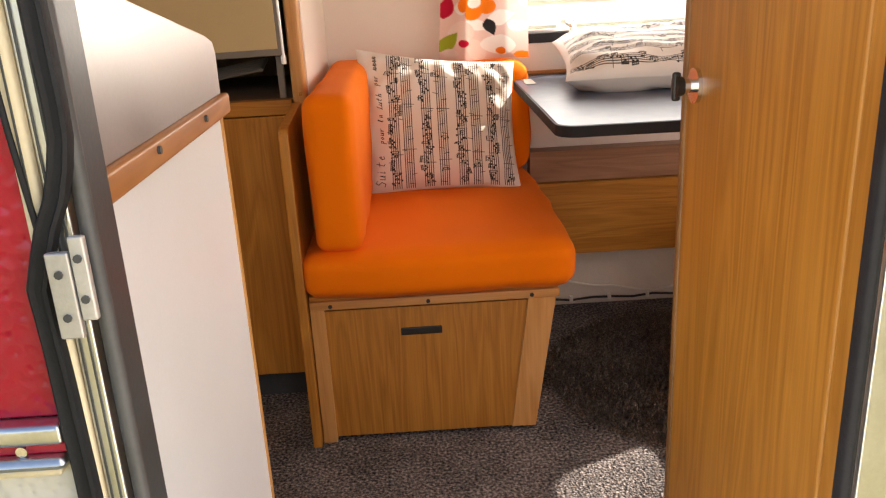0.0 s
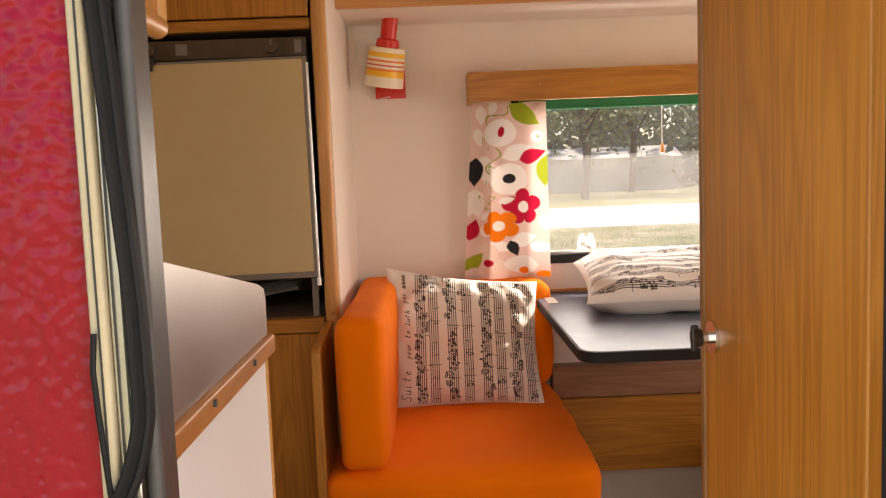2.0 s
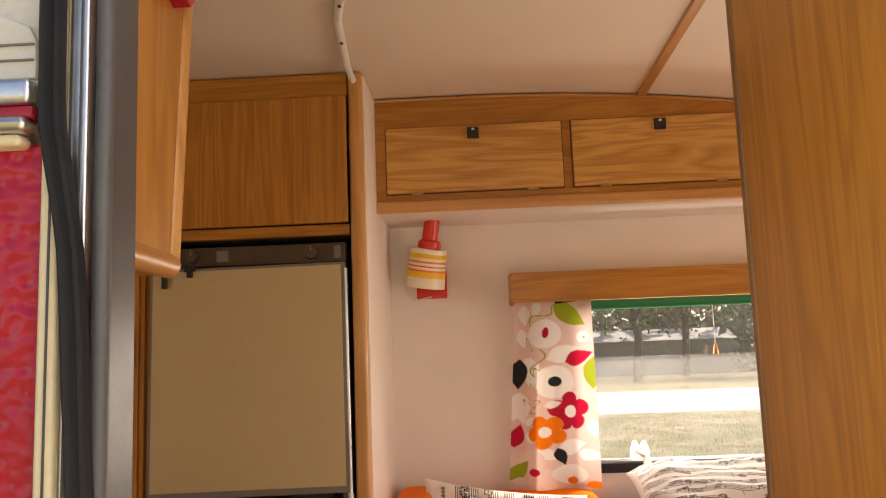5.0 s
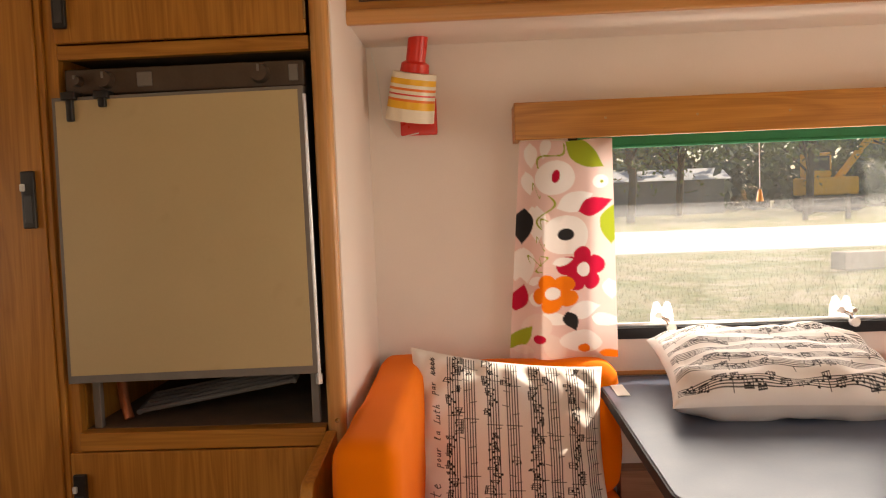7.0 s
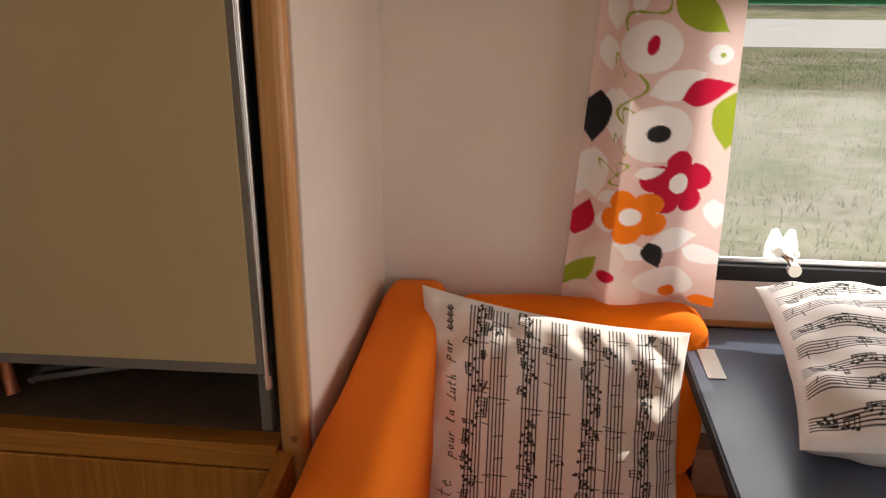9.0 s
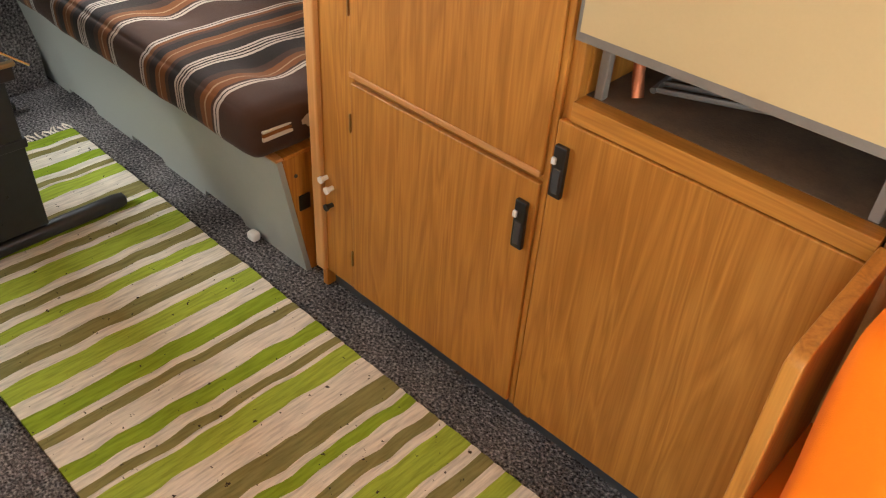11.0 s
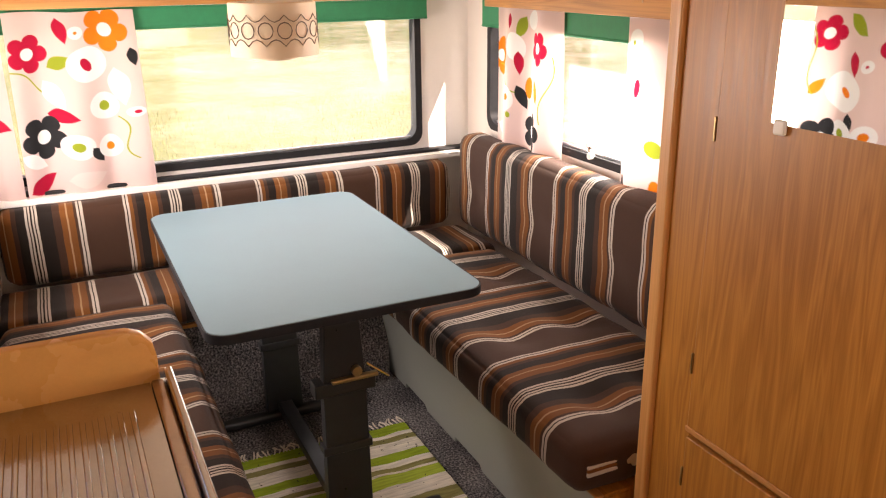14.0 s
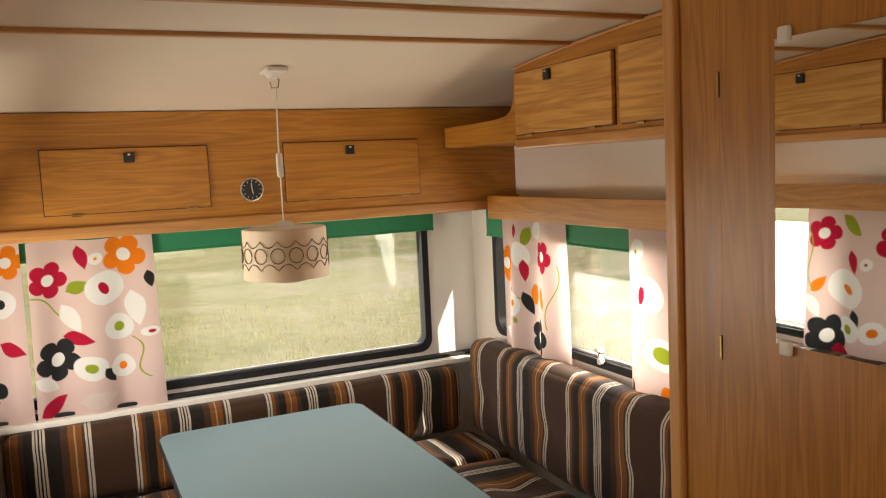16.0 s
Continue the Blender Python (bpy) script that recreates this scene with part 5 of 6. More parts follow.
rag_mats = {c: rag_mat(n, c) for c, n in ((GREEN, "green rag weft"), (OLIVE, "olive rag weft"), (ECRU, "ecru rag weft"), (LIME, "lime rag weft"))}
rug = thing("rag_rug", (-1.4, -0.43, 0), "woven rag rug striped in lime, olive and ecru on the carpet", "rug")
x, k = -2.31, 0
while x < -0.30:
    colour, w = BANDS[k % len(BANDS)]
    k += 1
    bm = bmesh.new()
    n = 26
    edge = lambda xx, j: xx + 0.010 * noise.noise(Vector((xx * 7, j * 0.35, 3.0))) + 0.010 * (j / n - 0.5)
    r0 = [bm.verts.new((edge(x, j), -0.765 + 0.655 * j / n + 0.006 * noise.noise(Vector((x * 5, 0, j // n))), 0.009)) for j in range(n + 1)]
    r1 = [bm.verts.new((edge(x + w, j), -0.765 + 0.655 * j / n + 0.006 * noise.noise(Vector((x * 5 + w * 5, 0, j // n))), 0.009)) for j in range(n + 1)]
    mid = [bm.verts.new(((a.co.x + b.co.x) / 2, (a.co.y + b.co.y) / 2, 0.012)) for a, b in zip(r0, r1)]
    for a, b in ((r0, mid), (mid, r1)):
        for j in range(n):
            bm.faces.new((a[j], b[j], b[j + 1], a[j + 1]))
    out = [r0[0], mid[0], r1[0]], [r1[-1], mid[-1], r0[-1]]
    for chain in out:
        low = [bm.verts.new((v.co.x, v.co.y, 0.0005)) for v in chain]
        for a in range(2):
            bm.faces.new((chain[a], low[a], low[a + 1], chain[a + 1]))
    bmesh.ops.recalc_face_normals(bm, faces=bm.faces)
    part("weft_band", bm, rag_mats[colour], rug)
    x += w
rng = random.Random(3)
tassels = []
for j in range(46):
    y = -0.76 + 0.65 * j / 45 + rng.uniform(-0.004, 0.004)
    tassels.append(tube([(-2.305, y, 0.008), (-2.33, y + rng.uniform(-0.01, 0.01), 0.006), (-2.345 - rng.uniform(0, 0.015), y + rng.uniform(-0.015, 0.015), 0.004)], 0.003, 5))
tagged(part("fringe", joined(*tassels), rag_mats[ECRU], rug, "ecru fringe"), kind="stuff")


# ---- lamps ----
def stripe_band(name, color):
    return plain(name, color, 0.4, vary=0.04, relief=0.02)


wl = thing("wall_lamp", (0.18, NORTH, 1.42), "striped orange and yellow wall spotlight on a red plate", "lamp")
part("wall_plate", box(0.130, 0.224, NORTH - 0.016, NORTH - 0.001, 1.405, 1.50, 0.004), red_plastic, wl, "square red wall plate")
part("arm", rod((0.180, NORTH - 0.016, 1.455), (0.178, NORTH - 0.085, 1.50), 0.009, 12), red_plastic, wl)
axis_m = Matrix.Translation((0.176, NORTH - 0.085, 1.55)) @ pose(0, 0, 0, 10, 9, 0)
cream_p, yellow_p, orange_p = stripe_band("cream shade paint", (0.84, 0.76, 0.60)), stripe_band("yellow shade paint", (0.90, 0.50, 0.03)), stripe_band("orange shade paint", (0.85, 0.20, 0.02))


def turned(profile, m, seg=32):
    bm = lathe(profile, seg)
    bm.transform(m)
    bmesh.ops.recalc_face_normals(bm, faces=bm.faces)
    return bm


part("socket_cup", turned([(0.001, 0.095), (0.021, 0.095), (0.024, 0.09), (0.024, 0.03), (0.034, 0.024), (0.036, 0.004), (0.030, 0.0), (0.001, 0.0)], axis_m), red_plastic, wl, "red socket cup")


def shade_r(z):
    return 0.055 + 0.006 * (-z / 0.115)


shade_root = None
for z0, z1, m in ((0.002, -0.012, cream_p), (-0.012, -0.026, yellow_p), (-0.026, -0.034, cream_p), (-0.034, -0.040, orange_p), (-0.040, -0.048, cream_p), (-0.048, -0.052, red_plastic), (-0.052, -0.060, cream_p), (-0.060, -0.066, orange_p), (-0.066, -0.084, yellow_p), (-0.084, -0.115, cream_p)):
    r0, r1 = shade_r(z0), shade_r(z1)
    bm = turned([(r0, z0), (r1, z1), (r1 - 0.003, z1), (r0 - 0.003, z0), (r0, z0)], axis_m)
    if shade_root is None:
        shade_root = part("shade", bm, m, wl, "cylindrical shade with cream, yellow, orange and red bands")
    else:
        part("band", bm, m, shade_root)
part("shade_top", turned([(0.055, 0.001), (0.030, 0.003), (0.001, 0.003)], axis_m), cream_p, shade_root)
part("cord", tube([(0.176, NORTH - 0.02, 1.41), (0.12, NORTH - 0.012, 1.40), (0.085, NORTH - 0.01, 1.45), (0.075, NORTH - 0.008, 1.56), (0.062, NORTH - 0.006, 1.62)], 0.0015, 6), white_plastic, wl, "thin pale flex")

wl.matrix_basis = Matrix.Translation((0.003, 0, 0.011)) @ wl.matrix_basis

PX, PY = -2.20, -0.505
pl = thing("pendant_lamp", (PX, PY, 1.33), "cream drum pendant lamp with a brown ring pattern over the table", "lamp")
pc = ceiling_z(PX)
shade_cloth = plain("cream pendant shade", (0.78, 0.64, 0.47), 0.6, vary=0.05, scale=14, relief=0.1)
brown_print = plain("dark brown print", (0.07, 0.035, 0.02), 0.6, vary=0.1)
z0, z1, R = 1.333, 1.474, 0.120
drum = part("shade", turned([(R, z0), (R - 0.002, z1 - 0.004), (R - 0.006, z1), (R - 0.010, z1 - 0.004), (R - 0.006, z0), (R, z0)], Matrix.Translation((PX, PY, 0)), 48), shade_cloth, pl, "cream drum shade")
part("diffuser", turned([(0.001, z0 + 0.004), (R - 0.012, z0 + 0.004), (R - 0.012, z0 + 0.010), (0.001, z0 + 0.010)], Matrix.Translation((PX, PY, 0)), 48), shade_cloth, pl)
part("lower_ring", turned([(0.055, z0 + 0.003), (0.058, z0 - 0.012), (0.035, z0 - 0.014), (0.001, z0 - 0.014)], Matrix.Translation((PX, PY, 0)), 32), shade_cloth, pl)
part("shade_cap", turned([(R - 0.008, z1), (0.03, z1 + 0.004), (0.022, z1 + 0.016), (0.004, z1 + 0.020)], Matrix.Translation((PX, PY, 0)), 48), white_plastic, pl, "white top")
n = 15
for k in range(n):
    a = 2 * math.pi * k / n

    def on(da, z, off=0.0008):
        return (PX + (R + off) * math.cos(a + da), PY + (R + off) * math.sin(a + da), z)

    w, zc = math.pi / n, (z0 + z1) / 2
    part("ring_print", tube([on(w * 0.78 * math.cos(radians(s)), zc + 0.021 * math.sin(radians(s))) for s in range(0, 361, 30)], 0.0013, 5), brown_print, drum, "brown ring")
    for s in (1, -1):
        part("zigzag_print", tube([on(-w, zc + s * 0.022), on(-w * 0.5, zc + s * 0.027), on(0, zc + s * 0.040), on(w * 0.5, zc + s * 0.027), on(w, zc + s * 0.022)], 0.0011, 5), brown_print, drum, "brown zigzag line")
part("cord", tube([(PX, PY, z1 + 0.015), (PX, PY, 1.72), (PX, PY + 0.004, pc - 0.05)], 0.0022, 6), white_plastic, pl, "white flex")
part("switch", cushion(PX - 0.008, PX + 0.008, PY - 0.009, PY + 0.009, 1.615, 1.685, 0.007, 6, 0, 0), white_plastic, pl, "white inline switch")
part("hook", tube([(PX, PY, pc - 0.012), (PX, PY + 0.014, pc - 0.03), (PX, PY + 0.01, pc - 0.05), (PX, PY - 0.008, pc - 0.052), (PX, PY - 0.012, pc - 0.036)], 0.002, 6), brass, pl)
part("ceiling_rose", joined(box(PX - 0.05, PX + 0.05, PY - 0.03, PY + 0.03, pc - 0.012, pc + 0.002, 0.005), rod((PX, PY, pc - 0.025), (PX, PY, pc - 0.01), 0.02, 16, 0.03)), white_plastic, pl, "white plastic ceiling plate")

# curved curtain rail on the ceiling
rail_pts = [(0.030, 0.0, 1.935), (0.027, -0.086, 1.948), (0.040, -0.24, 1.953), (0.049, -0.343, 1.953), (0.069, -0.433, 1.953), (0.101, -0.501, 1.953), (0.158, -0.561, 1.953), (0.30, -0.62, 1.953), (0.60, -0.64, 1.945), (0.9, -0.64, 1.91)]
cr = thing("curtain_rail", (0.3, -0.3, 1.94), "bent white curtain rail screwed to the ceiling", "rail")
part("rail", tube(rail_pts, 0.009, 8), white_plastic, cr)
for k in (2, 4, 6):
    x, y, z = rail_pts[k]
    part("screw", rod((x, y, z - 0.008), (x, y, z - 0.012), 0.004, 8), dark_grey, cr)

# ---- printed cloth ----
PINK, WHITE, RED, GREENP, ORANGE, BLACK, SOFT = (0.78, 0.58, 0.53), (0.88, 0.86, 0.83), (0.50, 0.012, 0.045), (0.30, 0.37, 0.03), (0.88, 0.22, 0.015), (0.025, 0.025, 0.027), (0.80, 0.66, 0.60)


def print_mat(name, rough=0.85, through=0.35):
    """Cloth whose print is stored on its points, letting some light through."""
    m, t, b = nodes_of(name)
    at = t.nodes.new("ShaderNodeAttribute")
    at.attribute_name = "print"
    v = mapped(t, (1, 1, 1))
    weave = noise_tex(t, v, 900, 1.0)
    col = mixed(t, 0.2, at.outputs["Color"], ramp(t, weave, [(0.3, (0.7, 0.7, 0.7)), (0.7, (1, 1, 1))]), "MULTIPLY")
    t.links.new(col, b.inputs["Base Color"])
    b.inputs["Roughness"].default_value, b.inputs["Specular IOR Level"].default_value = rough, 0.15
    bump(t, b, weave, 0.2, 0.001)
    if through:
        tl = t.nodes.new("ShaderNodeBsdfTranslucent")
        t.links.new(col, tl.inputs[0])
        mx = t.nodes.new("ShaderNodeMixShader")
        mx.inputs[0].default_value = through
        t.links.new(b.outputs[0], mx.inputs[1])
        t.links.new(tl.outputs[0], mx.inputs[2])
        t.links.new(mx.outputs[0], t.nodes["Material Output"].inputs[0])
    return m


curtain_cloth, pillow_cloth = print_mat("flower printed cotton", 0.85, 0.30), print_mat("music printed cotton", 0.8, 0.0)


def flower_print(U, V, motifs, ground=PINK):
    """Colours at cloth places U, V (metres) from flat motifs laid one over another."""
    C = np.empty(U.shape + (3,))
    C[:] = ground

    def lay(mask, colour):
        m = np.clip(mask, 0, 1)[..., None]
        C[:] = C * (1 - m) + np.array(colour) * m

    soft = 0.0012
    for kind, u, v, size, colour, turn in motifs:
        du, dv = U - u, V - v - 0.004 * np.sin(U * 40)
        ca, sa = math.cos(radians(turn)), math.sin(radians(turn))
        p, q = du * ca + dv * sa, -du * sa + dv * ca
        d, a = np.hypot(p, q), np.arctan2(q, p)
        if kind == "dot":
            lay((size - np.hypot(p * 0.9, q)) / soft, colour)
        elif kind == "oval":
            lay((size - np.hypot(p, q * 1.7)) / soft, colour)
        elif kind == "leaf":
            x = p / size
            w = 0.48 * size * np.sqrt(np.clip(1 - x * x, 0, 1)) * (1 - 0.35 * x)
            lay(np.where(np.abs(x) < 1, (w * np.clip(1 - np.abs(x) ** 3, 0, 1) - np.abs(q)) / soft, -1), colour)
        elif kind == "flower":
            r = size * (0.66 + 0.34 * np.abs(np.cos(2.5 * a)) ** 0.62)
            lay((r - d) / soft, colour)
            lay((size * 0.32 - d) / soft, WHITE)
        elif kind == "stem":
            bend = 0.02 * np.sin(p / size * 3.0)
            lay(np.where(np.abs(p) < size, (0.0034 - np.abs(q - bend)) / soft, -1), colour)
    return C


def cloth_sheet(name, width, height, step, place, colours, material):
    """A sheet of cloth: place(U, V) gives points, colours(U, V) the print."""
    nu, nv = int(width / step) + 1, int(height / step) + 1
    U, V = np.meshgrid(np.linspace(0, width, nu), np.linspace(0, height, nv))
    P, C = place(U, V), colours(U, V)
    me = bpy.data.meshes.new(name)
    idx = np.arange(nu * nv).reshape(nv, nu)
    quads = np.stack([idx[:-1, :-1], idx[:-1, 1:], idx[1:, 1:], idx[1:, :-1]], -1).reshape(-1, 4)
    me.vertices.add(nu * nv)
    me.vertices.foreach_set("co", P.reshape(-1).astype(np.float32))
    me.loops.add(quads.size)
    me.loops.foreach_set("vertex_index", quads.reshape(-1).astype(np.int32))
    me.polygons.add(len(quads))
    me.polygons.foreach_set("loop_start", np.arange(0, quads.size, 4, dtype=np.int32))
    me.update(calc_edges=True)
    attr = me.attributes.new("print", "FLOAT_COLOR", "POINT")
    attr.data.foreach_set("color", np.concatenate([C, np.ones(C.shape[:2] + (1,))], -1).reshape(-1).astype(np.float32))
    me.materials.append(material)
    me.shade_smooth()
    return me


def curtain(axis, a0, a1, plane, z0, z1, motifs, label, folds=2.2, depth=0.012, gather=1.15, phase=0.0, flare=0.02):
    """A hanging curtain in folds between a0 and a1, its print in metres from the top left as seen from the room."""
    w, h = (a1 - a0), z1 - z0

    def place(U, V):
        s = U / w
        wave = np.sin(2 * np.pi * folds * s + phase + 0.5 * np.sin(3 * s + 1.3)) * (0.5 + 0.5 * V / h) + 0.3 * np.sin(5.3 * s * folds + 4 * V)
        off = plane + depth * wave
        along = a0 + U + 0.010 * np.sin(4 * np.pi * s + phase) * V / h - flare * (1 - s) * V / h
        z = z1 - V + 0.003 * np.sin(9 * s)
        return np.stack((along, off, z), -1) if axis == "y" else np.stack((off, along, z), -1)

    c = thing("curtain", ((a0 + a1) / 2, plane, z0) if axis == "y" else (plane, (a0 + a1) / 2, z0), label, "curtain", "flowered curtains")
    me = cloth_sheet("cloth", w, h, 0.0022, place, lambda U, V: flower_print(U, V, motifs), curtain_cloth)
    me.transform(Matrix.Translation(-ORIGIN[c]))
    ob = new("cloth", me)
    ob.parent = c
    return c


A = [("leaf", 0.029, 0.035, 0.0346, WHITE, 85), ("leaf", 0.064, 0.018, 0.029, WHITE, 100), ("leaf", 0.162, 0.037, 0.0603, GREENP, 32), ("stem", 0.078, 0.038, 0.0418, GREENP, -48), ("leaf", 0.024, 0.104, 0.0324, WHITE, 78), ("dot", 0.088, 0.093, 0.0435, WHITE, 0),
     ("oval", 0.092, 0.09, 0.0167, RED, 97), ("dot", 0.202, 0.104, 0.0173, WHITE, 0), ("dot", 0.206, 0.105, 0.0045, GREENP, 0), ("leaf", 0.141, 0.152, 0.0513, WHITE, -22), ("leaf", 0.186, 0.165, 0.0469, RED, -18), ("leaf", 0.049, 0.208, 0.0502, WHITE, 88),
     ("leaf", 0.042, 0.205, 0.0469, WHITE, 80), ("leaf", 0.015, 0.211, 0.048, BLACK, 92), ("stem", 0.07, 0.18, 0.0424, GREENP, 96), ("stem", 0.081, 0.203, 0.0234, GREENP, -40), ("stem", 0.045, 0.123, 0.0089, GREENP, -12), ("dot", 0.116, 0.237, 0.0491, WHITE, 0),
     ("dot", 0.116, 0.236, 0.0156, BLACK, 0), ("leaf", 0.226, 0.214, 0.0513, GREENP, 93), ("leaf", 0.022, 0.311, 0.0491, WHITE, 84), ("leaf", 0.007, 0.309, 0.0446, WHITE, 95), ("stem", 0.06, 0.257, 0.01, GREENP, -18), ("stem", 0.045, 0.299, 0.0134, GREENP, -35),
     ("stem", 0.064, 0.309, 0.0201, GREENP, 70), ("flower", 0.156, 0.325, 0.0591, RED, -20), ("leaf", 0.048, 0.35, 0.0223, WHITE, -25), ("leaf", 0.111, 0.303, 0.0223, WHITE, -15), ("leaf", 0.013, 0.392, 0.0368, RED, -78), ("dot", 0.054, 0.396, 0.0201, WHITE, 0),
     ("dot", 0.054, 0.396, 0.0045, RED, 0), ("leaf", 0.221, 0.376, 0.0279, WHITE, 85), ("leaf", 0.161, 0.427, 0.0469, WHITE, -12), ("leaf", 0.212, 0.454, 0.0346, WHITE, 12), ("leaf", 0.1, 0.448, 0.0335, WHITE, 25), ("leaf", 0.127, 0.455, 0.0279, BLACK, 72),
     ("flower", 0.092, 0.383, 0.0513, ORANGE, 25), ("dot", 0.056, 0.468, 0.0357, SOFT, 0), ("leaf", 0.019, 0.493, 0.0379, GREENP, -52), ("oval", 0.098, 0.518, 0.0335, SOFT, 70), ("oval", 0.064, 0.499, 0.0201, RED, 5), ("oval", 0.157, 0.508, 0.0502, WHITE, 8),
     ("oval", 0.156, 0.526, 0.019, ORANGE, 8), ("leaf", 0.026, 0.526, 0.0251, SOFT, 10), ("leaf", 0.222, 0.54, 0.0234, ORANGE, 5)]
curtain("y", 0.433, 0.663, NORTH - 0.05, 0.835, 1.386, A, "pink curtain with large red and orange flowers beside the desk window", 1.6, 0.016, flare=0.042)

B = [("flower", 0.31, 0.065, 0.075, ORANGE, 10), ("flower", 0.06, 0.135, 0.065, RED, 5), ("leaf", 0.17, 0.06, 0.045, RED, 75), ("dot", 0.215, 0.065, 0.022, WHITE, 0), ("dot", 0.215, 0.065, 0.006, ORANGE, 0),
     ("leaf", 0.39, 0.16, 0.035, BLACK, 80), ("leaf", 0.155, 0.165, 0.045, GREENP, -30), ("dot", 0.24, 0.175, 0.06, WHITE, 0), ("oval", 0.235, 0.175, 0.026, RED, 60), ("stem", 0.07, 0.235, 0.09, GREENP, 25),
     ("leaf", 0.13, 0.28, 0.06, WHITE, 60), ("leaf", 0.34, 0.26, 0.07, WHITE, 80), ("dot", 0.28, 0.325, 0.048, WHITE, 0), ("dot", 0.28, 0.325, 0.018, GREENP, 0), ("oval", 0.38, 0.35, 0.03, WHITE, 0), ("oval", 0.385, 0.35, 0.012, RED, 0),
     ("leaf", 0.15, 0.35, 0.05, RED, 10), ("flower", 0.08, 0.42, 0.078, BLACK, 15), ("dot", 0.18, 0.455, 0.045, WHITE, 0), ("dot", 0.18, 0.455, 0.017, GREENP, 0), ("leaf", 0.235, 0.49, 0.035, BLACK, 60), ("dot", 0.285, 0.47, 0.042, WHITE, 0), ("dot", 0.285, 0.47, 0.015, ORANGE, 0),
     ("leaf", 0.04, 0.50, 0.05, WHITE, 30), ("stem", 0.35, 0.44, 0.08, GREENP, 70), ("leaf", 0.06, 0.58, 0.06, RED, -30), ("leaf", 0.20, 0.57, 0.06, SOFT, -10)]


def mirrored(motifs, width):
    return [(k, width - u, v, s, c, 180 - a) for k, u, v, s, c, a in motifs]


# on the end wall the room sees y growing to the right
curtain("x", -1.195, -0.785, WEST + 0.055, 0.795, 1.43, B, "pink curtain with large flowers hanging at the end window", 2.3, 0.016, phase=1.0)
curtain("x", -1.46, -1.215, WEST + 0.055, 0.80, 1.43, [("flower", 0.20, 0.06, 0.06, ORANGE, 0), ("dot", 0.17, 0.2, 0.05, WHITE, 0), ("dot", 0.17, 0.2, 0.018, BLACK, 0), ("leaf", 0.1, 0.3, 0.06, WHITE, 50), ("leaf", 0.2, 0.36, 0.05, RED, 30), ("flower", 0.1, 0.5, 0.07, BLACK, 0)], "pink flowered curtain at the corner of the end window", 1.4, 0.016)
C1 = [("leaf", 0.12, 0.075, 0.03, RED, 90), ("dot", 0.26, 0.06, 0.035, WHITE, 0), ("flower", 0.02, 0.20, 0.075, ORANGE, 0), ("leaf", 0.185, 0.085, 0.05, GREENP, 120), ("flower", 0.31, 0.155, 0.062, RED, 10), ("dot", 0.15, 0.16, 0.05, WHITE, 0),
      ("leaf", 0.175, 0.215, 0.045, RED, 85), ("stem", 0.09, 0.28, 0.09, GREENP, 30), ("leaf", 0.30, 0.31, 0.05, ORANGE, 60), ("oval", 0.225, 0.30, 0.04, ORANGE, 90), ("dot", 0.10, 0.36, 0.05, WHITE, 0), ("dot", 0.11, 0.355, 0.014, ORANGE, 0),
      ("leaf", 0.19, 0.34, 0.05, BLACK, 60), ("dot", 0.13, 0.42, 0.012, GREENP, 0), ("flower", 0.27, 0.46, 0.075, BLACK, 0), ("stem", 0.37, 0.3, 0.12, GREENP, 100), ("leaf", 0.05, 0.48, 0.05, WHITE, 20)]
curtain("y", -2.745, -2.295, NORTH - 0.05, 0.875, 1.435, C1, "pink flowered curtain bunched at the side bench window", 2.4, 0.016, phase=0.4)
C2 = [("dot", 0.05, 0.09, 0.035, WHITE, 0), ("dot", 0.04, 0.095, 0.008, GREENP, 0), ("flower", 0.30, 0.12, 0.10, ORANGE, 0), ("oval", 0.08, 0.23, 0.035, RED, 90), ("dot", 0.10, 0.23, 0.06, WHITE, 0), ("oval", 0.08, 0.23, 0.028, RED, 90), ("dot", 0.16, 0.40, 0.05, WHITE, 0), ("dot", 0.16, 0.40, 0.026, GREENP, 0),
      ("stem", 0.24, 0.36, 0.12, GREENP, 70), ("oval", 0.17, 0.52, 0.028, ORANGE, 90), ("leaf", 0.04, 0.53, 0.045, BLACK, 60), ("flower", 0.34, 0.30, 0.06, RED, 0)]
curtain("y", -1.945, -1.45, NORTH - 0.05, 0.835, 1.435, C2, "pink flowered curtain at the side bench window, next to the wardrobe", 2.2, 0.016, phase=2.0)


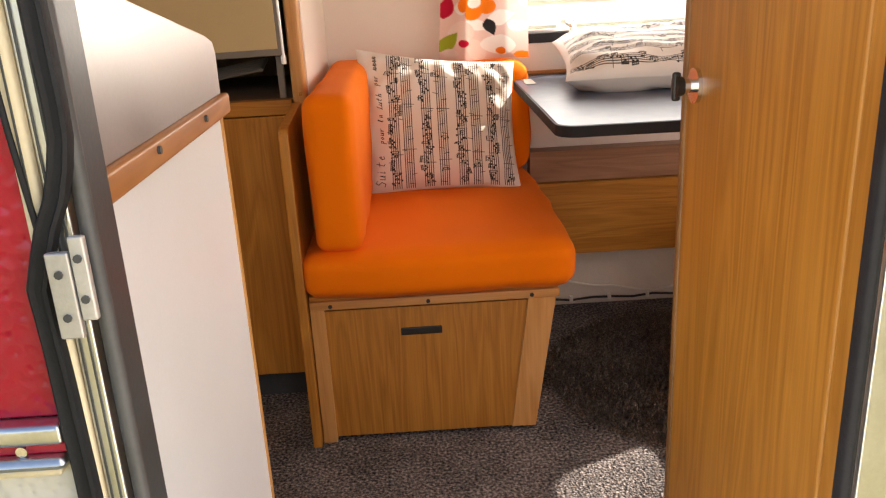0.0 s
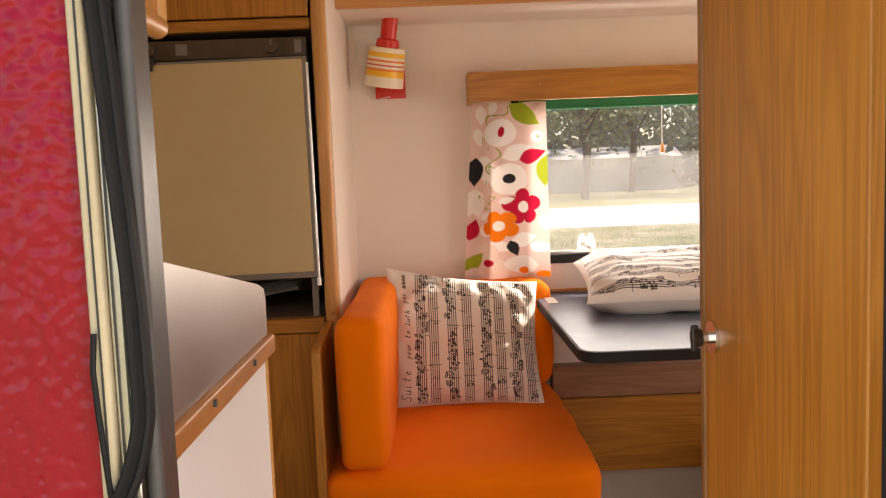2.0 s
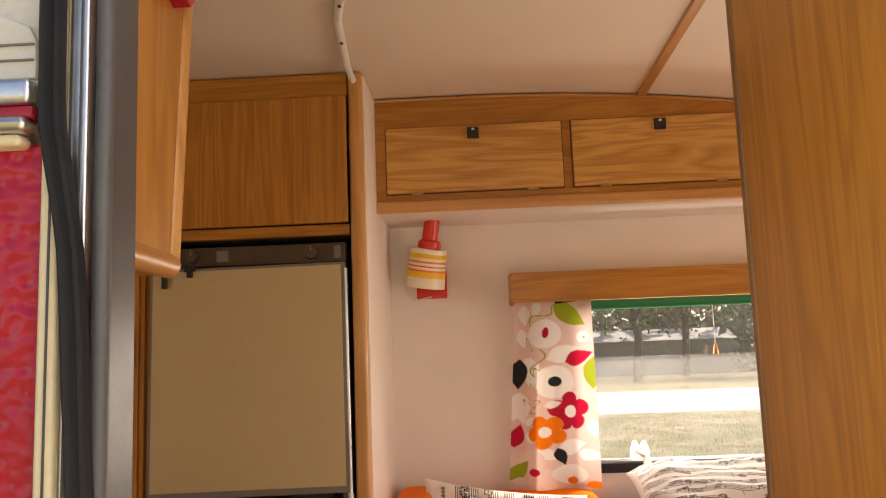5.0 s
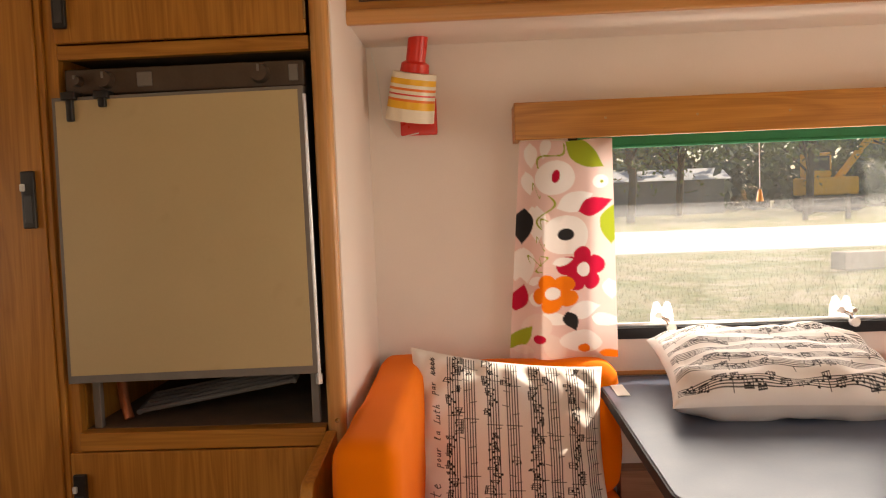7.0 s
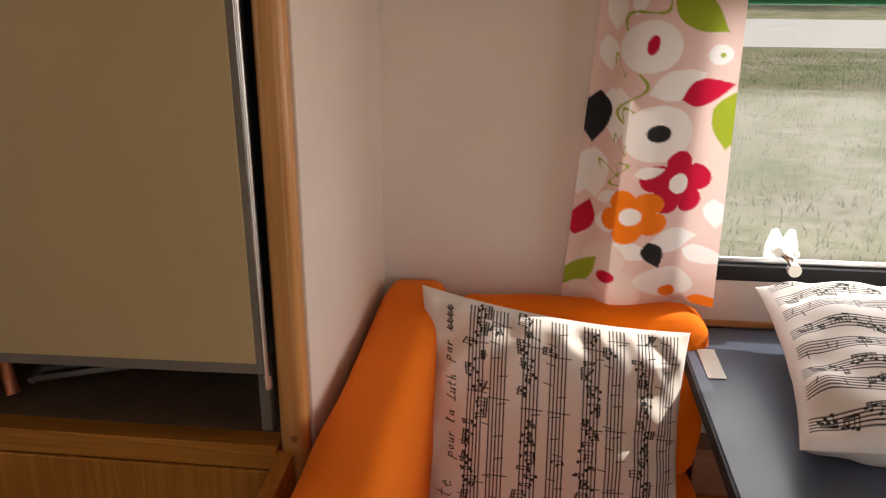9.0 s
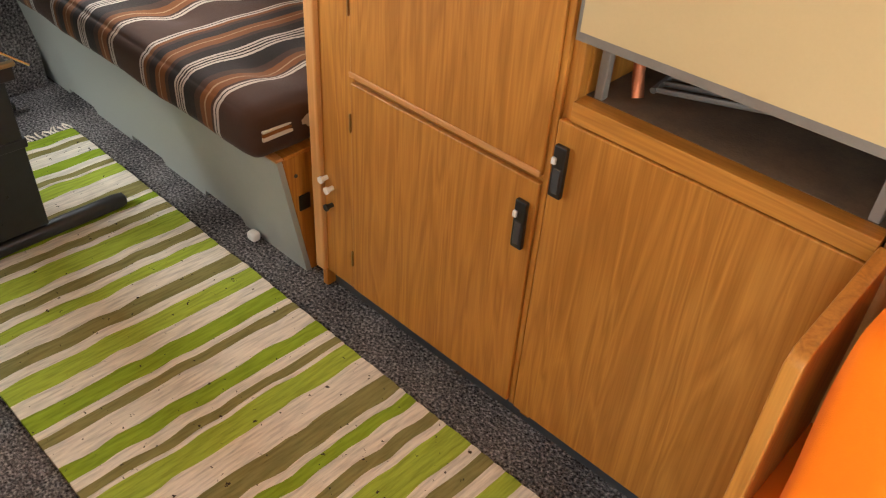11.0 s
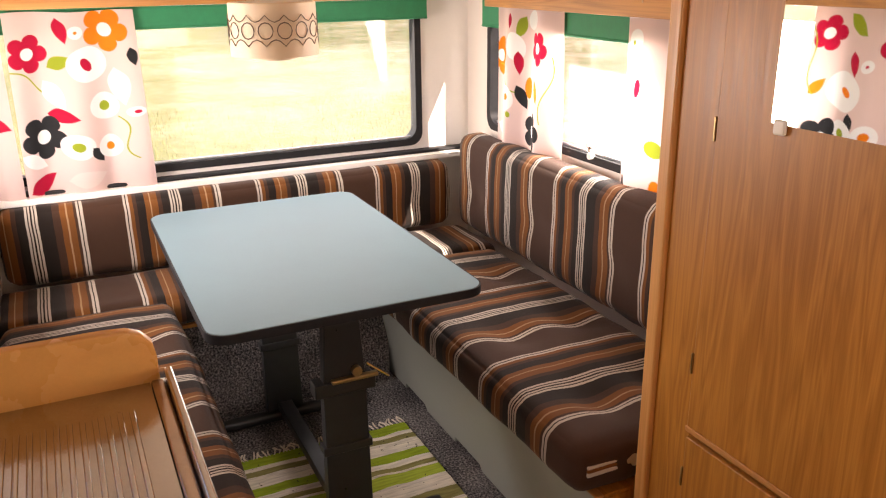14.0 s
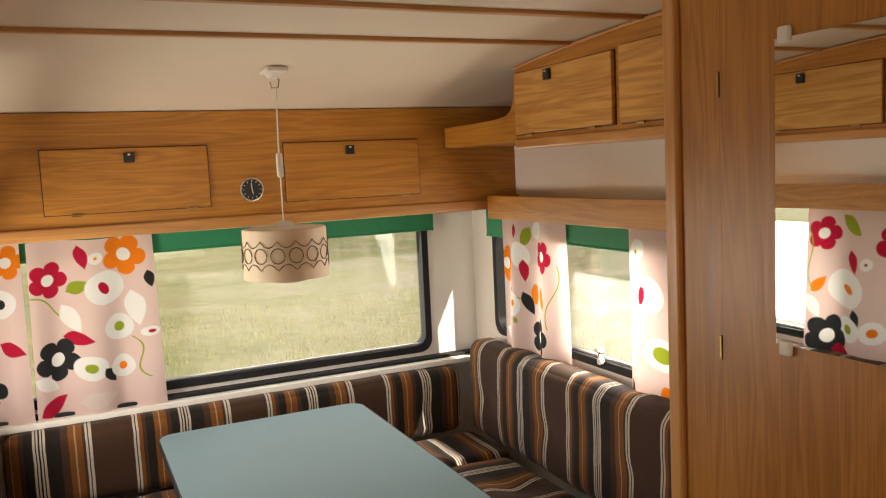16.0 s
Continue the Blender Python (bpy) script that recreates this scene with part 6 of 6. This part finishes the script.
# strokes of the handwriting: x right, y up, in letter heights
GLYPHS = {"p": [[(0.1, 0.6), (0.05, -0.5)], [(0.1, 0.5), (0.4, 0.6), (0.45, 0.2), (0.1, 0.05)]], "o": [[(0.3, 0.6), (0.05, 0.3), (0.2, 0.0), (0.45, 0.25), (0.3, 0.6)]], "u": [[(0.05, 0.6), (0.08, 0.05), (0.35, 0.05), (0.45, 0.6), (0.5, 0.0)]],
          "r": [[(0.05, 0.6), (0.1, 0.0), (0.15, 0.45), (0.4, 0.6)]], "l": [[(0.1, 0.0), (0.3, 1.0), (0.15, 1.0), (0.1, 0.1), (0.3, 0.0)]], "a": [[(0.4, 0.55), (0.1, 0.5), (0.1, 0.05), (0.4, 0.2), (0.42, 0.6), (0.5, 0.0)]], "L": [[(0.4, 1.05), (0.25, 0.9), (0.2, 0.1), (0.0, 0.0), (0.5, 0.02), (0.7, 0.15)]],
          "t": [[(0.25, 1.0), (0.15, 0.1), (0.35, 0.0)], [(0.0, 0.62), (0.45, 0.68)]], "h": [[(0.15, 1.1), (0.08, 0.0), (0.2, 0.5), (0.4, 0.5), (0.42, 0.0), (0.55, 0.1)]], "S": [[(0.6, 0.9), (0.3, 1.1), (0.15, 0.8), (0.5, 0.4), (0.35, 0.0), (0.0, 0.1)]], "i": [[(0.1, 0.6), (0.12, 0.0), (0.25, 0.1)], [(0.12, 0.85), (0.14, 0.88)]],
          "e": [[(0.08, 0.3), (0.38, 0.4), (0.25, 0.6), (0.06, 0.3), (0.2, 0.0), (0.45, 0.1)]], " ": [], "~": [[(0.0, 0.1), (0.2, 0.75), (0.3, 0.1), (0.1, 0.35), (0.55, 0.6), (0.4, 0.0), (0.7, 0.3)]]}


S1 = [("flower", 0.07, 0.11, 0.062, RED, 0), ("leaf", 0.18, 0.075, 0.055, GREENP, 35), ("leaf", 0.185, 0.20, 0.045, RED, 75), ("dot", 0.24, 0.205, 0.022, WHITE, 0), ("dot", 0.24, 0.205, 0.006, RED, 0), ("dot", 0.155, 0.30, 0.068, WHITE, 0), ("oval", 0.165, 0.30, 0.024, ORANGE, 20), ("leaf", 0.05, 0.29, 0.04, ORANGE, -45),
      ("leaf", 0.03, 0.37, 0.05, WHITE, 60), ("stem", 0.02, 0.2, 0.12, GREENP, 80), ("leaf", 0.20, 0.40, 0.04, BLACK, 80), ("dot", 0.17, 0.44, 0.045, WHITE, 0), ("dot", 0.17, 0.44, 0.017, GREENP, 0), ("flower", 0.08, 0.48, 0.082, BLACK, 10), ("dot", 0.26, 0.44, 0.04, WHITE, 0), ("dot", 0.26, 0.44, 0.016, ORANGE, 0), ("leaf", 0.14, 0.53, 0.05, RED, 0), ("flower", 0.34, 0.14, 0.07, RED, 20)]
curtain("y", -2.02, -1.60, SOUTH + 0.05, 0.87, 1.435, S1, "pink flowered curtain at the window behind the kitchen", 2.2, 0.016)


def music_print(U, V, seed, staves, words):
    """Staves with notes and handwriting in black on white cotton."""
    rng = random.Random(seed)
    K = np.zeros(U.shape)
    du, dv = U[0, 1] - U[0, 0], V[1, 0] - V[0, 0]

    def ink(u0, u1, v0, v1, dist, w):
        """Ink within a window of the cloth, for speed."""
        i0, i1 = max(0, int((v0 - 0.004) / dv)), min(U.shape[0], int((v1 + 0.004) / dv) + 2)
        j0, j1 = max(0, int((u0 - 0.004) / du)), min(U.shape[1], int((u1 + 0.004) / du) + 2)
        if i0 < i1 and j0 < j1:
            s = (slice(i0, i1), slice(j0, j1))
            K[s] = np.maximum(K[s], np.clip((w - dist(U[s], V[s])) / 0.0010 + 0.5, 0, 1))

    def stroke(x0, y0, x1, y1, w):
        L = max(1e-9, (x1 - x0) ** 2 + (y1 - y0) ** 2)

        def dist(u, v):
            t = np.clip(((u - x0) * (x1 - x0) + (v - y0) * (y1 - y0)) / L, 0, 1)
            return np.hypot(u - x0 - t * (x1 - x0), v - y0 - t * (y1 - y0))

        ink(min(x0, x1), max(x0, x1), min(y0, y1), max(y0, y1), dist, w)

    gap = 0.0060
    for s0, a, b, busy in staves:
        for k in range(5):
            stroke(a, s0 + k * gap, b, s0 + k * gap + 0.001, 0.0012)
        u = a + 0.012
        while u < b - 0.012:
            if rng.random() < busy:
                n = rng.choice((2, 3, 4, 4, 6))
                step = rng.uniform(0.0042, 0.0066)
                base = s0 + rng.uniform(0.3, 3.7) * gap
                up = rng.choice((-1, 1))
                tops = []
                for k in range(n):
                    v = base + rng.uniform(-1.3, 1.3) * gap
                    x = u + k * step
                    ink(x - 0.004, x + 0.004, v - 0.004, v + 0.004, lambda uu, vv, x=x, v=v: np.hypot((uu - x) * 0.8, vv - v), 0.0025)
                    e = base + up * rng.uniform(0.009, 0.017)
                    stroke(x + 0.002, v, x + 0.002 + rng.uniform(-0.001, 0.001), e, 0.0008)
                    tops.append((x + 0.002, e))
                stroke(*tops[0], *tops[-1], 0.0014)
                if rng.random() < 0.6:
                    stroke(tops[0][0], tops[0][1] - up * 0.004, tops[-1][0], tops[-1][1] - up * 0.004, 0.0013)
                u += n * step + rng.uniform(0.001, 0.006)
            else:
                v = s0 + rng.uniform(0, 4) * gap
                stroke(u, v, u + 0.003, v + rng.choice((-1, 1)) * 0.014, 0.0009)
                u += rng.uniform(0.012, 0.04)
        for k in range(3):
            bar = a + (b - a) * (k + rng.uniform(0.5, 0.9)) / 3
            stroke(bar, s0 - 0.3 * gap, bar, s0 + 5.5 * gap, 0.0009)
    for u0, v0, size, text in words:
        x = u0
        for ch in text:
            for line in GLYPHS[ch]:
                for p, q in zip(line, line[1:]):
                    stroke(x + (p[0] + 0.2 * p[1]) * size, v0 - p[1] * size, x + (q[0] + 0.2 * q[1]) * size, v0 - q[1] * size, 0.0010)
            x += size * (0.75 if ch != " " else 0.9)
    k = K[..., None]
    return np.array((0.84, 0.80, 0.75)) * (1 - k) + np.array(BLACK) * k


def pillow(m, size_u, size_v, thick, staves, words, seed, label, wrinkle=0.010, slump=0.0):
    """A stuffed square cushion, pointed at its corners; m carries its plane, printed side up. slump: how far one side sinks."""
    pw = thing("throw_pillow", m.translation, label, "pillow", "music pillows")

    def shape(U, V, side):
        a, b = 2 * U / size_u - 1, 2 * V / size_v - 1
        fat = np.clip((1 - a ** 4) * (1 - b ** 4), 0, 1) ** 0.55
        pull_a, pull_b = 1 - 0.07 * (1 - b * b) * np.abs(a) ** 3, 1 - 0.07 * (1 - a * a) * np.abs(b) ** 3
        w = np.sin(11 * a + 5 * b + seed) * np.sin(7 * b - 4 * a) + 0.7 * np.sin(19 * a * b + 7 * b) + 0.5 * np.sin(6 * a - 13 * b + 2)
        edge = np.clip(1 - np.maximum(np.abs(a), np.abs(b)), 0, 1)
        z = side * (thick / 2 * fat + wrinkle * w * np.clip(edge * 6, 0, 1) * np.exp(-edge * 2.0))
        x, y = a * size_u / 2 * pull_a, -b * size_v / 2 * pull_b
        x = x - slump * (b + 1) / 2 * (a + 1) / 2
        return np.stack((x, y, z), -1)

    rot = m.to_3x3().to_4x4()
    for name, side, step in (("printed_face", 1, 0.0011), ("back_face", -1, 0.012)):
        cols = (lambda U, V: music_print(U, V, seed, staves, words)) if side == 1 else (lambda U, V: np.zeros(U.shape + (3,)) + np.array((0.84, 0.80, 0.75)))
        me = cloth_sheet(name, size_u, size_v, step, lambda U, V: shape(U, V, side), cols, pillow_cloth)
        me.transform(rot)
        if side == -1:
            me.flip_normals()
        ob = new(name, me)
        ob.parent = pw
    return pw


st1 = [(v, 0.012, 0.42, busy) for v, busy in ((0.088, 0.97), (0.126, 0.3), (0.180, 0.92), (0.224, 0.1), (0.278, 0.97), (0.318, 0.12), (0.366, 0.95), (0.408, 0.3))]
m1 = Matrix.Translation((0.376, 0.318, 0.694)) @ pose(0, 0, 0, 71, 0, 0) @ pose(0, 0, 0, 0, 0, 90)
pillow(m1, 0.43, 0.455, 0.125, st1, [(0.022, 0.066, 0.026, "Suite"), (0.150, 0.066, 0.0155, "pour la Luth"), (0.315, 0.058, 0.0155, "par ~~~~")], 4, "white pillow printed with black music staves, leaning on the orange seat", slump=0.06)
st2 = [(v, 0.012, 0.49, busy) for v, busy in ((0.025, 0.6), (0.075, 0.7), (0.125, 0.3), (0.185, 0.8), (0.235, 0.3), (0.29, 0.8), (0.335, 0.3), (0.395, 0.95))]
m2 = Matrix.Translation((0.965, 0.262, 0.846)) @ pose(0, 0, 0, 8, 0, -5)
pillow(m2, 0.50, 0.44, 0.128, st2, [], 9, "white pillow printed with black music staves, lying on the desk")

# ---- outdoors ----
def ground_mat():
    m, t, b = nodes_of("dry grass ground")
    v = mapped(t, (1, 1, 1))
    big, mid_n, fine = noise_tex(t, v, 0.7, 4.0), noise_tex(t, v, 5, 4.0), noise_tex(t, v, 60, 3.0)
    f = math_node(t, "ADD", math_node(t, "MULTIPLY", big, 0.4), math_node(t, "ADD", math_node(t, "MULTIPLY", mid_n, 0.3), math_node(t, "MULTIPLY", fine, 0.4)))
    col = ramp(t, f, [(0.35, (0.17, 0.20, 0.05)), (0.5, (0.36, 0.34, 0.13)), (0.64, (0.52, 0.45, 0.25)), (0.8, (0.60, 0.52, 0.38))])
    # fresher lawn between the caravan and the road
    lawn = ramp(t, f, [(0.36, (0.085, 0.115, 0.02)), (0.49, (0.15, 0.175, 0.04)), (0.56, (0.25, 0.225, 0.09)), (0.64, (0.40, 0.32, 0.22))])
    sep = t.nodes.new("ShaderNodeSeparateXYZ")
    geo = t.nodes.new("ShaderNodeNewGeometry")
    t.links.new(geo.outputs["Position"], sep.inputs[0])
    edge = t.nodes.new("ShaderNodeMapRange")
    t.links.new(math_node(t, "MULTIPLY_ADD", big, 5.0, sep.outputs[1]), edge.inputs[0])
    edge.inputs[1].default_value, edge.inputs[2].default_value = 5.0, 9.0
    col = mixed(t, edge.outputs[0], col, lawn)
    t.links.new(col, b.inputs["Base Color"])
    b.inputs["Roughness"].default_value = 0.95
    bump(t, b, fine, 1.0, 0.04)
    return m


bm = bmesh.new()
bmesh.ops.create_grid(bm, x_segments=2, y_segments=2, size=600, matrix=Matrix.Translation((0, 0, GROUND)))
solid("ground", bm, ground_mat(), "dry grass ground around the caravan", "ground")
gravel = plain("pale gravel road", (0.56, 0.52, 0.46), 0.9, vary=0.12, scale=1.5, relief=0.6, fine=40)
solid("road", box(-150, 150, 20.5, 32.5, GROUND - 0.05, GROUND + 0.012, 0), gravel, "pale gravel road beyond the grass", "road")

# grass blades near the windows
straw = plain("dry grass blades", (0.40, 0.36, 0.15), 0.9, vary=0.35, scale=1.2, relief=0)
fresh = plain("green grass blades", (0.15, 0.175, 0.035), 0.9, vary=0.35, scale=1.2, relief=0)
rng = np.random.default_rng(7)
gx = np.concatenate([rng.uniform(-13, -3.6, 26000), rng.uniform(-4, 13, 30000)])
gy = np.concatenate([rng.uniform(-5, 7, 26000), 1.5 + 18 * rng.random(30000) ** 1.1])
n = len(gx)
gh, way, lean = rng.uniform(0.03, 0.10, n), rng.uniform(0, 2 * np.pi, n), rng.uniform(0.01, 0.06, n)
wx, wy = 0.006 * np.cos(way + 1.57), 0.006 * np.sin(way + 1.57)
g0 = np.full(n, GROUND - 0.005)
P = np.stack([np.stack((gx - wx, gy - wy, g0), -1), np.stack((gx + wx, gy + wy, g0), -1), np.stack((gx + lean * np.cos(way), gy + lean * np.sin(way), g0 + gh), -1)], 1).reshape(-1, 3)
for Q, blade, words in ((P[:78000], straw, "dry straw-coloured grass beside the caravan"), (P[78000:], fresh, "short green grass between caravan and road")):
    me = bpy.data.meshes.new("grass")
    me.from_pydata(Q.tolist(), [], np.arange(len(Q)).reshape(-1, 3).tolist())
    me.materials.append(blade)
    tagged(new("grass", me), words, "grass", kind="stuff")

# timber baulk lying by the road
baulk = thing("timber_beam", (8.7, 15.0, GROUND), "weathered timber beam lying in the grass", "beam")
m = Matrix.Translation((8.7, 15.0, GROUND + 0.17)) @ pose(0, 0, 0, 0, 2, 28)
bm = box(-1.75, 2.9, -0.16, 0.16, -0.17, 0.17, 0.02)
bm.transform(m)
part("beam", bm, plain("weathered grey timber", (0.34, 0.27, 0.22), 0.85, vary=0.2, scale=6, relief=0.5), baulk)

bark = plain("dark bark", (0.07, 0.055, 0.04), 0.9, vary=0.3, scale=4, relief=0.6)
# leaf colour made lighter to hold the haze of distance
leaf_m = plain("leaves with distance haze", (0.13, 0.17, 0.06), 0.7, vary=0.5, scale=0.8, relief=0)


def tree(x, y, h, seed):
    """A tapered trunk with limbs and a crown of many small leaf clumps."""
    r = random.Random(seed)
    t = thing("tree", (x, y, GROUND), "leafy roadside tree with a dark trunk", "tree", "trees beyond the road")
    limbs = [tube([(x, y, GROUND), (x + r.uniform(-0.2, 0.2), y, GROUND + h * 0.3), (x + r.uniform(-0.5, 0.5), y + r.uniform(-0.3, 0.3), GROUND + h * 0.75)], 0.22, 8)]
    ends = []
    for k in range(9):
        z = GROUND + h * r.uniform(0.28, 0.7)
        a, q = r.uniform(0, 6.28), h * r.uniform(0.18, 0.36)
        e = (x + q * math.cos(a), y + q * math.sin(a), z + h * r.uniform(0.08, 0.28))
        ends.append(e)
        limbs.append(tube([(x, y, z - 0.3), ((x + e[0]) / 2, (y + e[1]) / 2, (z + e[2]) / 2 + 0.2), e], 0.07, 6))
    part("trunk", joined(*limbs), bark, t)
    verts, faces = [], []
    for k in range(2600):
        c = r.choice(ends)
        s = h * 0.16
        p = Vector((c[0] + r.gauss(0, s), c[1] + r.gauss(0, s), c[2] + r.gauss(0, s * 0.8)))
        w = r.uniform(0.10, 0.26)
        d1, d2 = Vector((r.gauss(0, 1), r.gauss(0, 1), r.gauss(0, 1))).normalized() * w, Vector((r.gauss(0, 1), r.gauss(0, 1), r.gauss(0, 1))).normalized() * w * 0.6
        o = Vector((x, y, GROUND))
        i = len(verts)
        verts += [p - d1 - o, p + d2 - o, p + d1 - o, p - d2 - o]
        faces.append((i, i + 1, i + 2, i + 3))
    me = bpy.data.meshes.new("crown")
    me.from_pydata([tuple(v) for v in verts], [], faces)
    me.materials.append(leaf_m)
    ob = new("crown", me)
    ob.parent = t
    return t


for k, (x, y, h) in enumerate(((-6, 43, 8), (2, 47, 9), (8.5, 42, 8), (13, 50, 10), (19, 45, 8), (27, 50, 10), (33, 46, 9), (42, 52, 11), (-14, 48, 9))):
    tree(x, y, h, 20 + k)
# thicket colour lifted towards grey, painting in the far haze
hedge_m = plain("thicket with distance haze", (0.11, 0.14, 0.10), 0.9, vary=0.5, scale=0.7, relief=0)
r = random.Random(11)
verts, faces = [], []
for k in range(24000):
    p = Vector((r.uniform(-60, 80), r.gauss(62, 3), GROUND + abs(r.gauss(0, 5.0))))
    w = r.uniform(0.2, 0.6)
    d1, d2 = Vector((r.gauss(0, 1), r.gauss(0, 1), r.gauss(0, 1))).normalized() * w, Vector((r.gauss(0, 1), r.gauss(0, 1), r.gauss(0, 1))).normalized() * w
    i = len(verts)
    verts += [tuple(p - d1), tuple(p + d2), tuple(p + d1), tuple(p - d2)]
    faces.append((i, i + 1, i + 2, i + 3))
me = bpy.data.meshes.new("thicket")
me.from_pydata(verts, [], faces)
me.materials.append(hedge_m)
tagged(new("thicket", me), "dense dark thicket at the edge of the clearing", "bushes", kind="stuff")

# yellow excavator parked beyond the road
yellow = plain("yellow machine paint", (0.78, 0.38, 0.03), 0.45, vary=0.15, scale=3, relief=0.1)
ex = thing("excavator", (22.0, 50, GROUND), "yellow excavator parked beyond the road", "excavator")
z = GROUND
for y in (49.0, 50.9):
    part("track", cushion(20.3, 23.9, y - 0.3, y + 0.3, z, z + 0.9, 0.4, 10, 0, 0), black_rubber, ex, "black crawler track")
part("body", box(20.4, 23.6, 48.9, 51.1, z + 1.0, z + 2.1, 0.15), yellow, ex)
cab = part("cab", box(20.5, 22.0, 49.0, 50.2, z + 2.1, z + 3.6, 0.12), yellow, ex)
part("cab_window", box(20.65, 21.85, 48.975, 49.01, z + 2.5, z + 3.4, 0.02), black_plastic, cab)
part("boom", tube([(22.6, 50, z + 1.8), (24.6, 50, z + 4.3), (26.6, 50, z + 4.0)], 0.24, 8), yellow, ex)
part("arm", tube([(26.5, 50, z + 4.1), (26.9, 50, z + 1.4)], 0.18, 8), yellow, ex)
part("bucket", cushion(26.3, 27.3, 49.5, 50.5, z + 0.4, z + 1.4, 0.25, 6, 0, 0.05), dark_grey, ex)

# long grey-roofed shed behind the trees
sh = thing("shed", (9, 56, GROUND), "long low shed with a pale roof behind the trees", "shed")
# shed wall paled in its colour for atmospheric haze
part("wall", box(0, 17, 54, 58, z, z + 2.3, 0.02), plain("shed boards with distance haze", (0.20, 0.21, 0.22), 0.85, vary=0.2, scale=1), sh)
part("roof", slab([(53.6, z + 2.3), (58.4, z + 2.3), (56, z + 3.1)], -0.4, 17.4, 0, "x"), plain("pale roof sheet", (0.55, 0.55, 0.55), 0.6, vary=0.1, scale=1), sh)
# rail fence by the road
fence = thing("rail_fence", (20, 38, GROUND), "dark wooden rail fence along the road", "fence")
wood_dark = plain("dark fence timber", (0.09, 0.075, 0.06), 0.85, vary=0.25, scale=3)
for k in range(6):
    part("post", box(15.9 + 2 * k, 16.1 + 2 * k, 37.9, 38.1, z, z + 1.2, 0.01), wood_dark, fence)
for h in (0.55, 1.0):
    part("rail", box(15.7, 26.3, 37.84, 37.92, z + h, z + h + 0.12, 0.01), wood_dark, fence)
